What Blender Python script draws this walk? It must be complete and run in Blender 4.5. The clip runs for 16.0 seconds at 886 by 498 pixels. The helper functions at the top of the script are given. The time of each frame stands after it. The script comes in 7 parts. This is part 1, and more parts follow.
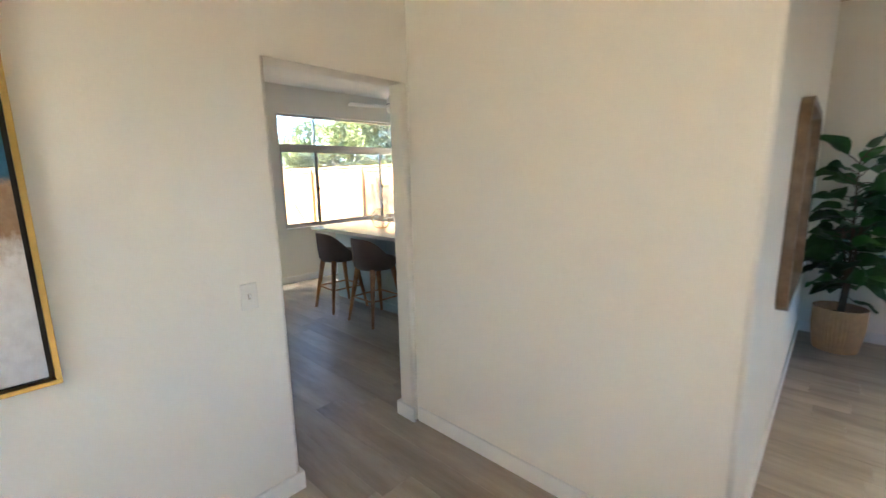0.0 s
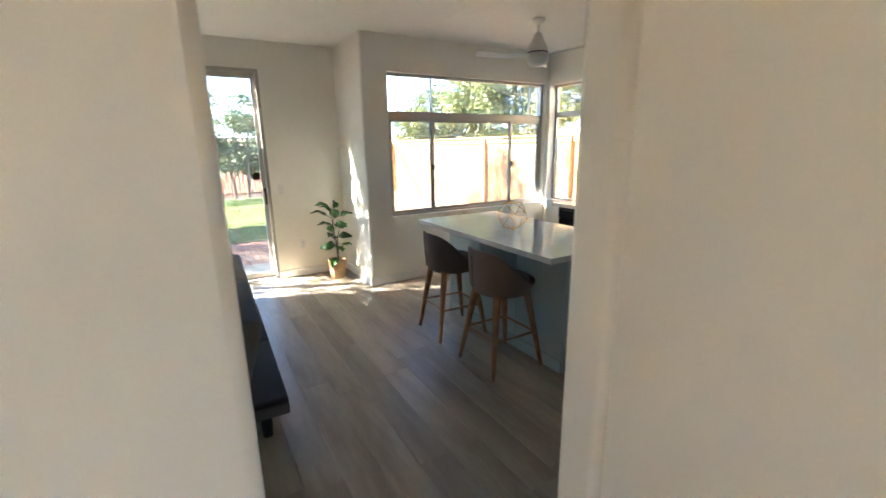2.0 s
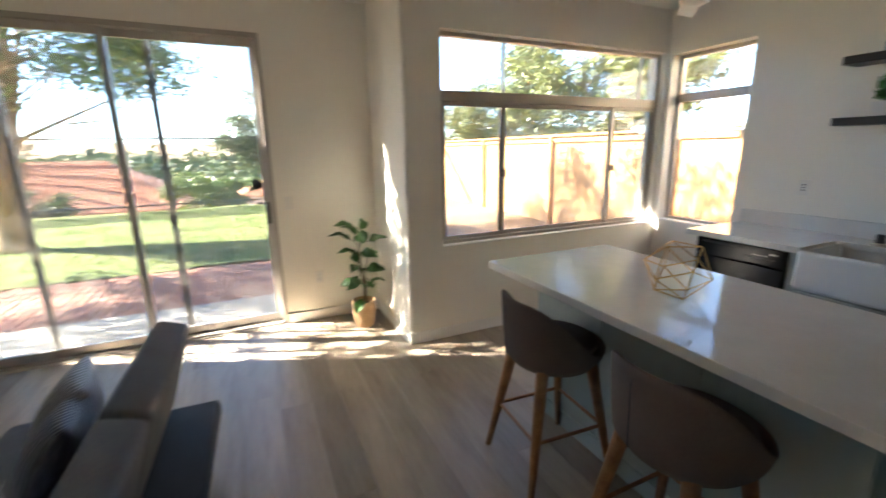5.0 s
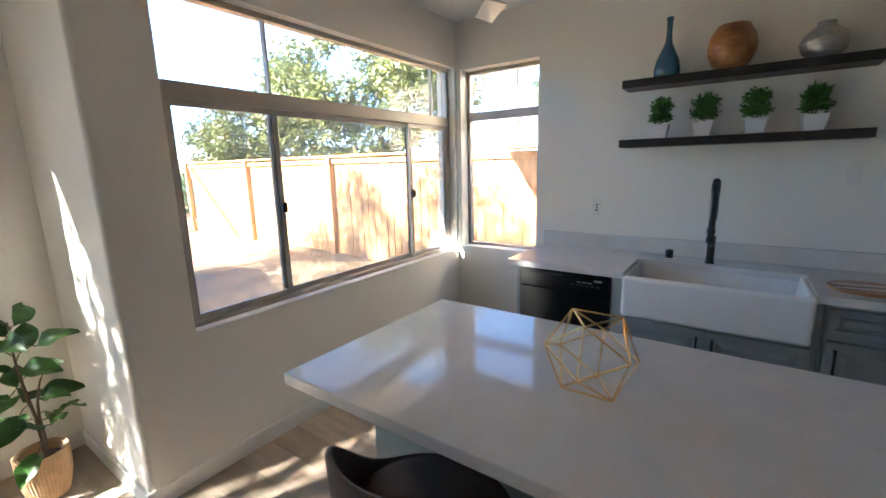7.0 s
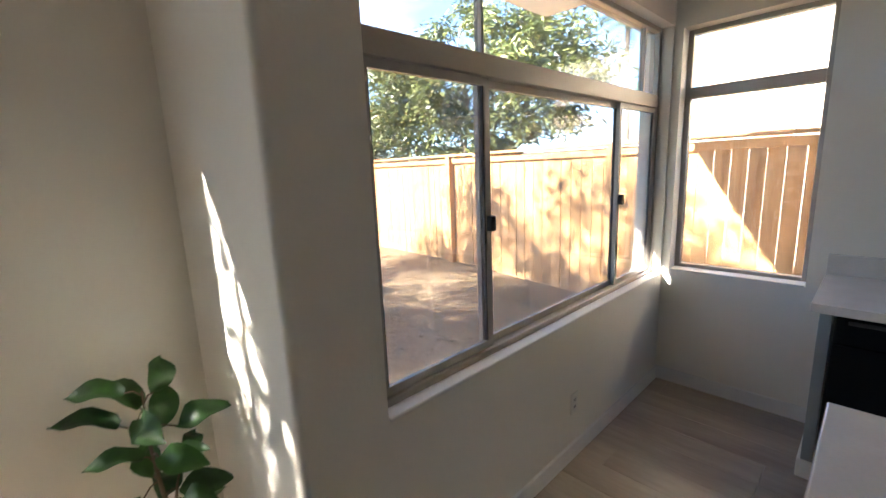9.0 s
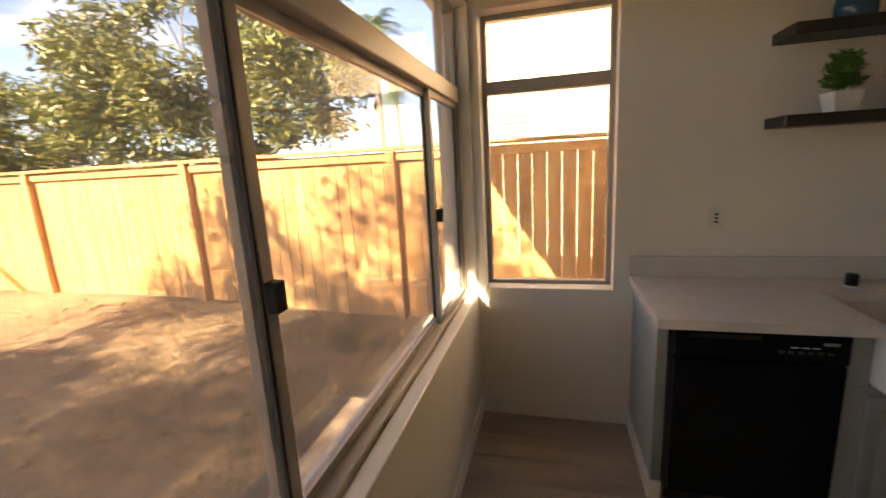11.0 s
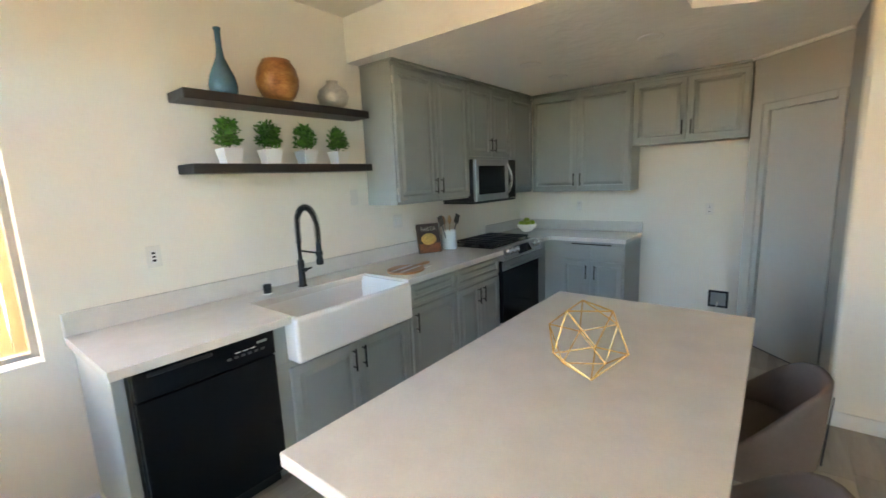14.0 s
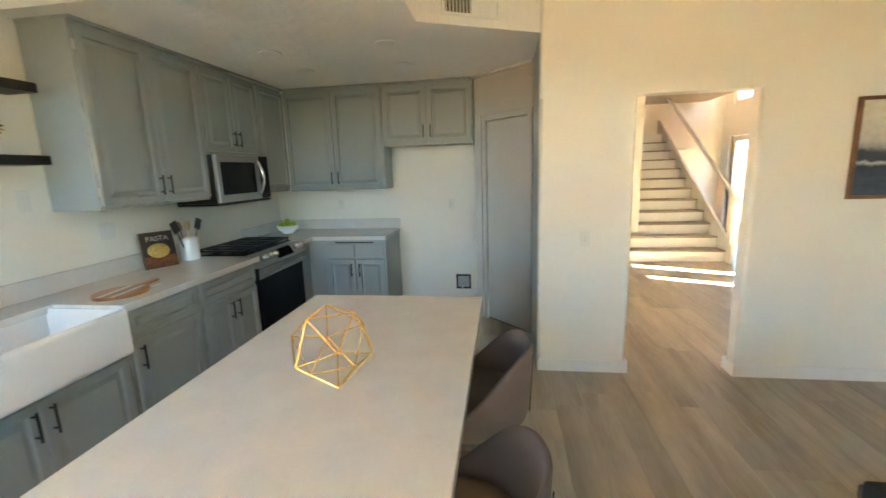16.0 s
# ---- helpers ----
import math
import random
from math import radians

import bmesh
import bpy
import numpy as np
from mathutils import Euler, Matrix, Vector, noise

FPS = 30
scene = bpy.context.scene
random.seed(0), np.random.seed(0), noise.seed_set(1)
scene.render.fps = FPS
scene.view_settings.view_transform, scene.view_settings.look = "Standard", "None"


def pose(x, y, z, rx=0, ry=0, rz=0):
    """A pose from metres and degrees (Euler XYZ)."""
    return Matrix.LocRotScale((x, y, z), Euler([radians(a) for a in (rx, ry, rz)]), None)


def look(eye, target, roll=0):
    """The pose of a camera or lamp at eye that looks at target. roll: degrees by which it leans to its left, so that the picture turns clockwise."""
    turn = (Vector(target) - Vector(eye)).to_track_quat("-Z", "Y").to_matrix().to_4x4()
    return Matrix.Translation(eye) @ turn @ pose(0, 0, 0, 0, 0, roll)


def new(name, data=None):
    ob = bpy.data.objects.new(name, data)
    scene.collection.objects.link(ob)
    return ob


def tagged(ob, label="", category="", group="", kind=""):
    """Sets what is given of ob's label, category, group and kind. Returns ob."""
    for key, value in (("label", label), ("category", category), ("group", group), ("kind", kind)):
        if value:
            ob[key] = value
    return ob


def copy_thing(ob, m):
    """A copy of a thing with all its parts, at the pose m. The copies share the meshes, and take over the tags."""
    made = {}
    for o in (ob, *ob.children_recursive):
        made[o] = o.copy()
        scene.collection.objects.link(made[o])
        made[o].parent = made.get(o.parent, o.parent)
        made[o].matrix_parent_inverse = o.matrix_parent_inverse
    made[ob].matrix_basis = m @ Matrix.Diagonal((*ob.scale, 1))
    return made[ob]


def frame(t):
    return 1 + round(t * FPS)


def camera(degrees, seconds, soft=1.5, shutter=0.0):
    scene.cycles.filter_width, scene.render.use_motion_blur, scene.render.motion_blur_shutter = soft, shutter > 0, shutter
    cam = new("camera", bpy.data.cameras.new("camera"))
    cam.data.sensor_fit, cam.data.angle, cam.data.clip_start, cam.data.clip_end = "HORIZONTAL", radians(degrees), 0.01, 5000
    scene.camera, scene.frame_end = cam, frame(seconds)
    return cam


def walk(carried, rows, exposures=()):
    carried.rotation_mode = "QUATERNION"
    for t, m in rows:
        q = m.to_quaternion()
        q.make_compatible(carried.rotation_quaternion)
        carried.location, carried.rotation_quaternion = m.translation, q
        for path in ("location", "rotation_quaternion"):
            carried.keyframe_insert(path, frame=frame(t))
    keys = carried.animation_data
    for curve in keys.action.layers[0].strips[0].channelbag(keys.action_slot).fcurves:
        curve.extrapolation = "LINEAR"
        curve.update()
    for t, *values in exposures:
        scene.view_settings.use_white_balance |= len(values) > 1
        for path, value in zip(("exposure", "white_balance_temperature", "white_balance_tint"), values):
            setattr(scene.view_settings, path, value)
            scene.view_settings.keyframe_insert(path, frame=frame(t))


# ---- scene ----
# ---- camera ----
cam = camera(93.2, 16.0, 1.5, 0.35)
PATH = [
    (0, (0.06, 1.4, 1.521), (-1.291, 2.832, 1.168), -1.1),
    (0.5, (-0.242, 1.599, 1.525), (-1.706, 2.903, 1.132), -1.6),
    (1, (-0.554, 1.853, 1.526), (-2.134, 3.005, 1.106), -1.8),
    (1.5, (-0.847, 2.021, 1.576), (-2.468, 3.101, 1.122), -0.9),
    (2, (-1.139, 2.212, 1.586), (-2.812, 3.2, 1.109), -0.9),
    (2.5, (-1.414, 2.407, 1.571), (-3.233, 3.066, 1.065), -1.9),
    (3, (-1.635, 2.489, 1.525), (-3.525, 2.841, 0.973), -2.8),
    (3.5, (-1.901, 2.532, 1.575), (-3.828, 2.703, 1.071), -1.1),
    (4, (-2.095, 2.53, 1.554), (-4.035, 2.487, 1.068), -1.8),
    (4.5, (-2.402, 2.644, 1.554), (-4.324, 2.902, 1.066), -1.2),
    (5, (-2.64, 2.813, 1.542), (-4.409, 3.624, 1.078), -0.9),
    (5.2, (-2.742, 2.867, 1.544), (-4.396, 3.906, 1.111), -1.3),
    (7.3, (-3.679, 3.31, 1.569), (-4.807, 4.914, 1.178), -1.3),
    (7.5, (-3.82, 3.286, 1.585), (-5.052, 4.812, 1.193), -1.5),
    (8, (-4.059, 3.259, 1.541), (-5.501, 4.586, 1.141), -2.1),
    (8.2, (-4.173, 3.293, 1.549), (-5.661, 4.568, 1.15), -2.0),
    (10.3, (-5.081, 3.915, 1.571), (-6.053, 5.625, 1.209), -3.3),
    (10.5, (-5.123, 4.006, 1.573), (-5.98, 5.774, 1.199), -3.3),
    (11, (-5.167, 4.126, 1.567), (-5.674, 6.02, 1.173), -3.1),
    (11.5, (-5.272, 4.14, 1.568), (-5.35, 6.097, 1.165), -2.75),
    (12, (-5.333, 4.106, 1.572), (-4.933, 6.023, 1.166), -2.2),
    (12.5, (-5.242, 4.058, 1.557), (-4.423, 5.84, 1.168), -1.9),
    (13, (-5.173, 4.025, 1.56), (-4.028, 5.624, 1.198), -1.9),
    (13.5, (-5.136, 4.008, 1.565), (-3.759, 5.417, 1.223), -2.1),
    (14, (-5.113, 3.985, 1.567), (-3.57, 5.215, 1.238), -2.4),
    (14.5, (-5.086, 3.962, 1.563), (-3.404, 4.994, 1.239), -2.5),
    (15, (-5.06, 3.94, 1.562), (-3.26, 4.744, 1.226), -2.2),
    (15.5, (-5.018, 3.93, 1.557), (-3.129, 4.481, 1.204), -2.0),
    (16, (-4.967, 3.91, 1.554), (-3.022, 4.194, 1.183), -1.9),
]
EXPOSURES = [(0.0, 6.0, 6000, 4), (1.0, 5.75, 5900, 4), (1.6, 5.7, 6100, 6), (2.0, 5.75, 6300, 6), (2.5, 6.0, 7100, 10), (4.0, 6.05, 7400, 12), (4.5, 5.8, 7200, 12), (5.2, 5.38, 6700, 10), (7.3, 5.55, 6200, 11), (8.2, 5.05, 6300, 11), (10.3, 4.75, 8200, 16), (10.8, 4.5, 10000, 22), (11.5, 4.45, 12000, 24), (12.5, 5.4, 9800, 17), (13.5, 6.45, 7700, 10), (14.5, 6.95, 8000, 5), (16.0, 7.0, 8200, 4)]
SKY_STRENGTH, SUN_STRENGTH = 0.09, 5.0
walk(cam, [(t, look(eye, target, roll)) for t, eye, target, roll in PATH], EXPOSURES)

# ---- daylight: low winter sun from the south-south-west ----
SUN_DIR = Vector((0.40, 0.90, -0.62)).normalized()
world = bpy.data.worlds.new("sky_world")
scene.world = world
world.use_nodes = True
wn = world.node_tree
sky = wn.nodes.new("ShaderNodeTexSky")
sky.sky_type = "NISHITA"
sky.sun_disc = False
sky.sun_elevation = math.asin(-SUN_DIR.z)
sky.sun_rotation = math.atan2(-SUN_DIR.x, -SUN_DIR.y)
sky.air_density, sky.dust_density, sky.ozone_density = 0.6, 0.0, 3.0
background = wn.nodes["Background"]
background.inputs["Strength"].default_value = SKY_STRENGTH
# thin streaks of high cloud
tc = wn.nodes.new("ShaderNodeTexCoord")
mp = wn.nodes.new("ShaderNodeMapping")
mp.inputs["Scale"].default_value = (1.2, 1.2, 5.0)
nz = wn.nodes.new("ShaderNodeTexNoise")
nz.inputs["Scale"].default_value = 2.2
nz.inputs["Detail"].default_value = 6
rp = wn.nodes.new("ShaderNodeValToRGB")
rp.color_ramp.elements[0].position = 0.55
rp.color_ramp.elements[1].position = 0.85
mx = wn.nodes.new("ShaderNodeMix")
mx.data_type = "RGBA"
mx.inputs["B"].default_value = (4.4, 4.6, 4.9, 1)
wn.links.new(tc.outputs["Generated"], mp.inputs["Vector"])
wn.links.new(mp.outputs["Vector"], nz.inputs["Vector"])
wn.links.new(nz.outputs["Fac"], rp.inputs["Fac"])
wn.links.new(rp.outputs["Color"], mx.inputs["Factor"])
wn.links.new(sky.outputs["Color"], mx.inputs["A"])
wn.links.new(mx.outputs["Result"], background.inputs["Color"])

sun = new("sun", bpy.data.lights.new("sun", "SUN"))
sun.data.energy, sun.data.angle, sun.data.color = SUN_STRENGTH, radians(0.6), (1.0, 0.93, 0.82)
sun.matrix_world = look((0, 0, 30), Vector((0, 0, 30)) + SUN_DIR)


# ---- materials ----
def material(name):
    m = bpy.data.materials.new(name)
    m.use_nodes = True
    return m, m.node_tree, m.node_tree.nodes["Principled BSDF"]


def node(tree, kind, **values):
    n = tree.nodes.new(kind)
    for key, value in values.items():
        n.inputs[key].default_value = value
    return n


def coords(tree, scale=(1, 1, 1), world_space=False):
    m = node(tree, "ShaderNodeMapping", Scale=scale)
    if world_space:
        g = tree.nodes.new("ShaderNodeNewGeometry")
        tree.links.new(g.outputs["Position"], m.inputs["Vector"])
    else:
        t = tree.nodes.new("ShaderNodeTexCoord")
        tree.links.new(t.outputs["Object"], m.inputs["Vector"])
    return m.outputs["Vector"]


def noise_fac(tree, vector, scale, detail=4, rough=0.55):
    n = node(tree, "ShaderNodeTexNoise", Scale=scale, Detail=detail, Roughness=rough)
    tree.links.new(vector, n.inputs["Vector"])
    return n.outputs["Fac"]


def ramp(tree, fac, *stops):
    r = tree.nodes.new("ShaderNodeValToRGB")
    e = r.color_ramp.elements
    while len(e) < len(stops):
        e.new(0.5)
    for k, (at, c) in enumerate(stops):
        e[k].position = at
        e[k].color = (*c, 1) if len(c) == 3 else c
    tree.links.new(fac, r.inputs["Fac"])
    return r.outputs["Color"]


def mix_colour(tree, fac, a, b, mode="MIX"):
    m = tree.nodes.new("ShaderNodeMix")
    m.data_type, m.blend_type = "RGBA", mode
    for name, v in (("Factor", fac), ("A", a), ("B", b)):
        if isinstance(v, (int, float)):
            m.inputs[name].default_value = v
        elif isinstance(v, tuple):
            m.inputs[name].default_value = (*v, 1)
        else:
            tree.links.new(v, m.inputs[name])
    return m.outputs["Result"]


def add_bump(tree, b, height, strength=0.3, distance=0.01):
    n = node(tree, "ShaderNodeBump", Strength=strength, Distance=distance)
    tree.links.new(height, n.inputs["Height"])
    tree.links.new(n.outputs["Normal"], b.inputs["Normal"])


def plain(name, colour, rough=0.5, metal=0.0, vary=0.12, scale=6.0, bump=0.0, bump_scale=120.0, world_space=False, coat=0.0):
    """A painted, moulded or cast surface with slight tone changes at two scales."""
    m, t, b = material(name)
    v = coords(t, world_space=world_space)
    big = noise_fac(t, v, scale, 3)
    small = noise_fac(t, v, scale * 14, 3)
    both = mix_colour(t, 0.35, big, small)
    lo = tuple(max(0, c * (1 - vary)) for c in colour)
    hi = tuple(min(1, c * (1 + vary)) for c in colour)
    t.links.new(ramp(t, both, (0.3, lo), (0.7, hi)), b.inputs["Base Color"])
    r = ramp(t, big, (0.3, (rough * 0.95,) * 3), (0.7, (min(1, rough * 1.05),) * 3))
    t.links.new(r, b.inputs["Roughness"])
    b.inputs["Metallic"].default_value = metal
    b.inputs["Coat Weight"].default_value = coat
    if bump:
        add_bump(t, b, noise_fac(t, v, bump_scale, 3), bump, 0.004)
    return m


def wood(name, dark, mid, light, scale=(1, 1, 1), rough=0.45, stretch=14.0, per_piece=True, bump=0.12):
    """Wood with grain along local x, varied from piece to piece."""
    m, t, b = material(name)
    tex = t.nodes.new("ShaderNodeTexCoord")
    info = t.nodes.new("ShaderNodeObjectInfo")
    shift = t.nodes.new("ShaderNodeVectorMath")
    shift.operation = "ADD"
    comb = t.nodes.new("ShaderNodeCombineXYZ")
    for k, f in enumerate((37.0, 19.0, 11.0)):
        mul = t.nodes.new("ShaderNodeMath")
        mul.operation = "MULTIPLY"
        mul.inputs[1].default_value = f if per_piece else 0.0
        t.links.new(info.outputs["Random"], mul.inputs[0])
        t.links.new(mul.outputs[0], comb.inputs[k])
    t.links.new(tex.outputs["Object"], shift.inputs[0])
    t.links.new(comb.outputs[0], shift.inputs[1])
    mp2 = node(t, "ShaderNodeMapping", Scale=(scale[0], scale[1] * stretch, scale[2] * stretch))
    t.links.new(shift.outputs[0], mp2.inputs["Vector"])
    v = mp2.outputs["Vector"]
    cloud = noise_fac(t, v, 0.9, 5, 0.6)
    grain = noise_fac(t, v, 5.0, 6, 0.7)
    mixed = mix_colour(t, 0.3, cloud, grain)
    c = ramp(t, mixed, (0.32, dark), (0.5, mid), (0.68, light))
    if per_piece:
        tone = ramp(t, info.outputs["Random"], (0.0, (0.84, 0.84, 0.84)), (1.0, (1.12, 1.11, 1.09)))
        c = mix_colour(t, 1.0, c, tone, "MULTIPLY")
    t.links.new(c, b.inputs["Base Color"])
    t.links.new(ramp(t, grain, (0.3, (rough * 1.15,) * 3), (0.7, (rough * 0.85,) * 3)), b.inputs["Roughness"])
    add_bump(t, b, grain, bump, 0.002)
    return m


def paint_wall(name, colour, texture=0.25, size=55.0, rough=0.6, depth=0.006):
    """Wall paint over a sprayed drywall texture."""
    m, t, b = material(name)
    v = coords(t, world_space=True)
    lo = tuple(c * 0.975 for c in colour)
    t.links.new(ramp(t, noise_fac(t, v, 1.3, 3), (0.35, lo), (0.65, colour)), b.inputs["Base Color"])
    b.inputs["Roughness"].default_value = rough
    h = mix_colour(t, 0.4, noise_fac(t, v, size, 2), noise_fac(t, v, size * 0.3, 2))
    add_bump(t, b, h, texture, depth)
    return m


def glass_pane(name, tint=(1, 1, 1), haze=0.03, gloss=0.05):
    """Thin window glass: clear or tinted, mirror-like at a slant, with a pale film that adds haze."""
    m, t, b = material(name)
    out = t.nodes["Material Output"]
    clear = node(t, "ShaderNodeBsdfTransparent", Color=(*tint, 1))
    shine = node(t, "ShaderNodeBsdfGlossy", Roughness=0.0)
    film = node(t, "ShaderNodeBsdfTranslucent", Color=(0.8, 0.78, 0.72, 1))
    lw = node(t, "ShaderNodeLayerWeight", Blend=0.5)
    fres = ramp(t, lw.outputs["Facing"], (0.0, (gloss * 0.5,) * 3), (0.55, (gloss,) * 3), (0.85, (0.3,) * 3), (1.0, (0.9,) * 3))
    a = t.nodes.new("ShaderNodeMixShader")
    c = t.nodes.new("ShaderNodeMixShader")
    v = coords(t, world_space=True)
    # uneven strength of the pale film that hazes the view
    dusty = ramp(t, noise_fac(t, v, 3.0, 5), (0.3, (haze * 0.5,) * 3), (0.8, (haze * 1.6,) * 3))
    t.links.new(fres, a.inputs[0])
    t.links.new(clear.outputs[0], a.inputs[1])
    t.links.new(shine.outputs[0], a.inputs[2])
    t.links.new(dusty, c.inputs[0])
    t.links.new(a.outputs[0], c.inputs[1])
    t.links.new(film.outputs[0], c.inputs[2])
    t.links.new(c.outputs[0], out.inputs["Surface"])
    return m


def leafy(name, dark, light, rough=0.4):
    m, t, b = material(name)
    info = t.nodes.new("ShaderNodeObjectInfo")
    geo = t.nodes.new("ShaderNodeNewGeometry")
    add = t.nodes.new("ShaderNodeMath")
    add.operation = "ADD"
    t.links.new(info.outputs["Random"], add.inputs[0])
    t.links.new(geo.outputs["Random Per Island"], add.inputs[1])
    fr = t.nodes.new("ShaderNodeMath")
    fr.operation = "FRACT"
    t.links.new(add.outputs[0], fr.inputs[0])
    base = ramp(t, fr.outputs[0], (0.0, dark), (0.75, light), (1.0, tuple(c * 1.5 for c in light)))
    v = coords(t)
    c = mix_colour(t, 0.35, base, ramp(t, noise_fac(t, v, 25, 3), (0.3, dark), (0.7, light)))
    t.links.new(c, b.inputs["Base Color"])
    b.inputs["Roughness"].default_value = rough
    out = t.nodes["Material Output"]
    tr = t.nodes.new("ShaderNodeBsdfTranslucent")
    t.links.new(c, tr.inputs["Color"])
    ms = node(t, "ShaderNodeMixShader", Fac=0.18)
    t.links.new(b.outputs[0], ms.inputs[1])
    t.links.new(tr.outputs[0], ms.inputs[2])
    t.links.new(ms.outputs[0], out.inputs["Surface"])
    return m


# one pale grey for the pantry's angled wall and its door
PANTRY = plain("pale_grey_pantry", (0.44, 0.435, 0.405), 0.5, vary=0.03, scale=3, world_space=True)
WALL = paint_wall("wall_paint", (0.86, 0.825, 0.745))
CEILING = paint_wall("ceiling_paint", (0.86, 0.84, 0.79), 1.0, 9.0, 0.7, 0.022)
TRIM = plain("white_trim_paint", (0.82, 0.81, 0.78), 0.35, vary=0.03)
CABINET = plain("grey_cabinet_paint", (0.325, 0.345, 0.33), 0.45, vary=0.03, scale=3, world_space=True)
ISLAND_PAINT = plain("sage_grey_island_paint", (0.36, 0.42, 0.41), 0.45, vary=0.03, scale=3, world_space=True)
QUARTZ = plain("white_quartz", (0.70, 0.675, 0.635), 0.09, vary=0.06, scale=9, world_space=True)
FLOOR_WOOD = wood("grey_brown_vinyl_plank", (0.25, 0.205, 0.16), (0.36, 0.298, 0.238), (0.46, 0.385, 0.312), rough=0.36, stretch=6, bump=0.03)
BLACK_GLOSS = plain("black_appliance_enamel", (0.008, 0.008, 0.009), 0.16, vary=0.1)
BLACK_GLOSS.node_tree.nodes["Principled BSDF"].inputs["Specular IOR Level"].default_value = 0.16
BLACK_METAL = plain("matt_black_metal", (0.018, 0.018, 0.019), 0.42, metal=0.4, vary=0.15)
STEEL = plain("brushed_stainless_steel", (0.40, 0.40, 0.40), 0.30, metal=1.0, vary=0.02, scale=60)
CHROME = plain("chrome", (0.8, 0.8, 0.8), 0.08, metal=1.0, vary=0.02)
ALUMINIUM = plain("bronze_grey_aluminium", (0.42, 0.385, 0.345), 0.45, metal=0.3, vary=0.06)
DARK_GASKET = plain("dark_rubber_gasket", (0.03, 0.028, 0.026), 0.6)
PALE_ALU = plain("pale_anodised_aluminium", (0.50, 0.48, 0.45), 0.38, metal=0.6, vary=0.05)
ESPRESSO = wood("espresso_stained_wood", (0.012, 0.008, 0.007), (0.022, 0.015, 0.012), (0.04, 0.028, 0.022), rough=0.4)
WALNUT = wood("warm_walnut", (0.17, 0.072, 0.026), (0.28, 0.125, 0.045), (0.38, 0.185, 0.075), rough=0.4)
TAUPE = plain("taupe_woven_fabric", (0.145, 0.105, 0.088), 0.85, vary=0.15, scale=8, bump=0.5, bump_scale=420)
SOFA_GREY = plain("charcoal_woven_fabric", (0.115, 0.117, 0.122), 0.9, vary=0.18, scale=6, bump=0.6, bump_scale=380)
# dark blue version of the sofa fabric: the rear section's shade as colour, also seams
SOFA_SHADE_SEAM = plain("shaded_rear_and_seam_fabric", (0.022, 0.026, 0.040), 0.8, vary=0.15, scale=6, bump=0.5, bump_scale=300)
PORCELAIN = plain("white_fireclay", (0.83, 0.82, 0.80), 0.12, vary=0.02)
PLASTIC_WHITE = plain("white_plastic", (0.78, 0.76, 0.71), 0.3, vary=0.02)
SOIL = plain("potting_soil", (0.035, 0.022, 0.015), 0.95, vary=0.4, scale=30, bump=0.9, bump_scale=90)
BASKET = plain("woven_straw", (0.42, 0.27, 0.15), 0.8, vary=0.2, scale=20, bump=0.7, bump_scale=160)
STEM = plain("brown_stem", (0.11, 0.075, 0.045), 0.8, vary=0.25, scale=30)
LEAF = leafy("rubber_plant_leaf", (0.008, 0.034, 0.010), (0.038, 0.12, 0.018), 0.45)
LEAF_FINE = leafy("boxwood_leaf", (0.02, 0.075, 0.008), (0.085, 0.25, 0.025), 0.5)
LEAF_TREE = leafy("tree_leaf", (0.05, 0.10, 0.022), (0.15, 0.22, 0.055), 0.5)
LEAF_LOQUAT = leafy("loquat_leaf", (0.035, 0.06, 0.018), (0.155, 0.165, 0.05), 0.45)
LEAF_FAR = leafy("far_foliage", (0.045, 0.085, 0.04), (0.11, 0.15, 0.07), 0.6)
BRASS = plain("polished_brass", (0.78, 0.52, 0.20), 0.2, metal=1.0, vary=0.05)
GOLD_FRAME = plain("gilt_frame", (0.62, 0.42, 0.14), 0.35, metal=0.8, vary=0.1)
# grey tints dim the view outdoors, and the pale film adds haze
PANE = glass_pane("window_glass", (0.60, 0.615, 0.61), haze=0.015)
PANE_HAZY = glass_pane("hazy_screened_glass", (0.50, 0.505, 0.495), haze=0.028)
PANE_SCREEN = glass_pane("glass_with_insect_screen", (0.50, 0.505, 0.495), haze=0.012)
TABLE_GLASS = glass_pane("green_table_glass", (0.93, 0.97, 0.955), 0.012)
CONCRETE = plain("patio_concrete", (0.34, 0.32, 0.29), 0.9, vary=0.15, scale=2, bump=0.4)
STONE = plain("grey_hearth_stone", (0.26, 0.245, 0.235), 0.55, vary=0.2, scale=4, bump=0.2, bump_scale=60)
MANTEL_STONE = plain("cast_stone_mantel", (0.33, 0.30, 0.265), 0.7, vary=0.18, scale=5, bump=0.35, bump_scale=45)
CEDAR = wood("fresh_cedar", (0.34, 0.165, 0.065), (0.47, 0.255, 0.11), (0.58, 0.345, 0.165), rough=0.75, stretch=10, bump=0.25)
STUCCO = plain("cream_stucco", (0.64, 0.53, 0.42), 0.9, vary=0.08, scale=2, bump=0.6, bump_scale=70)
STUCCO_RED = plain("terracotta_stucco", (0.45, 0.22, 0.14), 0.9, vary=0.08, scale=2, bump=0.6, bump_scale=70)
TILE = plain("terracotta_roof_tile", (0.36, 0.15, 0.085), 0.85, vary=0.3, scale=3, bump=0.3)
BARK = plain("pale_bark", (0.24, 0.165, 0.095), 0.9, vary=0.3, scale=5, bump=0.8, bump_scale=22)
BARK_DARK = plain("grey_bark", (0.13, 0.10, 0.075), 0.9, vary=0.3, scale=5, bump=0.8, bump_scale=22)
IRON = plain("dark_painted_iron", (0.03, 0.032, 0.035), 0.5, vary=0.1)
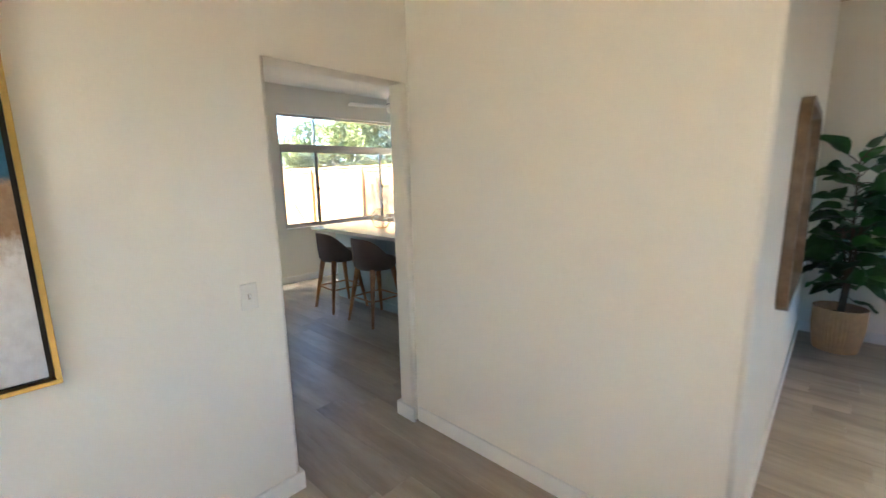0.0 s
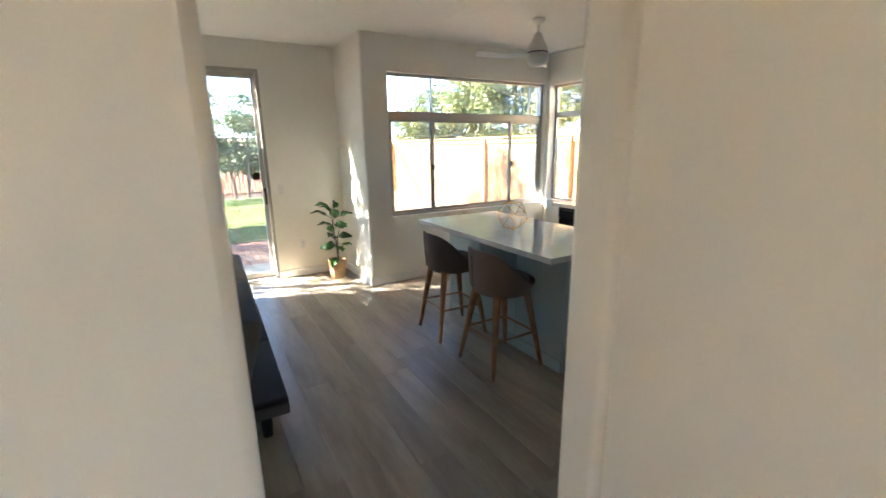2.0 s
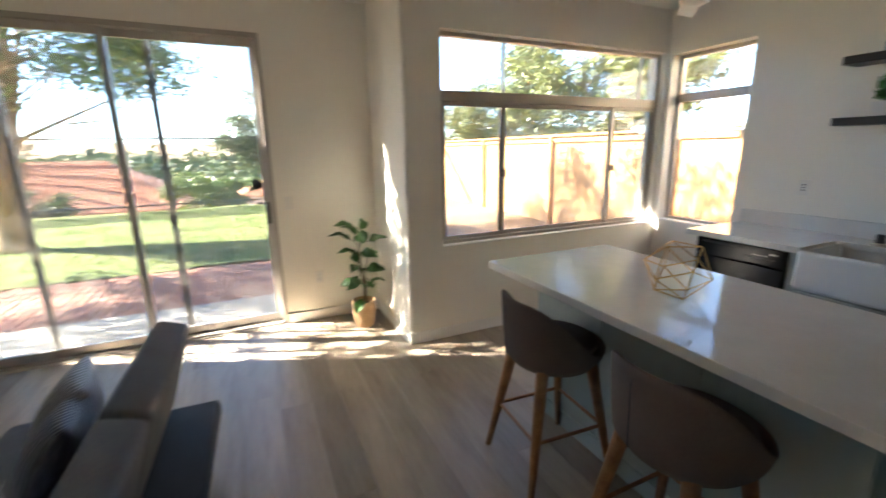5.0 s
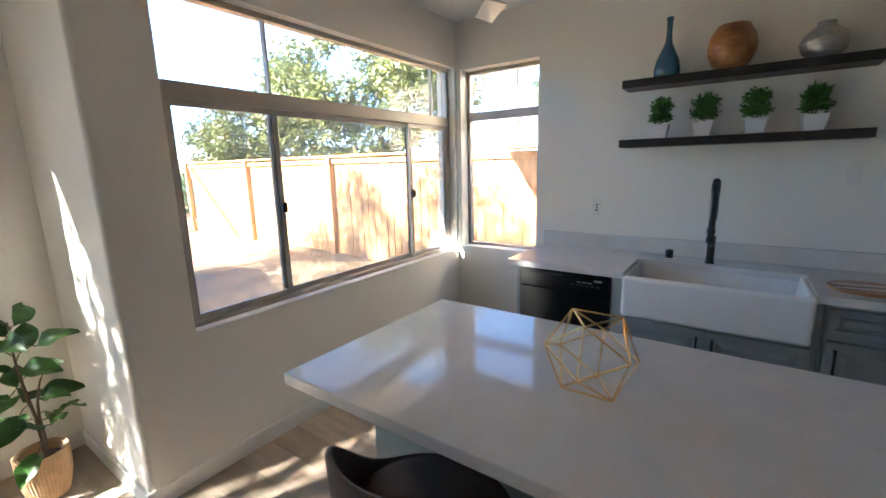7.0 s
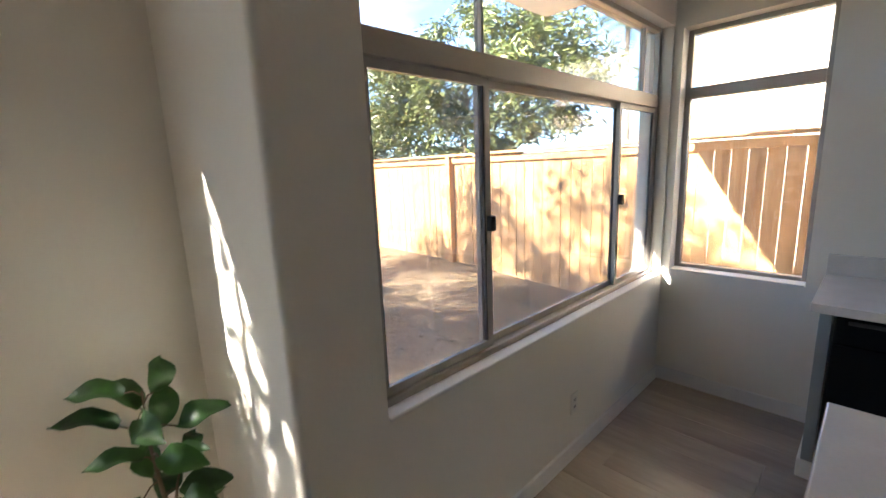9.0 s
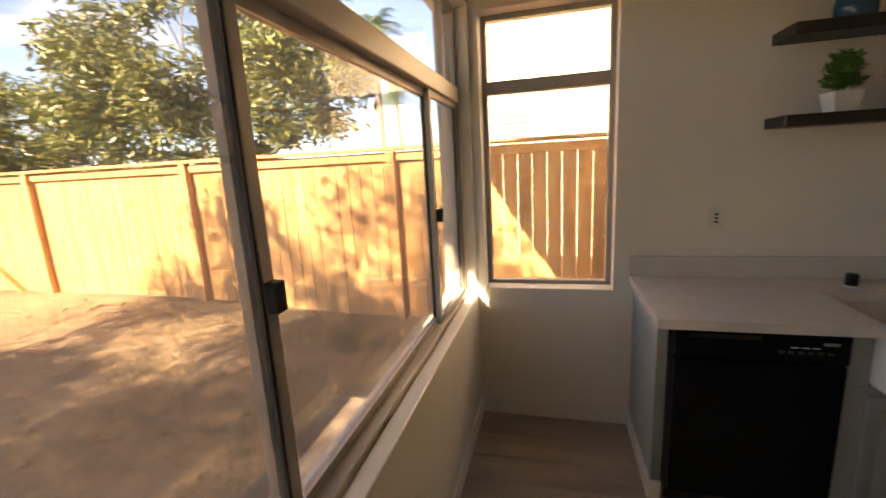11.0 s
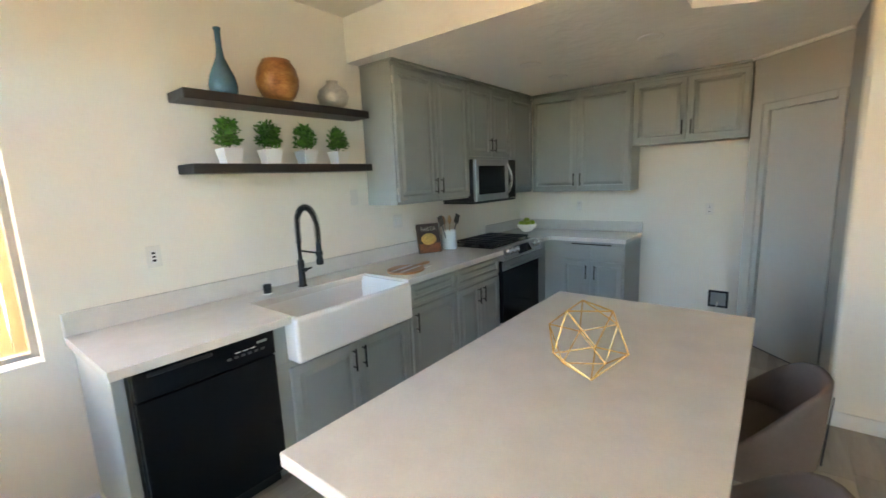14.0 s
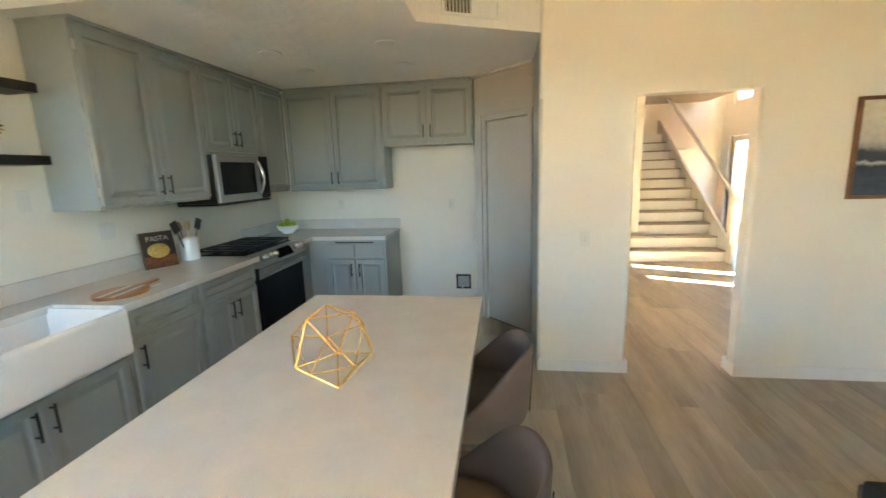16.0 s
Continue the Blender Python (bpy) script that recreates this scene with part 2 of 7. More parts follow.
PAVER = plain("red_brick_paver", (0.24, 0.105, 0.075), 0.85, vary=0.2, scale=9, bump=0.4, bump_scale=60)


# ---- building blocks ----
def box(bm, x0, x1, y0, y1, z0, z1, bevel=0.0, seg=1):
    m = Matrix.Translation(((x0 + x1) / 2, (y0 + y1) / 2, (z0 + z1) / 2)) @ Matrix.Diagonal((abs(x1 - x0), abs(y1 - y0), abs(z1 - z0), 1))
    made = bmesh.ops.create_cube(bm, size=1, matrix=m)
    if bevel:
        edges = list({e for v in made["verts"] for e in v.link_edges})
        bmesh.ops.bevel(bm, geom=edges, offset=bevel, segments=seg, affect="EDGES", profile=0.5)
    return bm


def rod(bm, a, b, r0, r1=None, n=10):
    a, b = Vector(a), Vector(b)
    d = b - a
    m = Matrix.Translation((a + b) / 2) @ d.to_track_quat("Z", "Y").to_matrix().to_4x4()
    bmesh.ops.create_cone(bm, cap_ends=True, segments=n, radius1=r0, radius2=r0 if r1 is None else r1, depth=d.length, matrix=m)
    return bm


def bar(bm, a, b, w, d):
    """A rectangular bar from a to b."""
    a, b = Vector(a), Vector(b)
    v = b - a
    m = Matrix.Translation((a + b) / 2) @ v.to_track_quat("Z", "Y").to_matrix().to_4x4() @ Matrix.Diagonal((w, d, v.length, 1))
    bmesh.ops.create_cube(bm, size=1, matrix=m)
    return bm


def tube(bm, points, radii, n=8):
    """A round tube along points."""
    pts = [Vector(p) for p in points]
    if isinstance(radii, (int, float)):
        radii = [radii] * len(pts)
    rings = []
    up = Vector((0.3, 0.2, 1)).normalized()
    for i, p in enumerate(pts):
        d = (pts[min(i + 1, len(pts) - 1)] - pts[max(i - 1, 0)]).normalized()
        s = d.cross(up)
        if s.length < 0.05:
            s = d.cross(Vector((1, 0, 0)))
        s.normalize()
        u = s.cross(d).normalized()
        rings.append([bm.verts.new(p + (s * math.cos(2 * math.pi * k / n) + u * math.sin(2 * math.pi * k / n)) * radii[i]) for k in range(n)])
    for r0, r1 in zip(rings, rings[1:]):
        for k in range(n):
            f = bm.faces.new((r0[k], r0[(k + 1) % n], r1[(k + 1) % n], r1[k]))
            f.smooth = True
    bm.faces.new(rings[0][::-1])
    bm.faces.new(rings[-1])
    return bm


def lathe(bm, profile, n=28, centre=(0, 0, 0)):
    """A turned shape from (radius, height) pairs."""
    c = Vector(centre)
    rings = []
    for r, z in profile:
        rings.append([bm.verts.new(c + Vector((r * math.cos(2 * math.pi * k / n), r * math.sin(2 * math.pi * k / n), z))) for k in range(n)])
    for r0, r1 in zip(rings, rings[1:]):
        for k in range(n):
            f = bm.faces.new((r0[k], r0[(k + 1) % n], r1[(k + 1) % n], r1[k]))
            f.smooth = True
    if profile[0][0] > 0.0005:
        bm.faces.new(rings[0][::-1])
    if profile[-1][0] > 0.0005:
        bm.faces.new(rings[-1])
    return bm


def prism(bm, outline, z0, z1):
    """An upright prism over an outline of (x, y), counter-clockwise."""
    lo = [bm.verts.new((x, y, z0)) for x, y in outline]
    hi = [bm.verts.new((x, y, z1)) for x, y in outline]
    bm.faces.new(lo[::-1])
    bm.faces.new(hi)
    n = len(outline)
    for k in range(n):
        bm.faces.new((lo[k], lo[(k + 1) % n], hi[(k + 1) % n], hi[k]))
    return bm


def mesh_of(name, bm, mat, smooth=False):
    bmesh.ops.recalc_face_normals(bm, faces=bm.faces[:])
    me = bpy.data.meshes.new(name)
    bm.to_mesh(me)
    bm.free()
    me.materials.append(mat)
    if smooth:
        me.polygons.foreach_set("use_smooth", [True] * len(me.polygons))
    return me


def part(name, bm, mat, parent, label="", smooth=False):
    ob = new(name, mesh_of(name, bm, mat, smooth))
    ob.parent = parent
    if mat in (PANE, PANE_HAZY, PANE_SCREEN):
        ob.visible_shadow = False
    if label:
        ob["label"] = label
    return ob


def thing(name, where, label, category, group="", turn=0.0):
    ob = new(name)
    ob.empty_display_size = 0.1
    ob.matrix_world = pose(*where, 0, 0, turn)
    return tagged(ob, label, category, group)


def setting(name, bm, mat, label, category):
    return tagged(new(name, mesh_of(name, bm, mat)), label, category, kind="structure")


def B():
    return bmesh.new()


def round_corner(bm, corners, r=0.022):
    """Round the upright edges of a slab at the given plan corners, like bullnosed drywall."""
    es = [e for e in bm.edges if abs(e.verts[0].co.z - e.verts[1].co.z) > 0.5 and any(abs(e.verts[0].co.x - x) < 0.002 and abs(e.verts[0].co.y - y) < 0.002 for x, y in corners)]
    bmesh.ops.bevel(bm, geom=es, offset=r, segments=5, affect="EDGES", profile=0.5)
    for f in bm.faces:
        if abs(f.normal.z) < 0.1 and max(abs(f.normal.x), abs(f.normal.y)) < 0.999:
            f.smooth = True
    return bm


def panel_wall(bm, axis, face0, face1, a0, a1, z0, z1, holes=()):
    """A wall slab between two faces, along the other axis from a0 to a1, with rectangular holes (b0, b1, h0, h1)."""
    def put(b0, b1, h0, h1):
        if b1 - b0 > 1e-4 and h1 - h0 > 1e-4:
            if axis == "x":
                box(bm, face0, face1, b0, b1, h0, h1)
            else:
                box(bm, b0, b1, face0, face1, h0, h1)
    at = a0
    for b0, b1, h0, h1 in sorted(holes):
        put(at, b0, z0, z1)
        put(b0, b1, z0, h0)
        put(b0, b1, h1, z1)
        at = b1
    put(at, a1, z0, z1)
    return bm


# ---- the plan ----
XS, XW, XD, XH = -6.515, -5.61, -1.86, -1.73      # slider wall, nook wall, doorway wall (two faces)
YS, YJ, YN = -0.13, 3.88, 6.55                    # fireplace wall, jog, kitchen wall
XE = -0.27                                        # fridge wall
XL = -0.10                                        # far side of that wall, towards the front room
YH = 3.04                                         # hall's side wall
HC, HK, HF = 2.755, 2.44, 5.2                     # family ceiling, kitchen ceiling, foyer ceiling
D0, D1, DH = 2.245, 3.005, 2.012                  # doorway
S0, S1, SH = 0.945, 3.01, 2.455                   # slider opening
W0, W1, WZ0, WZ1 = 4.178, 6.53, 0.778, 2.385       # nook window
N0, N1 = -5.56, -4.84                           # side window
FX1, FY0 = 5.6, -1.0                              # foyer's far walls

# walls
setting("wall_west", panel_wall(B(), "x", XS - 0.16, XS, YS - 0.16, YJ, -0.2, HC + 0.1, [(S0, S1, 0.0, SH)]), WALL, "cream painted drywall with sliding door opening", "wall")
setting("wall_jog", round_corner(box(B(), XS - 0.16, XW, YJ, YJ + 0.16, -0.2, HC + 0.1), [(XW, YJ)]), WALL, "cream painted drywall return beside the glass door", "wall")
setting("wall_nook", panel_wall(B(), "x", XW - 0.19, XW, YJ + 0.16, YN + 0.19, -0.2, HC + 0.1, [(W0, W1, WZ0, WZ1)]), WALL, "cream painted drywall under a wide window", "wall")
setting("wall_north", panel_wall(B(), "y", YN, YN + 0.19, XW, XE, -0.2, HC + 0.1, [(N0, N1, WZ0 + 0.04, WZ1 - 0.02)]), WALL, "cream painted kitchen wall with sprayed texture", "wall")
setting("wall_south", box(B(), XS, XH, YS - 0.16, YS, -0.2, HC + 0.1), WALL, "cream painted wall behind the fireplace", "wall")
b = round_corner(box(B(), XD, XH, YS, D0, 0, DH), [(XD, D0), (XH, D0)])
b2 = round_corner(box(B(), XD, XH, D1, 3.65, 0, DH), [(XD, D1), (XH, D1), (XD, 3.65)])
b3 = round_corner(box(B(), XD, XH, YS, 3.65, DH, HC + 0.1), [(XD, 3.65)])
for extra in (b2, b3):
    tmp = bpy.data.meshes.new("slab")
    extra.to_mesh(tmp)
    extra.free()
    b.from_mesh(tmp)
    bpy.data.meshes.remove(tmp)
setting("wall_doorway", b, WALL, "cream painted wall with a cased-free doorway", "wall")
setting("wall_hall", round_corner(box(B(), XH, XL, YH, YH + 0.12, 0, HF), [(XL, YH)]), WALL, "cream painted plain hall wall", "wall")
setting("wall_fridge", box(B(), XE, XL, YH + 0.12, YN + 0.19, 0, HF), WALL, "cream painted wall of the fridge alcove", "wall")
b = B()
prism(b, [(XH, 3.15), (-1.62, 3.15), (-1.10, 3.53), (-1.16, 3.65), (XH, 3.65)], 0, HK)
prism(b, [(-1.16, 3.65), (-1.10, 3.53), (-0.56, 4.08), (-0.64, 4.19)], 2.06, HK)
prism(b, [(-0.71, 4.12), (-0.60, 4.04), (-0.60, 4.19), (-0.64, 4.19)], 0, 2.06)
box(b, -0.60, XE, 4.07, 4.19, 0, HK)
setting("wall_pantry", b, PANTRY, "grey angled wall round the pantry", "wall")
setting("wall_front", panel_wall(B(), "y", YN - 0.10, YN + 0.09, XL, FX1, 0, HF, [(0.78, 2.3, 0.85, 2.2)]), WALL, "cream painted wall of the front room", "wall")
setting("wall_foyer_upper", panel_wall(B(), "y", FY0 - 0.16, FY0, XH, FX1 + 0.16, 2.6, HF, [(-0.9, 0.6, 3.1, 4.7), (4.25, 5.2, 2.75, 3.9)]), WALL, "cream painted upper foyer wall", "wall")
setting("wall_foyer_south", panel_wall(B(), "y", FY0 - 0.16, FY0, XH, FX1 + 0.16, 0, 2.6, [(-0.6, 0.5, 0.75, 2.1), (4.25, 5.2, 0, 2.07)]), WALL, "cream painted foyer wall with entry door", "wall")
setting("wall_foyer_east", panel_wall(B(), "x", FX1, FX1 + 0.16, FY0, YN + 0.1, 0, HF, [(4.2, 5.4, 0.9, 2.2)]), WALL, "cream painted foyer wall behind the stairs", "wall")
setting("wall_hall_west", box(B(), XH, XH + 0.1, FY0, YS - 0.16, 0, HC), WALL, "cream painted hall wall", "wall")
setting("wall_hall_upper", box(B(), XD, XH, FY0, 3.15, HC + 0.1, HF), WALL, "cream painted upper wall of the hall", "wall")

# ceilings
setting("ceiling_family", box(B(), XS - 0.16, XD + 0.02, YS - 0.16, YN + 0.19, HC, HC + 0.08), CEILING, "white knockdown textured ceiling", "ceiling")
b = B()
prism(b, [(-2.95, YN), (-2.95, 4.42), (-2.27, 4.42), (XD, 3.65), (XE, 3.65), (XE, YN)], HK, HC - 0.001)
setting("ceiling_kitchen", b, CEILING, "lowered textured kitchen ceiling", "ceiling")
setting("ceiling_foyer", box(B(), XD, FX1 + 0.16, FY0 - 0.16, YN + 0.1, HF, HF + 0.1), CEILING, "white textured foyer ceiling", "ceiling")

# ground floor slab and outdoor ground
setting("floor", box(B(), XS - 0.16, FX1 + 0.16, FY0 - 0.16, YN + 0.19, -0.2, -0.0095), DARK_GASKET, "subfloor below the grey-brown planks", "floor")

# ---- windows and glass door ----
def bars(parent, name, mat, items, label="", bevel=0.003):
    for x0, x1, y0, y1, z0, z1 in items:
        part(name, box(B(), x0, x1, y0, y1, z0, z1, bevel), mat, parent, label)


def glass(parent, x0, x1, y0, y1, z0, z1, mat=PANE):
    return part("pane", box(B(), x0, x1, y0, y1, z0, z1), mat, parent, "tinted glass with a slight haze film")


# sliding patio door
door = tagged(new("door_1"), "closed two-panel aluminium sliding glass patio door", "door", kind="structure")
xo, xi = XS - 0.12, XS - 0.005
bars(door, "door_frame", ALUMINIUM, [(xo, xi, S0, S0 + 0.035, 0, SH), (xo, xi, S1 - 0.035, S1, 0, SH), (xo, xi, S0 + 0.035, S1 - 0.035, SH - 0.04, SH), (xo, xi + 0.02, S0 + 0.035, S1 - 0.035, -0.008, 0.028)])
mid = (S0 + S1) / 2
for name, ya, yb, xa, label in (("fixed_panel", S0 + 0.035, mid + 0.03, xo + 0.06, "fixed glass panel"), ("sliding_panel", mid - 0.03, S1 - 0.035, xo + 0.015, "sliding glass panel")):
    p = part(name, box(box(box(box(B(), xa, xa + 0.035, ya, ya + 0.045, 0.03, SH - 0.042), xa, xa + 0.035, yb - 0.045, yb, 0.03, SH - 0.042), xa, xa + 0.035, ya + 0.045, yb - 0.045, 0.03, 0.095), xa, xa + 0.035, ya + 0.045, yb - 0.045, SH - 0.095, SH - 0.042), PALE_ALU, door, label)
    part("pane", box(B(), xa + 0.014, xa + 0.02, ya + 0.04, yb - 0.04, 0.09, SH - 0.09), PANE_SCREEN, p)
# screen door behind the glass
part("screen_rail", box(box(B(), xo - 0.03, xo - 0.012, 1.30, 1.345, 0.03, SH - 0.05), xo - 0.03, xo - 0.012, 2.21, 2.255, 0.03, SH - 0.05), PALE_ALU, door, "pale aluminium screen door stile")
part("screen_latch", box(B(), xo - 0.012, xo + 0.012, 2.205, 2.26, 0.98, 1.06, 0.004), BLACK_METAL, door, "small black screen latch")
part("handle", box(box(B(), xi - 0.06, xi - 0.02, S1 - 0.075, S1 - 0.045, 0.93, 1.13, 0.008), xi - 0.035, xi + 0.005, S1 - 0.068, S1 - 0.052, 0.96, 1.10, 0.006), BLACK_METAL, door, "black pull handle")
part("lock_sticker", rod(B(), (xi - 0.1, S1 - 0.13, 1.27), (xi - 0.095, S1 - 0.13, 1.27), 0.045, n=20), BLACK_METAL, door, "round dark sticker on the glass")
part("threshold", box(B(), xi + 0.021, XS + 0.035, S0 - 0.01, S1 + 0.01, -0.008, 0.012, 0.004), PALE_ALU, door)

# wide nook window: transom above, slider lights below
win = tagged(new("window_1"), "wide bronze aluminium slider window with transom", "window", kind="structure")
fx0, fx1 = XW - 0.13, XW - 0.07
zt = 1.945
bars(win, "window_frame", ALUMINIUM, [(fx0, fx1, W0, W0 + 0.03, WZ0, WZ1), (fx0, fx1, W1 - 0.03, W1, WZ0, WZ1), (fx0, fx1, W0 + 0.03, W1 - 0.03, WZ1 - 0.03, WZ1), (fx0, fx1 + 0.012, W0 + 0.03, W1 - 0.03, WZ0, WZ0 + 0.035), (fx0, fx1 + 0.01, W0 + 0.03, W1 - 0.03, zt - 0.05, zt + 0.03)])
J1, J2 = 4.775, 5.985
for ya, yb, xa in ((W0 + 0.03, J1 + 0.02, fx0 + 0.032), (J1 - 0.02, J2 + 0.02, fx0 + 0.008), (J2 - 0.02, W1 - 0.03, fx0 + 0.032)):
    za, zb = WZ0 + 0.035, zt - 0.05
    sash = B()
    for q in ((ya, ya + 0.03, za, zb), (yb - 0.03, yb, za, zb), (ya + 0.03, yb - 0.03, za, za + 0.03), (ya + 0.03, yb - 0.03, zb - 0.03, zb)):
        box(sash, xa, xa + 0.022, *q)
    s = part("sash", sash, ALUMINIUM, win)
    part("pane", box(B(), xa + 0.009, xa + 0.014, ya + 0.025, yb - 0.025, za + 0.025, zb - 0.025), PANE_HAZY, s)
    gk = B()
    for q in ((ya + 0.03, ya + 0.036, za + 0.03, zb - 0.03), (yb - 0.036, yb - 0.03, za + 0.03, zb - 0.03)):
        box(gk, xa + 0.004, xa + 0.019, *q)
    part("gasket", gk, DARK_GASKET, s)
for ya, yb in ((W0 + 0.03, J1), (J1, W1 - 0.22), (W1 - 0.22, W1 - 0.03)):
    glass(win, fx0 + 0.025, fx0 + 0.03, ya + 0.003, yb - 0.003, zt + 0.03, WZ1 - 0.03)
    part("mullion", box(B(), fx0 + 0.01, fx0 + 0.045, ya - 0.006, ya + 0.006, zt + 0.03, WZ1 - 0.03), ALUMINIUM, win)
for yl in (J1, J2):
    part("latch", box(B(), fx1 - 0.006, fx1 + 0.022, yl - 0.012, yl + 0.018, 1.31, 1.37, 0.003), BLACK_METAL, win, "small dark sash latch")
part("window_sill", box(B(), XW - 0.056, XW + 0.006, W0 + 0.004, W1 - 0.004, WZ0 - 0.004, WZ0 + 0.012, 0.006, 2), TRIM, win, "white painted deep sill")

# side window over the counter's end
win2 = tagged(new("window_2"), "fixed two-light aluminium window beside the kitchen counter", "window", kind="structure")
fy0, fy1 = YN + 0.105, YN + 0.165
zs = 1.985
za, zb = WZ0 + 0.04, WZ1 - 0.02
bars(win2, "window_frame", ALUMINIUM, [(N0, N0 + 0.03, fy0, fy1, za, zb), (N1 - 0.03, N1, fy0, fy1, za, zb), (N0 + 0.03, N1 - 0.03, fy0, fy1, zb - 0.03, zb), (N0 + 0.03, N1 - 0.03, fy0, fy1, za, za + 0.03), (N0 + 0.03, N1 - 0.03, fy0 - 0.008, fy1, zs - 0.04, zs + 0.03)])
glass(win2, N0 + 0.028, N1 - 0.028, fy0 + 0.03, fy0 + 0.035, za + 0.028, zs - 0.038)
glass(win2, N0 + 0.028, N1 - 0.028, fy0 + 0.03, fy0 + 0.035, zs + 0.028, zb - 0.028)
part("window_sill", box(B(), N0 + 0.004, N1 - 0.004, YN - 0.004, YN + 0.10, za - 0.003, za + 0.010, 0.005, 2), TRIM, win2, "white painted sill")

# front room window
win3 = tagged(new("window_3"), "white framed front room window", "window", kind="structure")
bars(win3, "window_frame", TRIM, [(0.78, 0.83, YN - 0.02, YN + 0.05, 0.85, 2.2), (2.25, 2.3, YN - 0.02, YN + 0.05, 0.85, 2.2), (0.83, 2.25, YN - 0.02, YN + 0.05, 0.85, 0.9), (0.83, 2.25, YN - 0.02, YN + 0.05, 2.15, 2.2)])
glass(win3, 0.83, 2.25, YN + 0.01, YN + 0.015, 0.9, 2.15)
part("window_sill", box(B(), 0.74, 2.34, YN - 0.15, YN - 0.102, 0.815, 0.845, 0.006), TRIM, win3)

# entry door, open frame with glazed leaf, and the window above it
win4 = tagged(new("window_4"), "tall foyer window above the entry door", "window", kind="structure")
bars(win4, "window_frame", TRIM, [(4.25, 4.35, FY0 - 0.1, FY0 - 0.02, 2.75, 3.9), (5.1, 5.2, FY0 - 0.1, FY0 - 0.02, 2.75, 3.9), (4.35, 5.1, FY0 - 0.1, FY0 - 0.02, 2.75, 2.8), (4.35, 5.1, FY0 - 0.1, FY0 - 0.02, 3.85, 3.9), (4.35, 5.1, FY0 - 0.08, FY0 - 0.04, 3.32, 3.35)])
glass(win4, 4.35, 5.1, FY0 - 0.06, FY0 - 0.055, 2.8, 3.85)
entry = tagged(new("door_2"), "white entry door frame with glass side light", "door", kind="structure")
bars(entry, "door_frame", TRIM, [(4.17, 4.25, FY0 - 0.05, FY0 + 0.02, 0, 2.07), (5.2, 5.28, FY0 - 0.05, FY0 + 0.02, 0, 2.07), (4.17, 5.28, FY0 - 0.05, FY0 + 0.02, 2.07, 2.15)])
leaf = part("door_leaf", box(box(box(box(B(), 4.25, 4.36, FY0 - 0.1, FY0 - 0.05, 0.01, 2.06), 5.09, 5.2, FY0 - 0.1, FY0 - 0.05, 0.01, 2.06), 4.36, 5.09, FY0 - 0.1, FY0 - 0.05, 0.01, 0.25), 4.36, 5.09, FY0 - 0.1, FY0 - 0.05, 1.95, 2.06), TRIM, entry)
part("pane", box(B(), 4.36, 5.09, FY0 - 0.08, FY0 - 0.074, 0.25, 1.95), PANE, leaf)

# unseen side lights, placed from the sun streaks on the hall floor
w5 = tagged(new("window_5"), "pair of narrow white framed side lights facing the sun", "window", kind="structure")
bars(w5, "window_frame", TRIM, [(-0.6, -0.38, FY0 - 0.1, FY0 - 0.02, 0.75, 2.1), (-0.22, 0.30, FY0 - 0.1, FY0 - 0.02, 0.75, 2.1)])
glass(w5, -0.38, -0.22, FY0 - 0.06, FY0 - 0.055, 0.75, 2.1)
glass(w5, 0.30, 0.5, FY0 - 0.06, FY0 - 0.055, 0.75, 2.1)
# high window, unseen, added only to brighten the hall
w6 = tagged(new("window_6"), "unseen white framed high window added to fill the hall with sun", "window", kind="structure")
bars(w6, "window_frame", TRIM, [(-0.9, -0.85, FY0 - 0.1, FY0 - 0.02, 3.1, 4.7), (0.55, 0.6, FY0 - 0.1, FY0 - 0.02, 3.1, 4.7), (-0.85, 0.55, FY0 - 0.1, FY0 - 0.02, 3.1, 3.15), (-0.85, 0.55, FY0 - 0.1, FY0 - 0.02, 4.65, 4.7)])
glass(w6, -0.85, 0.55, FY0 - 0.06, FY0 - 0.055, 3.15, 4.65)
# porch wall beyond the entry glass, built tall to keep sun off the stairs
setting("wall_porch", box(B(), 2.9, 6.6, FY0 - 2.0, FY0 - 1.8, -0.12, 4.9), STUCCO_RED, "terracotta stucco porch wall outside the entry", "wall")
# another unseen opening, added as sky fill for front room and hall
w7 = tagged(new("window_7"), "unseen white framed window added to brighten the front room", "window", kind="structure")
bars(w7, "window_frame", TRIM, [(FX1 + 0.03, FX1 + 0.1, 4.2, 4.25, 0.9, 2.2), (FX1 + 0.03, FX1 + 0.1, 5.35, 5.4, 0.9, 2.2), (FX1 + 0.03, FX1 + 0.1, 4.25, 5.35, 0.9, 0.95), (FX1 + 0.03, FX1 + 0.1, 4.25, 5.35, 2.15, 2.2)])
glass(w7, FX1 + 0.06, FX1 + 0.066, 4.25, 5.35, 0.95, 2.15)

# pantry door on the angled wall
pantry = tagged(new("door_3"), "closed flat grey painted pantry door", "door", kind="structure")
pantry.matrix_world = pose(-1.155, 3.65, 0, 0, 0, 44)
part("door_leaf", box(B(), 0.06, 0.60, -0.05, -0.012, 0.012, 2.0, 0.002), PANTRY, pantry)
bars(pantry, "door_frame", PANTRY, [(0.0, 0.058, -0.06, 0.012, 0, 2.06), (0.602, 0.66, -0.06, 0.012, 0, 2.06), (0.058, 0.602, -0.06, 0.012, 2.002, 2.06)])
for q in (0.35, 1.6):
    part("hinge", box(B(), 0.056, 0.066, -0.02, 0.0, q, q + 0.09), BLACK_METAL, pantry)
# dark strip that fills the space under the leaf
part("sweep", box(B(), 0.06, 0.60, -0.048, -0.014, 0.002, 0.012), DARK_GASKET, pantry)


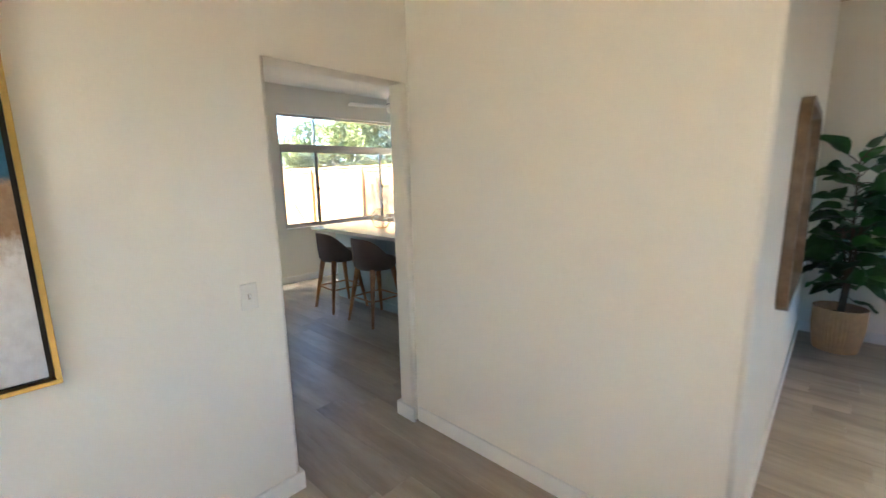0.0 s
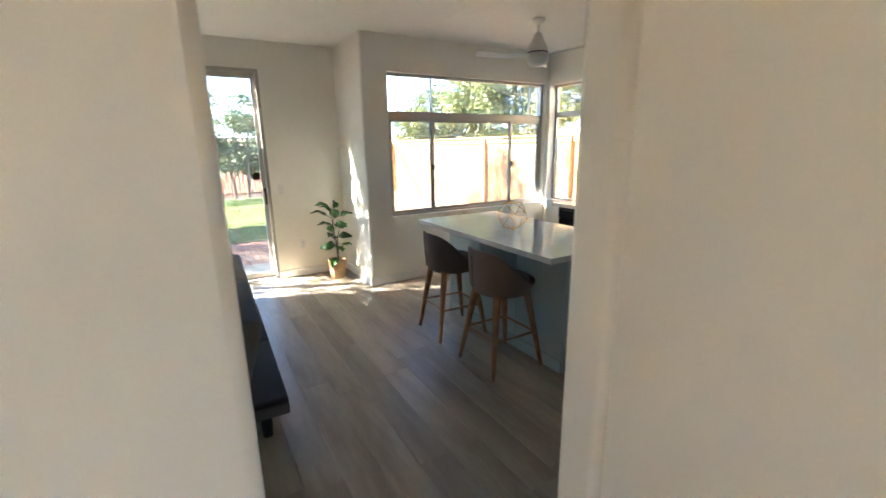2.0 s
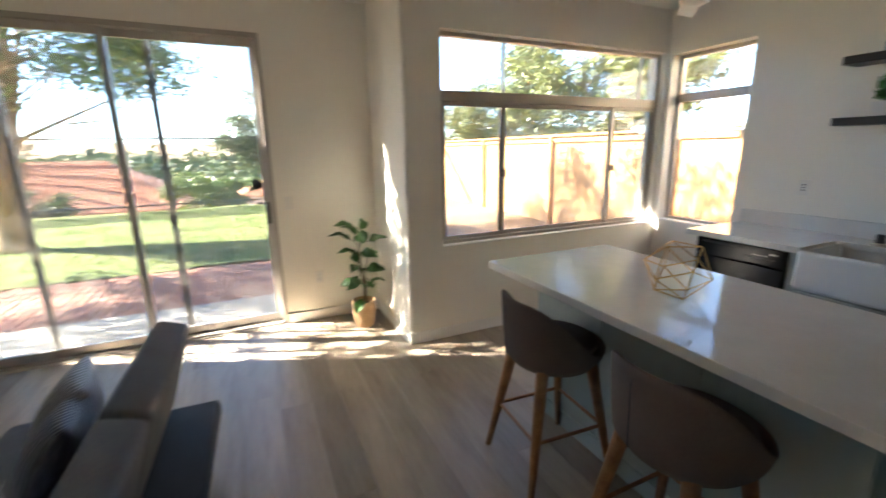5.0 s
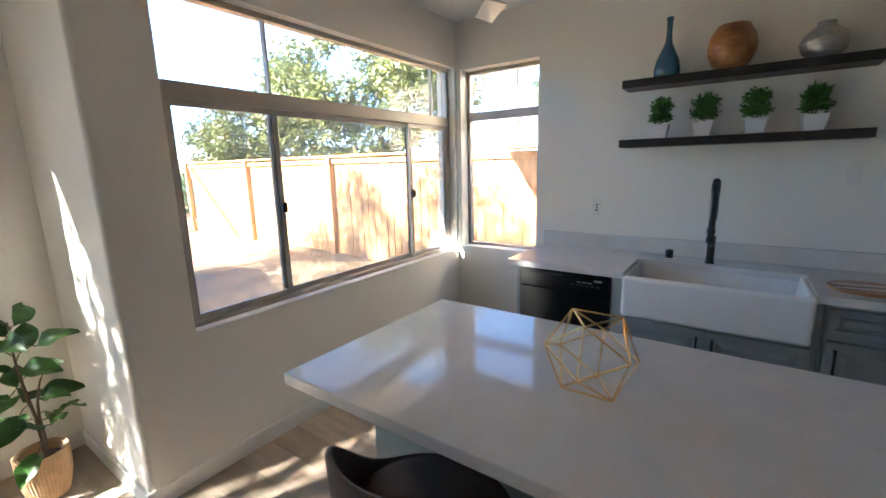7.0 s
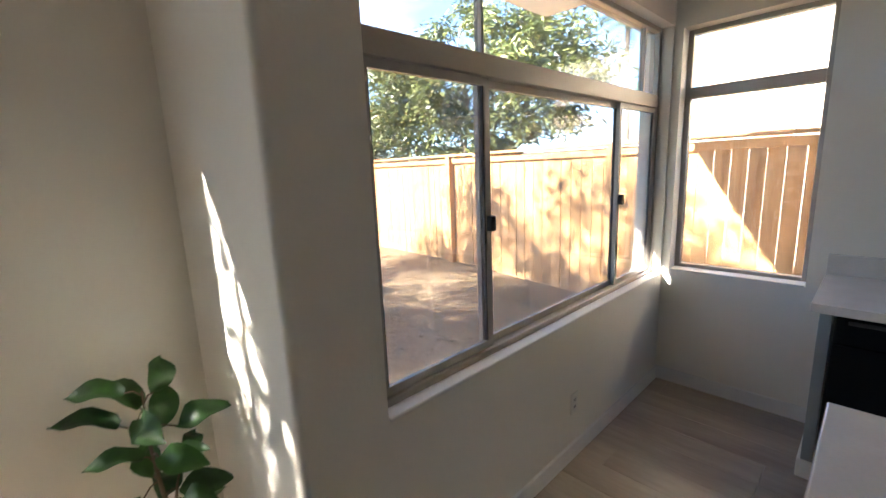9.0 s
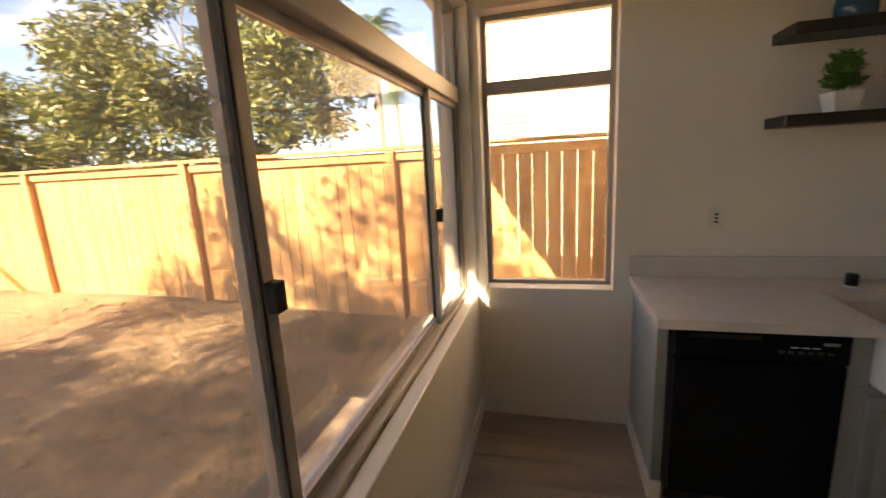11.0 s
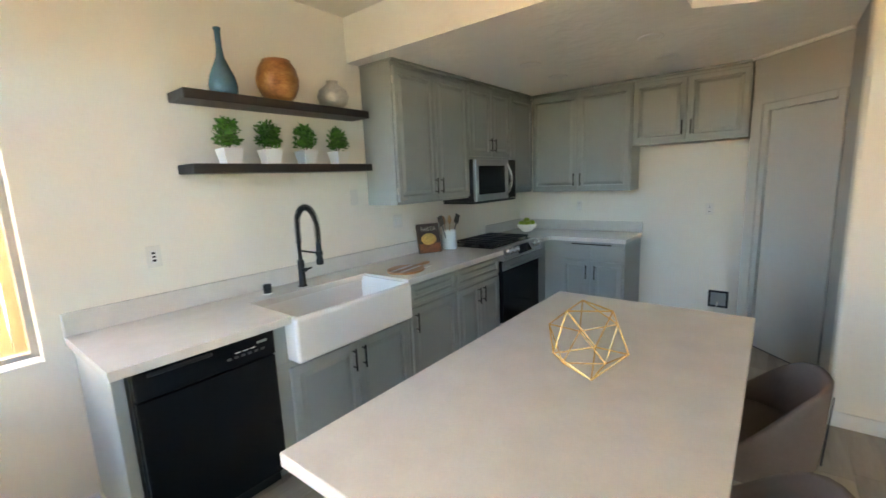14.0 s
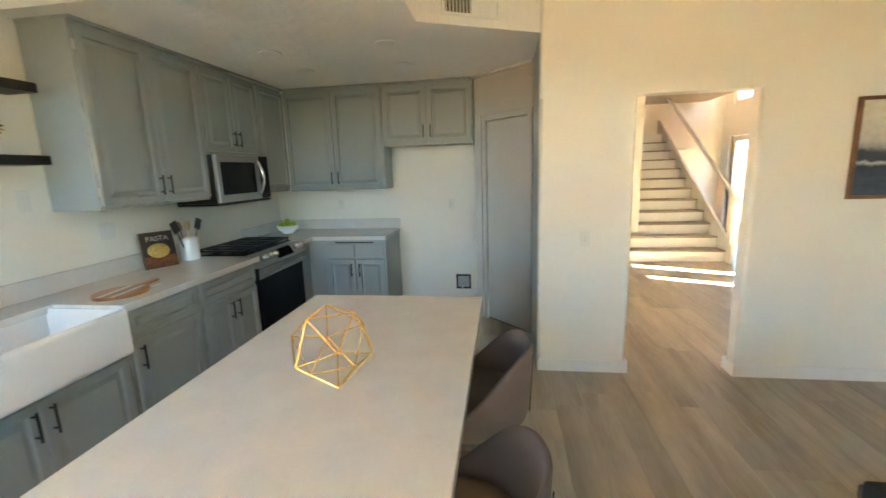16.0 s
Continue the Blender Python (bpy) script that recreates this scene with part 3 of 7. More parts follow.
# ---- baseboards ----
def skirting(name, x0, y0, x1, y1, out):
    """A white baseboard along a wall line; out: unit vector away from the wall."""
    t, hgt = 0.014, 0.095
    bm = B()
    dx, dy = (x1 - x0), (y1 - y0)
    n = Vector((out[0], out[1], 0)) * t
    pts = [(x0, y0), (x1, y1), (x1 + n.x, y1 + n.y), (x0 + n.x, y0 + n.y)]
    if (pts[1][0] - pts[0][0]) * (pts[2][1] - pts[1][1]) - (pts[1][1] - pts[0][1]) * (pts[2][0] - pts[1][0]) < 0:
        pts = pts[::-1]
    prism(bm, pts, 0.001, hgt)
    top = [e for e in bm.edges if all(v.co.z > hgt - 0.001 for v in e.verts)]
    bmesh.ops.bevel(bm, geom=top, offset=0.004, segments=2, affect="EDGES")
    return setting(name, bm, TRIM, "white painted baseboard", "baseboard")


skirting("baseboard", XS, YS, XS, S0 - 0.01, (1, 0))
skirting("baseboard", XS, S1 + 0.01, XS, YJ, (1, 0))
skirting("baseboard", XS + 0.014, YJ, XW, YJ, (0, -1))
skirting("baseboard", XW, YJ - 0.014, XW, YN, (1, 0))
skirting("baseboard", XW + 0.014, YN, -4.74, YN, (0, -1))
skirting("baseboard", XS + 0.014, YS, -5.0, YS, (0, 1))
skirting("baseboard", XD, YS, XD, D0, (-1, 0))
skirting("baseboard", XD, D1, XD, 3.65, (-1, 0))
skirting("baseboard", XH, -0.8, XH, D0, (1, 0))
skirting("baseboard", XD - 0.014, D0, XH + 0.014, D0, (0, 1))
skirting("baseboard", XD - 0.014, D1, XH + 0.014, D1, (0, -1))
skirting("baseboard", XH + 0.014, YH, XL + 0.014, YH, (0, -1))
skirting("baseboard", XL, YH, XL, YN - 0.1, (1, 0))
skirting("baseboard", XL + 0.014, YN - 0.1, FX1, YN - 0.1, (0, -1))
crown = bar(B(), (-1.165, 3.66, HK - 0.012), (-0.645, 4.20, HK - 0.012), 0.022, 0.02)
setting("trim", crown, TRIM, "thin white trim strip above the pantry", "trim")

# ---- kitchen ----
YC, YF = 5.87, 5.93             # counter's front edge, cabinet fronts
CT, CB = 0.915, 0.875           # counter's top and underside
YU = YN - 0.325                 # upper cabinets' fronts


def raised_panel(parent, w, h, mat, at, turn, pull=None, name="door", vertical=True):
    """A raised-panel cabinet front in the local x-z plane, facing -y, at its lower left corner."""
    bm = B()
    t, fr = 0.022, min(0.055, h * 0.25)
    box(bm, 0, w, -t, 0, 0, h, 0.005)
    bm.faces.ensure_lookup_table()
    front = max((f for f in bm.faces if f.normal.y < -0.9), key=lambda f: f.calc_area())
    s = min(0.034, w * 0.1, h * 0.1)
    bmesh.ops.inset_region(bm, faces=[front], thickness=fr, depth=0)
    bmesh.ops.inset_region(bm, faces=[front], thickness=0.007, depth=-0.015)
    bmesh.ops.inset_region(bm, faces=[front], thickness=0.012, depth=0)
    bmesh.ops.inset_region(bm, faces=[front], thickness=s, depth=0.012)
    m = pose(*at, 0, 0, turn)
    bmesh.ops.transform(bm, matrix=m, verts=bm.verts[:])
    d = part(name, bm, mat, parent)
    if pull:
        px, pz, length = pull
        hb = B()
        if vertical:
            rod(hb, (px, -t - 0.03, pz - length / 2), (px, -t - 0.03, pz + length / 2), 0.006, n=10)
            for q in (-0.35, 0.35):
                rod(hb, (px, -t, pz + q * length), (px, -t - 0.03, pz + q * length), 0.005, n=8)
        else:
            rod(hb, (px - length / 2, -t - 0.03, pz), (px + length / 2, -t - 0.03, pz), 0.006, n=10)
            for q in (-0.35, 0.35):
                rod(hb, (px + q * length, -t, pz), (px + q * length, -t - 0.03, pz), 0.005, n=8)
        bmesh.ops.transform(hb, matrix=m, verts=hb.verts[:])
        part("handle", hb, BLACK_METAL, d, "matt black bar pull")
    return d


def body(parent, x0, x1, y0, y1, z0, z1, name="body"):
    return part(name, box(B(), x0, x1, y0, y1, z0, z1, 0.002), CABINET, parent)


# base units along the sink wall
end_panel = thing("end_panel", (-4.735, YN, 0), "grey painted end panel beside the dishwasher", "cabinet")
part("panel", box(B(), 0, 0.045, -0.57, -0.005, 0.0, CB, 0.002), CABINET, end_panel)
part("base_trim", box(B(), -0.014, 0, -0.57, -0.02, 0.001, 0.095, 0.003), TRIM, end_panel, "white baseboard strip")
part("front_trim", box(B(), -0.014, 0.045, -0.584, -0.571, 0.001, 0.095, 0.003), TRIM, end_panel)

dw = thing("dishwasher", (-4.685, YF, 0), "glossy black built-in dishwasher", "dishwasher")
part("body", box(B(), 0, 0.60, 0.02, 0.55, 0.1, 0.868), BLACK_METAL, dw)
part("door", box(B(), 0.004, 0.596, -0.022, 0.018, 0.105, 0.735, 0.006, 2), BLACK_GLOSS, dw)
panel = part("control_panel", box(B(), 0.004, 0.596, -0.03, 0.018, 0.742, 0.866, 0.008, 2), BLACK_GLOSS, dw)
part("handle_recess", box(B(), 0.05, 0.30, -0.034, -0.029, 0.835, 0.852, 0.002), BLACK_METAL, panel, "recessed door grip")
part("badge", box(B(), 0.505, 0.555, -0.0325, -0.0295, 0.822, 0.834, 0.001), STEEL, panel, "small oval maker's badge")
for k in range(6):
    part("button", box(B(), 0.36 + 0.032 * k, 0.38 + 0.032 * k, -0.033, -0.029, 0.785, 0.797, 0.002), IRON, panel)
for k in range(3):
    part("print_bar", box(B(), 0.40 + 0.035 * k, 0.425 + 0.035 * k, -0.0312, -0.0298, 0.808, 0.812), PLASTIC_WHITE, panel)
part("kick_plate", box(B(), 0.01, 0.59, 0.05, 0.07, 0.005, 0.10), BLACK_METAL, dw)

SX0, SX1 = -4.005, -3.135
sink_unit = thing("sink_base_cabinet", (SX0 - 0.075, YF, 0), "grey raised-panel sink cabinet with two doors", "cabinet")
w = SX1 - SX0 + 0.115
body(sink_unit, 0, w, 0.0, YN - YF - 0.005, 0.10, 0.655)
part("stile", box(B(), 0, 0.07, 0, 0.03, 0.656, CB - 0.001), CABINET, sink_unit)
part("stile", box(B(), w - 0.035, w, 0, 0.03, 0.656, CB - 0.001), CABINET, sink_unit)
dwid = (w - 0.10) / 2
raised_panel(sink_unit, dwid, 0.50, CABINET, (0.065, -0.001, 0.125), 0, (dwid - 0.035, 0.40, 0.14))
raised_panel(sink_unit, dwid, 0.50, CABINET, (0.07 + dwid, -0.001, 0.125), 0, (0.035, 0.40, 0.14))
part("kick_plate", box(B(), 0, w, 0.07, 0.09, 0, 0.099), CABINET, sink_unit)

sink = thing("farmhouse_sink", (SX0, YC - 0.035, 0.655), "white fireclay apron-front farmhouse sink", "sink")
SW, SD, SZ = SX1 - SX0, 0.50, 0.235
bm = B()
box(bm, 0, SW, 0, SD, 0, SZ + 0.012, 0.022, 4)
cut = B()
part("basin", bm, PORCELAIN, sink, smooth=False)
basin = sink.children[0]
me = basin.data
bm = bmesh.new()
bm.from_mesh(me)
top = max((f for f in bm.faces if f.normal.z > 0.9), key=lambda f: f.calc_area())
ins = bmesh.ops.inset_region(bm, faces=[top], thickness=0.006, depth=0)
down = bmesh.ops.extrude_face_region(bm, geom=[top])
vs = [g for g in down["geom"] if isinstance(g, bmesh.types.BMVert)]
bmesh.ops.translate(bm, vec=(0, 0, -0.19), verts=vs)
cx, cy = SW / 2, SD / 2
for v in vs:
    v.co.x = cx + (v.co.x - cx) * 0.955
    v.co.y = cy + (v.co.y - cy) * 0.93
bmesh.ops.delete(bm, geom=[top], context="FACES") if top.is_valid and top.calc_center_median().z > 0.2 else None
bmesh.ops.recalc_face_normals(bm, faces=bm.faces[:])
bm.to_mesh(me)
bm.free()
cut.free()
part("drain", lathe(B(), [(0.045, 0.058), (0.04, 0.062), (0.02, 0.060), (0.0, 0.060)], 20, (SW / 2, SD / 2, 0)), STEEL, sink)

units = ((SX1 + 0.045, -2.545, 1), (-2.54, -1.885, 2))
for x0, x1, doors in units:
    u = thing("base_cabinet", (x0, YF, 0), "grey raised-panel base cabinet with drawer and %s" % ("one door" if doors == 1 else "two doors"), "cabinet", "kitchen base cabinets")
    w = x1 - x0
    body(u, 0, w, 0, YN - YF - 0.005, 0.10, CB - 0.001)
    raised_panel(u, w - 0.03, 0.135, CABINET, (0.015, -0.001, 0.715), 0, None, "drawer")
    if doors == 1:
        raised_panel(u, w - 0.03, 0.56, CABINET, (0.015, -0.001, 0.125), 0, (0.035, 0.46, 0.14))
    else:
        h = (w - 0.035) / 2
        raised_panel(u, h, 0.56, CABINET, (0.015, -0.001, 0.125), 0, (h - 0.035, 0.46, 0.14))
        raised_panel(u, h, 0.56, CABINET, (0.02 + h, -0.001, 0.125), 0, (0.035, 0.46, 0.14))
    part("kick_plate", box(B(), 0, w, 0.07, 0.09, 0, 0.099), CABINET, u)

# worktop with the sink cut-out
RX0, RX1 = -1.88, -1.115          # range
top = thing("worktop", (-4.76, YN, CB), "white quartz worktop with backsplash strip", "worktop")
o = lambda x: x + 4.76
bm = B()
yf, yb = YC - YN, YC - YN + 0.425
prism(bm, [(0, yf), (o(SX0), yf), (o(SX0), yb), (o(SX1), yb), (o(SX1), yf), (o(RX0), yf), (o(RX0), -0.003), (0, -0.003)], 0, 0.04)
part("slab", bm, QUARTZ, top)
part("backsplash", box(B(), 0.0, o(RX0), -0.022, -0.003, 0.0402, 0.15, 0.002), QUARTZ, top)

# gas range
rg = thing("gas_range", (RX0, YF, 0), "stainless slide-in gas range with black oven door", "range")
rw = RX1 - RX0
part("body", box(B(), 0.003, rw - 0.003, 0.0, YN - YF - 0.03, 0.06, 0.905, 0.003), BLACK_METAL, rg)
dr = part("oven_door", box(B(), 0.006, rw - 0.006, -0.04, -0.001, 0.22, 0.80, 0.008, 2), BLACK_GLOSS, rg)
part("door_rail", box(B(), 0.006, rw - 0.006, -0.046, -0.041, 0.715, 0.80, 0.003), STEEL, dr)
hb = B()
rod(hb, (0.05, -0.09, 0.755), (rw - 0.05, -0.09, 0.755), 0.013, n=14)
for q in (0.08, rw - 0.08):
    box(hb, q - 0.012, q + 0.012, -0.09, -0.045, 0.745, 0.765)
part("handle", hb, STEEL, dr, "stainless bar handle")
bm = B()
prof = [(-0.075, 0.825), (-0.01, 0.918), (0.05, 0.918), (0.05, 0.81), (-0.06, 0.81)]
a = [bm.verts.new((0.0, y, z)) for y, z in prof]
c = [bm.verts.new((rw, y, z)) for y, z in prof]
bm.faces.new(a)
bm.faces.new(c[::-1])
for k in range(len(prof)):
    bm.faces.new((a[k], a[(k + 1) % len(prof)], c[(k + 1) % len(prof)], c[k]))
cp = part("control_panel", bm, STEEL, rg)
for k in (0.07, 0.15, 0.23, rw - 0.15, rw - 0.07):
    kb = B()
    rod(kb, (k, -0.045, 0.874), (k, -0.086, 0.902), 0.028, 0.024, 20)
    part("knob", kb, CHROME, cp, "stainless burner knob", True)
slab = box(B(), 0.285, rw - 0.205, -0.003, 0.001, 0.014, 0.098)
bmesh.ops.transform(slab, matrix=pose(0, -0.075, 0.825, -35, 0, 0), verts=slab.verts[:])
part("display", slab, BLACK_GLOSS, cp, "black glass touch display")
part("cooktop", box(B(), 0.0, rw, 0.0505, YN - YF - 0.03, 0.906, 0.922, 0.003), BLACK_GLOSS, rg)
for k in range(3):
    gx0, gx1 = 0.02 + k * (rw - 0.04) / 3, 0.012 + (k + 1) * (rw - 0.04) / 3
    g = B()
    for q in (0.08, 0.30, 0.52):
        box(g, gx0, gx1, q - 0.006, q + 0.006, 0.945, 0.960)
    for q in (gx0, (gx0 + gx1) / 2 - 0.006, gx1 - 0.012):
        box(g, q, q + 0.012, 0.07, 0.53, 0.943, 0.958)
    for q in ((gx0, 0.08), (gx1 - 0.012, 0.08), (gx0, 0.51), (gx1 - 0.012, 0.51)):
        box(g, q[0], q[0] + 0.012, q[1], q[1] + 0.012, 0.922, 0.945)
    part("grate", g, BLACK_METAL, rg, "cast iron burner grate")
for q in ((0.15, 0.17), (0.15, 0.42), (rw / 2, 0.30), (rw - 0.15, 0.17), (rw - 0.15, 0.42)):
    part("burner", lathe(B(), [(0.045, 0.922), (0.045, 0.932), (0.03, 0.936), (0.03, 0.942), (0.0, 0.943)], 18, (q[0], q[1], 0)), BLACK_METAL, rg)
part("drawer", box(B(), 0.006, rw - 0.006, -0.03, -0.001, 0.075, 0.21, 0.004), STEEL, rg)

# corner and fridge-wall units
XCF = -0.905                    # their counter's front edge
cu = thing("base_cabinet", (XE, 5.10, 0), "grey base cabinet with two drawers and two doors", "cabinet", "kitchen base cabinets")
part("body", box(B(), XCF + 0.03 - XE, -0.004, 0, YN - 5.10 - 0.005, 0.10, CB - 0.001, 0.002), CABINET, cu)
fx = XCF + 0.03 - XE - 0.001
for k, y0 in enumerate((0.33, 0.015)):
    part("drawer", box(B(), fx - 0.02, fx, y0, y0 + 0.30, 0.70, 0.835, 0.004), CABINET, cu)
    raised_panel(cu, 0.30, 0.55, CABINET, (fx, y0 + 0.30, 0.125), -90, ((0.265, 0.44, 0.14) if k == 0 else (0.035, 0.44, 0.14)))
part("towel_bar", rod(B(), (fx - 0.035, 0.12, 0.852), (fx - 0.035, 0.52, 0.852), 0.006, n=10), BLACK_METAL, cu, "thin black pull across the drawers")
for q in (0.15, 0.49):
    part("towel_bar_post", rod(B(), (fx, q, 0.852), (fx - 0.034, q, 0.852), 0.005, n=8), BLACK_METAL, cu)
part("kick_plate", box(B(), XCF + 0.10 - XE, XCF + 0.12 - XE, 0, 0.82, 0, 0.099), CABINET, cu)
ct = thing("corner_worktop", (XE, 5.085, CB), "white quartz corner worktop with backsplash strip", "worktop")
bm = B()
prism(bm, [(XCF - XE, 0), (-0.003, 0), (-0.003, YN - 5.085 - 0.003), (RX1 + 0.002 - XE, YN - 5.085 - 0.003), (RX1 + 0.002 - XE, YC - 5.085), (XCF - XE, YC - 5.085)], 0, 0.04)
part("slab", bm, QUARTZ, ct)
part("backsplash", box(box(B(), -0.022, -0.003, 0, YN - 5.085 - 0.003, 0.0402, 0.15), RX1 + 0.002 - XE, -0.023, YN - 5.085 - 0.022, YN - 5.085 - 0.003, 0.0402, 0.15), QUARTZ, ct)
part("filler", box(B(), RX1 + 0.004 - XE, XCF + 0.028 - XE, YF - 5.085, YF - 5.085 + 0.02, 0.1 - CB, -0.001), CABINET, ct)


# wall units
def wall_unit(x0, x1, z0, z1, doors, handle_low=True, label="grey raised-panel wall cabinet"):
    u = thing("wall_cabinet", (x0, YN, z0), label, "cabinet", "kitchen wall cabinets")
    w, h = x1 - x0, z1 - z0
    part("body", box(B(), 0.001, w - 0.001, -0.325, -0.004, 0, h, 0.002), CABINET, u)
    dw_ = (w - 0.012 * (doors + 1)) / doors
    for k in range(doors):
        px = dw_ - 0.03 if (k == 0 and doors == 2) else 0.03
        raised_panel(u, dw_, h - 0.05, CABINET, (0.012 + k * (dw_ + 0.012), -0.326, 0.02), 0, (px, 0.11, 0.13) if handle_low else None)
    return u


u = wall_unit(-2.835, -1.885, 1.385, HK - 0.022, 2, True, "tall grey raised-panel wall cabinet with two doors")
for q in (0.08, 0.88):
    part("hinge", box(B(), 0.0, 0.012, -0.345, -0.335, q, q + 0.05), PALE_ALU, u, "exposed door hinge")
wall_unit(-1.88, -1.12, 1.74, HK - 0.022, 2, True, "short grey wall cabinet above the microwave")
wall_unit(-1.115, -0.61, 1.385, HK - 0.022, 1, False, "grey corner wall cabinet with one door")
XU = -0.60


def side_unit(y0, y1, z0, z1, label):
    u = thing("wall_cabinet", (XE, y0, z0), label, "cabinet", "kitchen wall cabinets")
    w, h = y1 - y0, z1 - z0
    part("body", box(B(), XU - XE, -0.004, 0.001, w - 0.001, 0, h, 0.002), CABINET, u)
    dw_ = (w - 0.036) / 2
    raised_panel(u, dw_, h - 0.05, CABINET, (XU - XE - 0.001, w - 0.012, 0.02), -90, (dw_ - 0.03, 0.11, 0.13))
    raised_panel(u, dw_, h - 0.05, CABINET, (XU - XE - 0.001, 0.012 + dw_, 0.02), -90, (0.03, 0.11, 0.13))
    return u


side_unit(5.14, 6.21, 1.375, HK - 0.022, "grey raised-panel wall cabinet with two doors")
side_unit(4.20, 5.135, 1.815, HK - 0.022, "grey cabinet above the empty fridge alcove")
cr = B()
box(cr, -2.84, XU, YU - 0.028, YU + 0.01, HK - 0.022, HK - 0.001, 0.003)
box(cr, XU - 0.028, XU + 0.01, 4.195, YU - 0.028, HK - 0.022, HK - 0.001, 0.003)
box(cr, -2.84, -2.82, YU + 0.01, YN - 0.004, HK - 0.022, HK - 0.001, 0.003)
setting("trim", cr, CABINET, "grey crown strip above the wall cabinets", "trim")

# microwave
mw = thing("microwave", (-1.88, YN, 1.325), "stainless steel over-the-range microwave with dark window", "microwave")
part("body", box(B(), 0.003, 0.757, -0.37, -0.004, 0.02, 0.41, 0.004), BLACK_METAL, mw)
md = part("door", box(B(), 0.005, 0.60, -0.405, -0.371, 0.025, 0.408, 0.006, 2), STEEL, mw)
part("window", box(B(), 0.05, 0.525, -0.409, -0.404, 0.085, 0.35, 0.004), BLACK_GLOSS, md, "dark glass door window")
hp = [(0.565, -0.406 - 0.055 * math.sin(math.pi * k / 12), 0.06 + 0.31 * k / 12) for k in range(13)]
part("handle", tube(B(), hp, 0.013, 10), CHROME, md, "curved chrome handle")
part("control_panel", box(B(), 0.604, 0.755, -0.403, -0.371, 0.025, 0.408, 0.005), BLACK_GLOSS, mw)
part("vent_base", box(B(), -0.005, 0.76, -0.395, -0.02, 0.0, 0.019, 0.003), BLACK_METAL, mw, "black underside vent")

# faucet
fc = thing("kitchen_faucet", (-3.60, 6.375, CT), "matt black spring-neck kitchen faucet", "faucet")
part("base", lathe(B(), [(0.028, 0), (0.028, 0.006), (0.022, 0.012), (0.022, 0.17), (0.017, 0.175), (0.0, 0.176)], 20), BLACK_METAL, fc)
part("riser", rod(B(), (0, 0, 0.17), (0, 0, 0.30), 0.012, n=14), BLACK_METAL, fc)
arc = [(0, 0, 0.28 + 0.02 * k) for k in range(6)] + [(0, -0.105 + 0.105 * math.cos(math.pi * k / 16), 0.40 + 0.115 * math.sin(math.pi * k / 16)) for k in range(17)] + [(0, -0.21, 0.40 - 0.02 * k) for k in range(1, 6)]
part("hose", tube(B(), arc, 0.008, 8), BLACK_METAL, fc)
sp = []
for i in range(len(arc) - 1):
    pa, pb = Vector(arc[i]), Vector(arc[i + 1])
    d = (pb - pa).normalized()
    s1, s2 = Vector((1, 0, 0)), d.cross(Vector((1, 0, 0))).normalized()
    for j in range(10):
        q = (i + j / 10) * 2 * math.pi * 1.4
        sp.append(pa.lerp(pb, j / 10) + (s1 * math.cos(q) + s2 * math.sin(q)) * 0.018)
part("spring", tube(B(), sp, 0.0034, 5), BLACK_METAL, fc, "black coil spring")
part("spray_head", lathe(B(), [(0.012, 0.30), (0.016, 0.295), (0.016, 0.22), (0.022, 0.19), (0.022, 0.165), (0.0, 0.164)][::-1], 16, (0, -0.21, 0)), BLACK_METAL, fc)
part("support_arm", rod(rod(B(), (0, 0, 0.235), (0, -0.20, 0.235), 0.006, n=8), (0, -0.21, 0.222), (0, -0.21, 0.248), 0.022, n=16), BLACK_METAL, fc)
part("lever", rod(rod(B(), (0, 0, 0.11), (0, -0.055, 0.115), 0.013, n=12), (0, -0.05, 0.115), (0, -0.115, 0.135), 0.006, n=8), BLACK_METAL, fc)
ag = thing("air_gap_cap", (-3.83, 6.40, CT), "small black cylinder cap beside the faucet", "sink fitting")
part("cap", lathe(B(), [(0.024, 0.006), (0.024, 0.055), (0.021, 0.06), (0.0, 0.061)], 20), BLACK_METAL, ag)
part("ring", lathe(B(), [(0.028, 0), (0.028, 0.005), (0.0, 0.006)], 20), PLASTIC_WHITE, ag)

# island
IX0, IX1, IY0, IY1 = -4.64, -2.91, 4.015, 4.91
isl = thing("kitchen_island", ((IX0 + IX1) / 2, (IY0 + IY1) / 2, 0), "sage grey panelled kitchen island", "island")
hx, y0b, y1b = (IX1 - IX0) / 2 - 0.12, 4.29 - (IY0 + IY1) / 2, (IY1 - IY0) / 2 - 0.03
part("body", box(B(), -hx, hx, y0b, y1b, 0.0, CB - 0.001, 0.002), ISLAND_PAINT, isl)
for k in range(3):
    xa = -hx + 0.004 + k * (2 * hx) / 3
    part("panel", box(B(), xa, xa + 2 * hx / 3 - 0.008, y0b - 0.008, y0b - 0.0005, 0.10, CB - 0.002, 0.002), ISLAND_PAINT, isl)
part("base_trim", box(B(), -hx - 0.002, hx + 0.002, y0b - 0.016, y0b - 0.0005, 0.001, 0.095, 0.003), ISLAND_PAINT, isl)
part("end_trim", box(B(), hx + 0.0005, hx + 0.012, y0b, y1b, 0.001, 0.095, 0.003), ISLAND_PAINT, isl)
part("end_trim", box(B(), -hx - 0.012, -hx - 0.0005, y0b, y1b, 0.001, 0.095, 0.003), ISLAND_PAINT, isl)
for k in range(3):
    xa = hx - 0.01 - k * (2 * hx) / 3
    raised_panel(isl, 2 * hx / 3 - 0.02, 0.72, ISLAND_PAINT, (xa, y1b + 0.001, 0.12), 180, (0.04, 0.6, 0.14))
it = thing("island_worktop", ((IX0 + IX1) / 2, (IY0 + IY1) / 2, CB), "thick white quartz island worktop", "worktop")
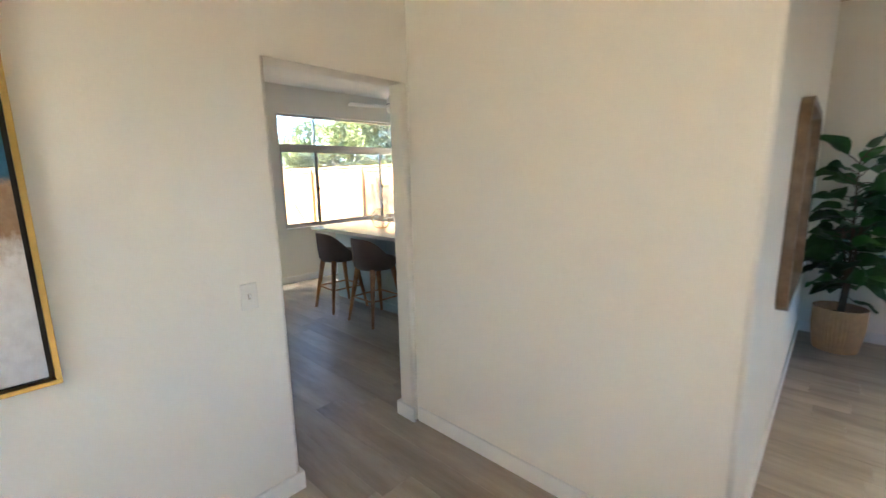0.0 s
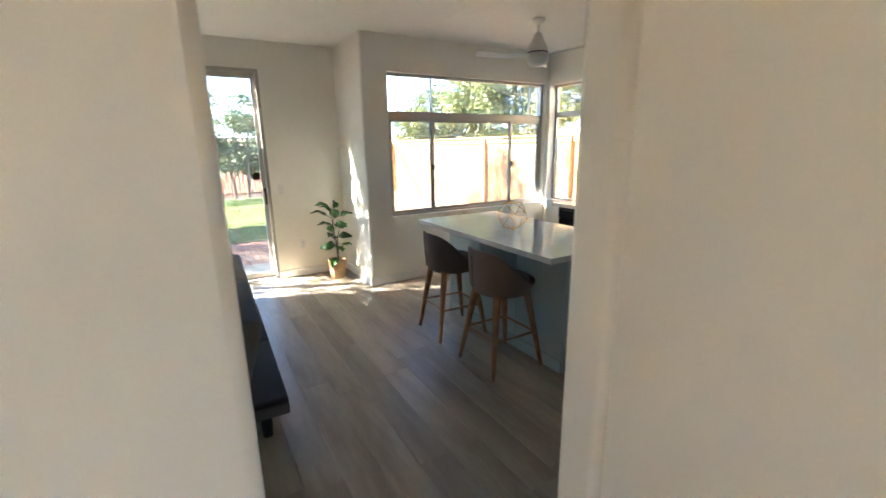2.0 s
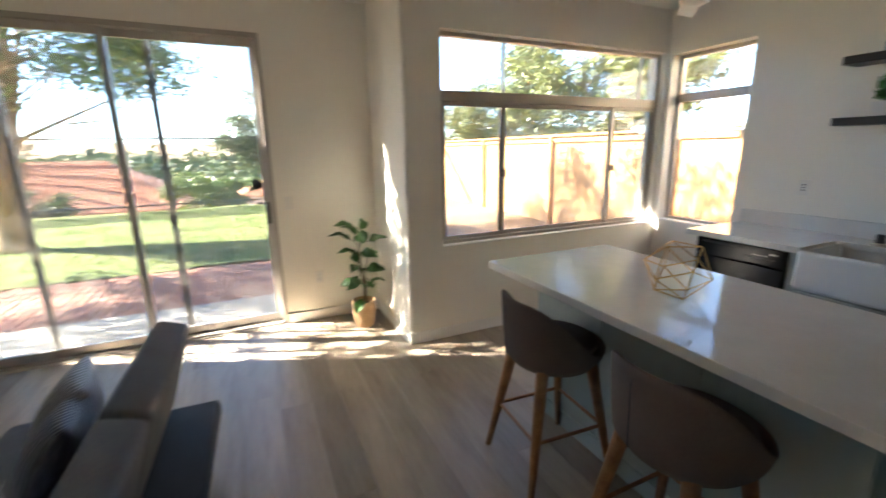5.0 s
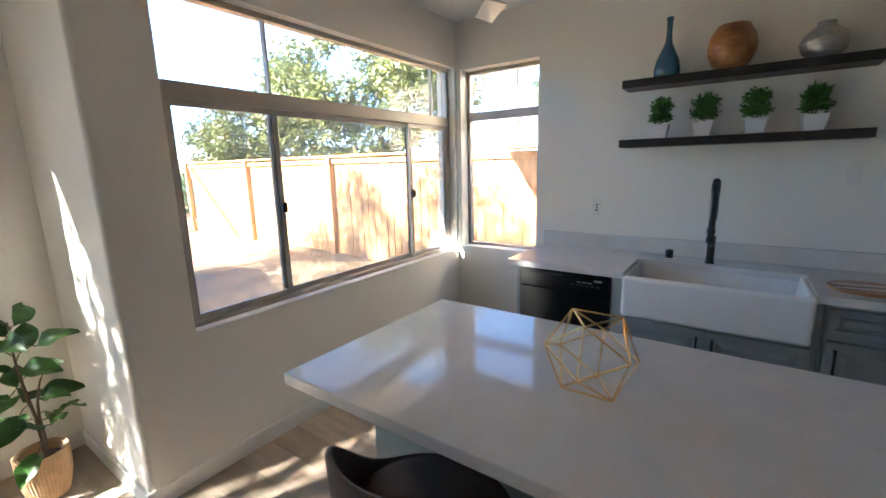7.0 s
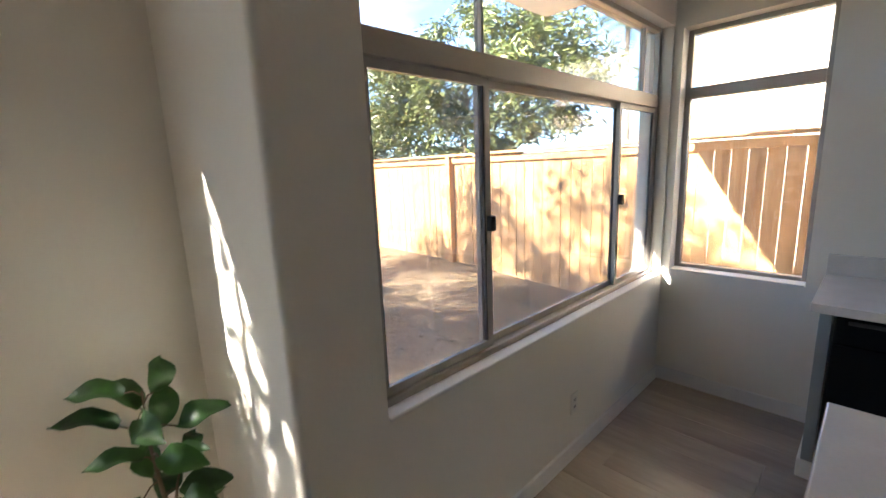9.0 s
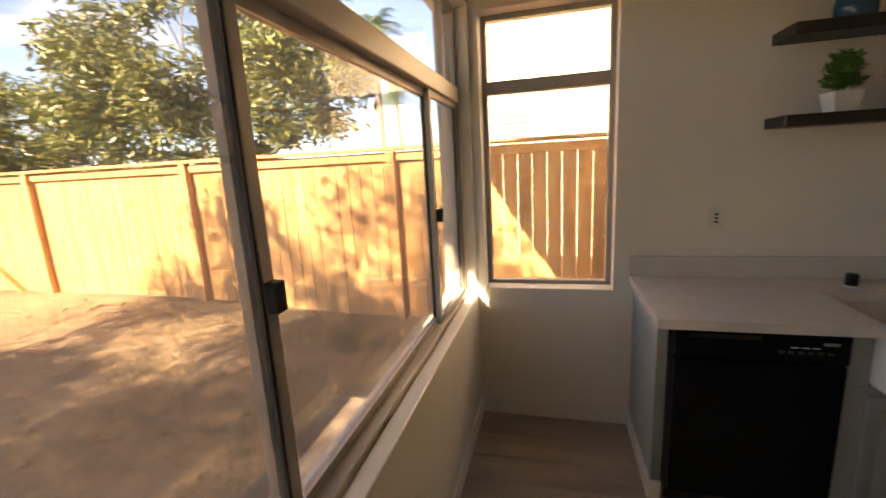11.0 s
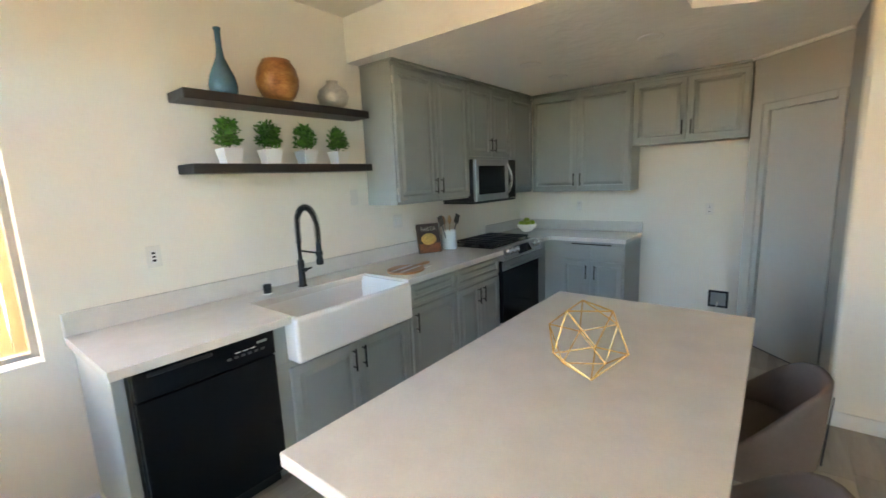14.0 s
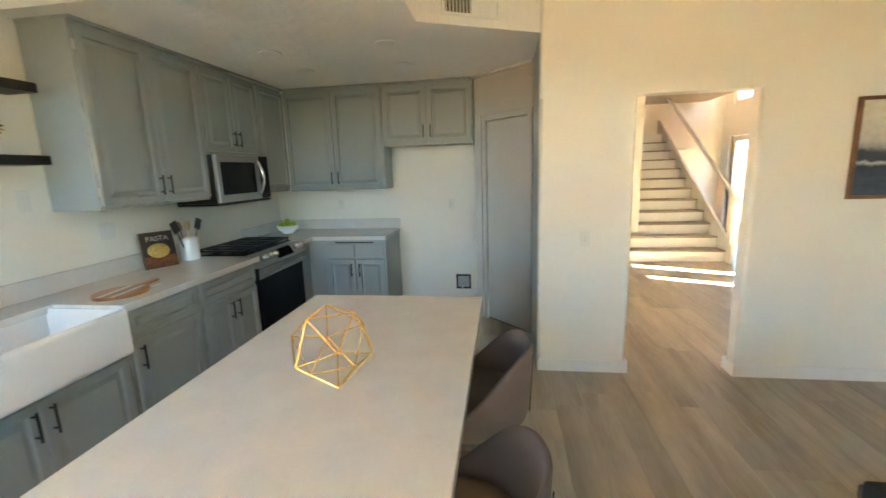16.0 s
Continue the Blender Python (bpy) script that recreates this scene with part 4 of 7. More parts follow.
part("slab", box(B(), -(IX1 - IX0) / 2, (IX1 - IX0) / 2, -(IY1 - IY0) / 2, (IY1 - IY0) / 2, 0, 0.04, 0.004, 2), QUARTZ, it)

# floating shelves
for z in (2.025, 1.65):
    s = thing("floating_shelf", (-4.18, YN, z), "thick dark espresso floating shelf", "shelf", "shelves over the sink")
    part("board", box(B(), 0, 1.235, -0.152 - 0.05, -0.002, 0, 0.05, 0.003), ESPRESSO, s)

# ---- outdoors ----
GZ = -0.12


def ground_material():
    m, t, b = material("bare_yard_dirt")
    v = coords(t, world_space=True)
    big = noise_fac(t, v, 0.7, 5)
    fine = noise_fac(t, v, 9.0, 6, 0.65)
    c = mix_colour(t, 0.5, ramp(t, big, (0.3, (0.13, 0.082, 0.045)), (0.5, (0.21, 0.138, 0.078)), (0.64, (0.30, 0.21, 0.125)), (0.75, (0.46, 0.38, 0.29))), ramp(t, fine, (0.3, (0.09, 0.06, 0.036)), (0.7, (0.36, 0.26, 0.165))))
    t.links.new(c, b.inputs["Base Color"])
    b.inputs["Roughness"].default_value = 0.95
    add_bump(t, b, fine, 1.0, 0.06)
    return m


def lawn_material():
    m, t, b = material("lawn_grass")
    v = coords(t, world_space=True)
    big = noise_fac(t, v, 0.9, 5)
    fine = noise_fac(t, v, 30.0, 4)
    c = mix_colour(t, 0.5, ramp(t, big, (0.35, (0.14, 0.12, 0.042)), (0.55, (0.085, 0.13, 0.022)), (0.75, (0.10, 0.175, 0.03))), ramp(t, fine, (0.3, (0.045, 0.07, 0.013)), (0.7, (0.14, 0.18, 0.045))))
    t.links.new(c, b.inputs["Base Color"])
    b.inputs["Roughness"].default_value = 0.9
    add_bump(t, b, fine, 0.9, 0.03)
    return m


def far_ground(x, y):
    """Level yard, then a slope down to a valley and hills far off."""
    out = max(0.0, -16.5 - x, y - 60, -40 - y)
    z = GZ - min(7.0, out * 0.28)
    d = math.hypot(x, y)
    if d > 140:
        z += (d - 140) * 0.05 * (0.7 + 0.5 * noise.noise((x * 0.006, y * 0.006, 0.3)))
    return z


def bank(x, y):
    """Loose soil banked up towards the board fence."""
    return 0.17 * min(1, max(0, (y - 5.4) / 2.6)) * min(1, max(0, (-6.9 - x) / 3)) * min(1, max(0, (13 - y) / 4)) * min(1, max(0, (x + 17) / 1.5))


DIRT, GRASS = ground_material(), lawn_material()
xs = [-900, -650, -450, -320, -240, -180, -140, -110, -85, -65, -50, -40, -32, -26, -22, -19, -17, -16.4, -15, -14, -13, -12, -11, -10, -9, -8.2, -7.5, -6.9, -6.4, -3, 0, 3, 6, 10, 20, 50, 120, 300, 900]
ys = [-900, -600, -400, -280, -200, -140, -100, -60, -40, -28, -20, -12, -6, -2, 2, 4.5, 5.2, 5.8, 6.4, 7, 7.6, 8.2, 9, 10, 12, 18, 26, 36, 50, 70, 110, 180, 300, 500, 900]
bm = B()
grid = [[bm.verts.new((x, y, far_ground(x, y) + bank(x, y) + (0.035 * noise.noise((x * 1.3, y * 1.3, 0)) if -16 < x < -6.6 and 4.6 < y < 9 else 0))) for y in ys] for x in xs]
for i in range(len(xs) - 1):
    for j in range(len(ys) - 1):
        bm.faces.new((grid[i][j], grid[i + 1][j], grid[i + 1][j + 1], grid[i][j + 1]))
setting("ground", bm, DIRT, "bare dirt yard running down to a green valley", "ground")

bm = B()
nx, ny = 34, 60
gv = [[bm.verts.new((-16.2 + 6.65 * i / nx, -22 + 26.3 * j / ny, GZ + 0.03 + 0.05 * noise.noise((i * 0.35, j * 0.35, 2.0)) + 0.25 * max(0, (nx * 0.45 - i) / nx))) for j in range(ny + 1)] for i in range(nx + 1)]
for i in range(nx):
    for j in range(ny):
        bm.faces.new((gv[i][j], gv[i + 1][j], gv[i + 1][j + 1], gv[i][j + 1]))
setting("lawn", bm, GRASS, "sunlit patchy green back lawn", "lawn")
# grass blades as loose stuff
rng = np.random.default_rng(5)
n = 26000
px, py = rng.uniform(-15.9, -9.6, n), rng.uniform(-9, 4.2, n)
pz = np.full(n, GZ + 0.03) + 0.25 * np.maximum(0, (0.45 - (px + 16.2) / 6.65))
h, a, lean = rng.uniform(0.03, 0.085, n), rng.uniform(0, 6.28, n), rng.normal(0, 0.03, (n, 2))
verts = np.stack([np.stack([px - 0.006 * np.cos(a), py - 0.006 * np.sin(a), pz], 1), np.stack([px + 0.006 * np.cos(a), py + 0.006 * np.sin(a), pz], 1), np.stack([px + lean[:, 0], py + lean[:, 1], pz + h], 1)], 1).reshape(-1, 3)
me = bpy.data.meshes.new("grass_blades")
me.from_pydata(verts.tolist(), [], np.arange(3 * n).reshape(-1, 3).tolist())
me.materials.append(leafy("grass_blade", (0.045, 0.08, 0.013), (0.13, 0.175, 0.04), 0.7))
tagged(new("grass", me), "short sunlit grass blades", "grass", kind="stuff")

setting("pavement", box(B(), -7.62, XS - 0.165, -6, 4.1, GZ - 0.05, GZ + 0.07, 0.01), CONCRETE, "pale concrete step outside the glass door", "pavement")
setting("pavement_strip", box(B(), -6.47, XW - 0.195, 4.12, 8.3, GZ - 0.05, GZ + 0.025, 0.008), CONCRETE, "narrow dusty concrete strip under the window", "pavement")
bed = setting("patio", box(B(), -9.5, -7.62, -6, 4.2, GZ - 0.05, GZ + 0.012), DIRT, "red brick paved patio", "patio")


def paver_mesh():
    bm = B()
    box(bm, 0, 0.196, 0, 0.096, 0, 0.05)
    topf = [e for e in bm.edges if all(v.co.z > 0.049 for v in e.verts)]
    bmesh.ops.bevel(bm, geom=topf, offset=0.005, segments=1, affect="EDGES")
    return mesh_of("brick", bm, PAVER)


pm = paver_mesh()
lay = random.Random(3)
spare = B()
for i in range(9):
    for j in range(100):
        x, y = -9.48 + i * 0.2 + (0.1 if j % 2 else 0), -6 + j * 0.1
        z = GZ - 0.022 + lay.uniform(-0.003, 0.003)
        if x > -9.1 and -1.0 < y < 3.2:
            ob = new("brick", pm)
            ob.location = (x, y, z)
            ob.rotation_euler = (0, 0, lay.uniform(-0.01, 0.01))
            ob.parent = bed
        else:
            box(spare, x, x + 0.196, y, y + 0.096, z, z + 0.05)
tagged(part("brick_field", spare, PAVER, bed), kind="stuff")

# cedar board fence
FY = 8.4
fence = thing("board_fence", (-14.7, FY, GZ), "new cedar board fence with capped top rail", "fence")
FL = 14.7 + 5.5
bmesh_board = box(B(), 0, 1.74, -0.068, 0.068, -0.009, 0.009, 0.002)
board_mesh = mesh_of("board", bmesh_board, CEDAR)
k, cut = 0, random.Random(8)
while 0.07 + k * 0.1415 < FL:
    ob = new("board", board_mesh)
    ob.parent = fence
    ob.matrix_basis = Matrix.Translation((0.07 + k * 0.1415 + cut.uniform(-0.002, 0.002), cut.uniform(-0.003, 0.003), 0.02)) @ Matrix(((0, 1, 0, 0), (0, 0, 1, 0), (1, 0, 0, 0), (0, 0, 0, 1)))
    k += 1
rail_mesh = mesh_of("rail", box(B(), 0, 2.65, -0.02, 0.02, -0.045, 0.045, 0.003), CEDAR)
cap_mesh = mesh_of("cap_rail", box(B(), 0, 2.667, -0.075, 0.075, 0, 0.038, 0.004), CEDAR)
post_mesh = mesh_of("post", box(B(), 0, 1.86, -0.045, 0.045, -0.045, 0.045, 0.004), CEDAR)
for q in range(8):
    x = q * 2.67 - 0.12
    if x > FL:
        break
    ob = new("post", post_mesh)
    ob.parent = fence
    ob.matrix_basis = Matrix.Translation((x, -0.056, 0)) @ Matrix(((0, 1, 0, 0), (0, 0, 1, 0), (1, 0, 0, 0), (0, 0, 0, 1)))
    for name, mesh, y, z in (("rail", rail_mesh, -0.031, 1.80), ("rail", rail_mesh, 0.031, 0.35), ("cap_rail", cap_mesh, -0.03, 1.862)):
        ob = new(name, mesh)
        ob.parent = fence
        ob.location = (x, y, z)
part("brace", bar(B(), (0.1, -0.05, 1.75), (2.0, -0.05, 0.12), 0.09, 0.03), CEDAR, fence, "diagonal cedar brace")

# iron view fence at the slope's edge
iron = thing("iron_fence", (-16.0, 0, GZ), "dark iron picket fence at the lawn's edge", "fence")
IL0, IL1 = -22.0, 8.4
part("rail", box(B(), -0.02, 0.02, IL0, IL1, 2.02, 2.06), IRON, iron)
part("rail", box(B(), -0.02, 0.02, IL0, IL1, 0.30, 0.34), IRON, iron)
for q in range(13):
    part("post", box(B(), -0.032, 0.032, IL0 + q * 2.45 - 0.032, IL0 + q * 2.45 + 0.032, 0, 2.12), IRON, iron)
pk = B()
q = IL0 + 0.1
while q < IL1:
    box(pk, -0.010, 0.010, q - 0.010, q + 0.010, 0.2, 2.03)
    q += 0.115
tagged(part("pickets", pk, IRON, iron), kind="stuff")


# dry straw and sparse weeds in the dirt between window and fence
rng = np.random.default_rng(9)
n = 9000
heap = rng.integers(0, 3, n)
px = np.choose(heap, [rng.normal(-7.4, 0.7, n), rng.uniform(-9.5, -5.9, n), rng.normal(-6.6, 0.5, n)])
py = np.choose(heap, [rng.normal(7.75, 0.22, n), rng.uniform(4.6, 8.3, n), rng.normal(6.6, 0.5, n)])
a, ln = rng.uniform(0, 6.28, n), rng.uniform(0.03, 0.10, n)
pz, up = np.array([GZ - 0.004 + bank(p, q) for p, q in zip(px, py)]), rng.uniform(0.005, 0.05, n)
ca, sa = np.cos(a), np.sin(a)
verts = np.stack([np.stack([px - 0.004 * sa, py + 0.004 * ca, pz], 1), np.stack([px + 0.004 * sa, py - 0.004 * ca, pz], 1), np.stack([px + ca * ln, py + sa * ln, pz + up], 1)], 1).reshape(-1, 3)
me = bpy.data.meshes.new("straw")
me.from_pydata(verts.tolist(), [], np.arange(3 * n).reshape(-1, 3).tolist())
me.materials.append(leafy("straw_and_weed", (0.10, 0.10, 0.035), (0.26, 0.21, 0.10), 0.8))
tagged(new("straw", me), "dry straw and sparse weeds on the dirt", "straw", kind="stuff")
# clods and small stones
rng2 = random.Random(14)
clods = B()
for _ in range(420):
    cx_, cy_, cr_ = rng2.uniform(-13, -5.9), rng2.uniform(4.5, 8.25), rng2.uniform(0.006, 0.03) ** 1.0
    mtx = Matrix.Translation((cx_, cy_, GZ + bank(cx_, cy_) + cr_ * 0.1)) @ Matrix.Rotation(rng2.uniform(0, 6.28), 4, "Z") @ Matrix.Diagonal((cr_ * rng2.uniform(0.8, 1.6), cr_, cr_ * rng2.uniform(0.4, 0.8), 1))
    bmesh.ops.create_icosphere(clods, subdivisions=1, radius=1.0, matrix=mtx)
tagged(new("clods", mesh_of("clods", clods, DIRT)), "scattered dirt clods and small stones", "stones", kind="stuff")


# ---- trees ----
def leaf_cloud(name, mat, centres, radii, count, size, seed, droop=0.3, parent=None, thin=0.35):
    """Many small pointed leaves spread through clumps."""
    r = np.random.default_rng(seed)
    c = np.array(centres)[r.integers(0, len(centres), count)]
    rad = np.array(radii)[r.integers(0, len(radii), count)]
    d = r.normal(size=(count, 3))
    d /= np.linalg.norm(d, axis=1)[:, None]
    p = c + d * (rad * r.uniform(0.15, 1, count) ** 0.6)[:, None] * np.array((1, 1, 0.75))
    ax = r.normal(size=(count, 3))
    ax[:, 2] = ax[:, 2] * 0.5 - droop
    ax /= np.linalg.norm(ax, axis=1)[:, None]
    sd = np.cross(ax, r.normal(size=(count, 3)))
    sd /= np.linalg.norm(sd, axis=1)[:, None]
    L = (size * r.uniform(0.6, 1.3, count))[:, None]
    quad = np.stack([p, p + ax * L * 0.45 + sd * L * thin * 0.5, p + ax * L, p + ax * L * 0.45 - sd * L * thin * 0.5], 1).reshape(-1, 3)
    me = bpy.data.meshes.new(name)
    me.from_pydata(quad.tolist(), [], np.arange(4 * count).reshape(-1, 4).tolist())
    me.materials.append(mat)
    ob = new(name, me)
    ob.parent = parent
    return ob


def crown_points(rnd, centre, spread, n):
    out = []
    while len(out) < n:
        v = Vector((rnd.uniform(-1, 1), rnd.uniform(-1, 1), rnd.uniform(-1, 1)))
        if v.length < 1:
            out.append((centre[0] + v.x * spread[0], centre[1] + v.y * spread[1], centre[2] + v.z * spread[2]))
    return out


def limb(bm, a, b, r0, r1, rnd, bend=0.12, n=7):
    a, b = Vector(a), Vector(b)
    pts, rad = [], []
    side = Vector((rnd.uniform(-1, 1), rnd.uniform(-1, 1), 0.2)) * (b - a).length * bend
    for k in range(n):
        f = k / (n - 1)
        pts.append(a.lerp(b, f) + side * math.sin(math.pi * f))
        rad.append(r0 + (r1 - r0) * f)
    return tube(bm, pts, rad, 9)


def tree(name, where, label, crown, spread, clumps, leaves, size, mat, bark, seed, stems, r0, clump_r=(0.5, 0.9), thin=0.35, droop=0.3):
    rnd = random.Random(seed)
    t = thing(name, where, label, "tree")
    bm = B()
    tops = crown_points(rnd, crown, spread, clumps)
    fork = []
    for s in range(stems):
        ang = 2 * math.pi * s / max(1, stems) + 0.5
        foot = (0.16 * math.cos(ang) * (stems > 1), 0.16 * math.sin(ang) * (stems > 1), -0.1)
        top_ = (crown[0] * 0.5 + math.cos(ang) * spread[0] * 0.35, crown[1] * 0.5 + math.sin(ang) * spread[1] * 0.35, crown[2] - spread[2] * 0.25)
        limb(bm, foot, top_, r0, r0 * 0.45, rnd, 0.06)
        fork.append(Vector(top_))
    for q in tops[: clumps // 2]:
        f = min(fork, key=lambda v: (v - Vector(q)).length)
        limb(bm, f, q, r0 * 0.3, 0.012, rnd, 0.1, 6)
    part("trunk", bm, bark, t)
    leaf_cloud("crown", mat, tops, [rnd.uniform(*clump_r) for _ in range(9)], leaves, size, seed, droop, t, thin)
    return t


def shade_tree(where, seed):
    """A stout bole that breaks low into many rising limbs under a wide, fine-leaved crown."""
    rnd = random.Random(seed)
    t = thing("shade_tree", where, "large shade tree with pale smooth limbs and fine leaves", "tree")
    bole = tube(B(), [(0, 0, -0.15), (0.0, 0.0, 0.05), (0.02, 0.02, 0.25), (0.02, 0.03, 0.55), (0.0, 0.02, 0.95)], [0.36, 0.27, 0.225, 0.215, 0.23], 14)
    part("trunk", bole, BARK, t)
    tips = []
    for k in range(11):
        az = 2.4 * k + rnd.uniform(-0.3, 0.3)
        lean = (0.5, 0.95, 1.5)[k % 3] * rnd.uniform(0.85, 1.15)
        foot = Vector((0.13 * math.cos(az), 0.13 * math.sin(az), 0.55 + 0.3 * rnd.random()))
        bend = foot + Vector((math.cos(az) * lean * 0.32, math.sin(az) * lean * 0.32, 1.25))
        tip = foot + Vector((math.cos(az) * lean, math.sin(az) * lean, 2.9 + 0.5 * rnd.random()))
        pts = [foot.lerp(bend, f) + (tip - bend) * f * f * 0.2 for f in (0, 0.33, 0.66, 1)] + [bend.lerp(tip, f) + (tip - bend) * 0.2 * (1 - f) for f in (0.35, 0.7, 1)]
        bm = tube(B(), pts, [0.105, 0.088, 0.076, 0.066, 0.055, 0.045, 0.034], 9)
        for j in range(4):
            side = Vector((rnd.uniform(-1, 1), rnd.uniform(-1, 1), rnd.uniform(0.3, 1.0)))
            limb(bm, pts[3 + j % 3], pts[3 + j % 3] + side * 1.2, 0.028, 0.008, rnd, 0.12, 6)
        part("limb", bm, BARK, t)
        tips.append(tip)
    twigs = B()
    for _ in range(110):
        az, rad, z0 = rnd.uniform(0, 6.28), rnd.uniform(0.12, 0.5), rnd.uniform(0.7, 1.7)
        foot = Vector((math.cos(az) * rad * 0.6, math.sin(az) * rad * 0.6, z0))
        limb(twigs, foot, foot + Vector((math.cos(az) * rad, math.sin(az) * rad, rnd.uniform(0.7, 1.4))), 0.009, 0.004, rnd, 0.08, 4)
    part("twigs", twigs, BARK, t, "brush of thin brown shoots between the limbs")
    arm = limb(B(), (0.1, 0.25, 1.75), (0.2, 2.3, 2.75), 0.04, 0.012, rnd, 0.05, 8)
    limb(arm, (0.12, 1.1, 2.1), (0.35, 1.9, 2.15), 0.02, 0.007, rnd, 0.08, 5)
    part("bough", arm, BARK, t)
    # upper crown is stretched towards the house, out of view, to dapple the sun
    clumps = [c for c in crown_points(rnd, (1.5, -0.9, 5.0), (3.6, 4.2, 2.2), 230) if c[2] > 3.1 - 0.2 * math.hypot(c[0], c[1]) + 0.35 * rnd.random()]
    clumps += crown_points(rnd, (0.3, 1.9, 3.15), (1.0, 1.15, 0.5), 26)
    clumps += crown_points(rnd, (0.2, 0.1, 2.9), (1.3, 1.4, 0.5), 16)
    leaf_cloud("crown", LEAF_TREE, clumps, [0.35, 0.45, 0.55, 0.7], 60000, 0.105, seed, 0.35, t, 0.45)
    return t


shade_tree((-12.35, -1.02, GZ + 0.08), 4)
tree("loquat_tree", (-12.0, 11.3, GZ - 0.2), "tall loquat tree with long drooping leaves behind the fence", (0.2, 0, 3.75), (3.5, 1.5, 1.75), 120, 24000, 0.20, LEAF_LOQUAT, BARK_DARK, 7, 4, 0.07, (0.35, 0.65), 0.26, 0.5)
tree("loquat_tree", (-17.3, 11.6, GZ - 0.2), "smaller dark leafy tree behind the fence", (0, 0, 2.9), (2.9, 1.4, 1.35), 80, 15000, 0.19, LEAF_LOQUAT, BARK_DARK, 9, 3, 0.06, (0.35, 0.6), 0.26, 0.5)
tree("valley_tree", (-23.0, 4.2, -2.2), "tall feathery tree beyond the iron fence", (0, 0, 4.3), (1.6, 2.2, 2.0), 40, 8000, 0.26, LEAF_FAR, BARK_DARK, 12, 2, 0.1, (0.4, 0.8), 0.3)
tree("valley_tree", (-24.0, -13.5, -2.2), "leafy green tree beyond the iron fence", (0, 0, 3.4), (2.6, 3.4, 1.6), 40, 8000, 0.28, LEAF_FAR, BARK_DARK, 13, 2, 0.1, (0.5, 0.9), 0.35)
tree("valley_shrub", (-20.0, 1.6, -1.3), "yellow-green shrub beyond the iron fence", (0, 0, 1.5), (1.0, 1.6, 0.8), 24, 5000, 0.16, LEAF_TREE, BARK_DARK, 14, 3, 0.04, (0.3, 0.5), 0.35)
tree("valley_shrub", (-19.5, -3.8, -1.2), "low dark shrub beyond the iron fence", (0, 0, 1.0), (0.9, 1.8, 0.6), 24, 5000, 0.16, LEAF_FAR, BARK_DARK, 15, 3, 0.04, (0.3, 0.5), 0.35)


def palm(where, height, seed, label):
    rnd = random.Random(seed)
    t = thing("palm_tree", where, label, "tree")
    part("trunk", tube(B(), [(0.1 * math.sin(k * 0.7), 0, height * k / 6) for k in range(7)], [0.17 - 0.012 * k for k in range(7)], 9), BARK_DARK, t)
    bm = B()
    for f in range(34):
        az, el, L = rnd.uniform(0, 6.28), rnd.uniform(-0.5, 1.2), rnd.uniform(1.5, 2.2)
        spine = [Vector((math.cos(az) * math.cos(el) * L * s, math.sin(az) * math.cos(el) * L * s, height + math.sin(el) * L * s - 1.1 * s * s)) for s in (0, 0.25, 0.5, 0.75, 1.0)]
        for a, b2 in zip(spine, spine[1:]):
            d = (b2 - a).normalized()
            s2 = d.cross(Vector((0, 0, 1))).normalized()
            for k in range(5):
                p = a.lerp(b2, k / 5)
                for sgn in (-1, 1):
                    e = p + s2 * sgn * 0.42 + d * 0.25 - Vector((0, 0, 0.14))
                    bm.faces.new((bm.verts.new(p), bm.verts.new(p + d * 0.05), bm.verts.new(e)))
    part("crown", bm, LEAF_FAR, t)


palm((-13.3, 24.0, -1.0), 8.9, 3, "tall palm beyond the neighbouring house")
palm((-14.5, 30.0, -1.0), 7.2, 6, "palm seen past the corner of the house next door")
palm((-38.0, 7.4, -6.5), 8.8, 4, "palm tree down in the valley")


# ---- neighbouring houses ----
def house(where, w, d, h, roof_h, label, wall_mat, turn=0.0, windows=3):
    """A house with a hipped tile roof: local x along the front, facing -y."""
    t = thing("house", where, label, "house", turn=turn)
    part("wall", box(B(), 0, w, 0, d, 0, h), wall_mat, t)
    bm = B()
    e = 0.5
    lo = [bm.verts.new(c) for c in ((-e, -e, h + 0.02), (w + e, -e, h + 0.02), (w + e, d + e, h + 0.02), (-e, d + e, h + 0.02))]
    k = min(d / 2, w / 2)
    hi = [bm.verts.new((k, d / 2, h + roof_h)), bm.verts.new((w - k, d / 2, h + roof_h))]
    bm.faces.new(lo[::-1])
    bm.faces.new((lo[0], lo[1], hi[1], hi[0]))
    bm.faces.new((lo[2], lo[3], hi[0], hi[1]))
    bm.faces.new((lo[1], lo[2], hi[1]))
    bm.faces.new((lo[3], lo[0], hi[0]))
    r = part("roof", bm, TILE, t)
    rib = B()
    steps = int((w + 2 * e) / 0.3)
    for q in range(steps):
        x = -e + 0.15 + q * 0.3
        for y_e, sgn in ((-e, 1), (d + e, -1)):
            f = min(1.0, max(0.06, min((x + e) / (k + e), (w + e - x) / (k + e))))
            rod(rib, (x, y_e, h + 0.03), (x, y_e + sgn * f * (d / 2 + e), h + 0.03 + f * (roof_h - 0.02)), 0.07, n=6)
    tagged(part("tile_rows", rib, TILE, t), kind="stuff")
    for q in range(windows):
        xw = (q + 0.5) * w / windows
        wd = part("window", box(B(), xw - 0.6, xw + 0.6, -0.03, 0.02, h * 0.45, h * 0.8), BLACK_GLOSS, t)
        part("frame", box(box(B(), xw - 0.66, xw + 0.66, -0.04, 0.0, h * 0.8, h * 0.8 + 0.07), xw - 0.66, xw + 0.66, -0.04, 0.0, h * 0.45 - 0.07, h * 0.45), TRIM, wd)
    return t


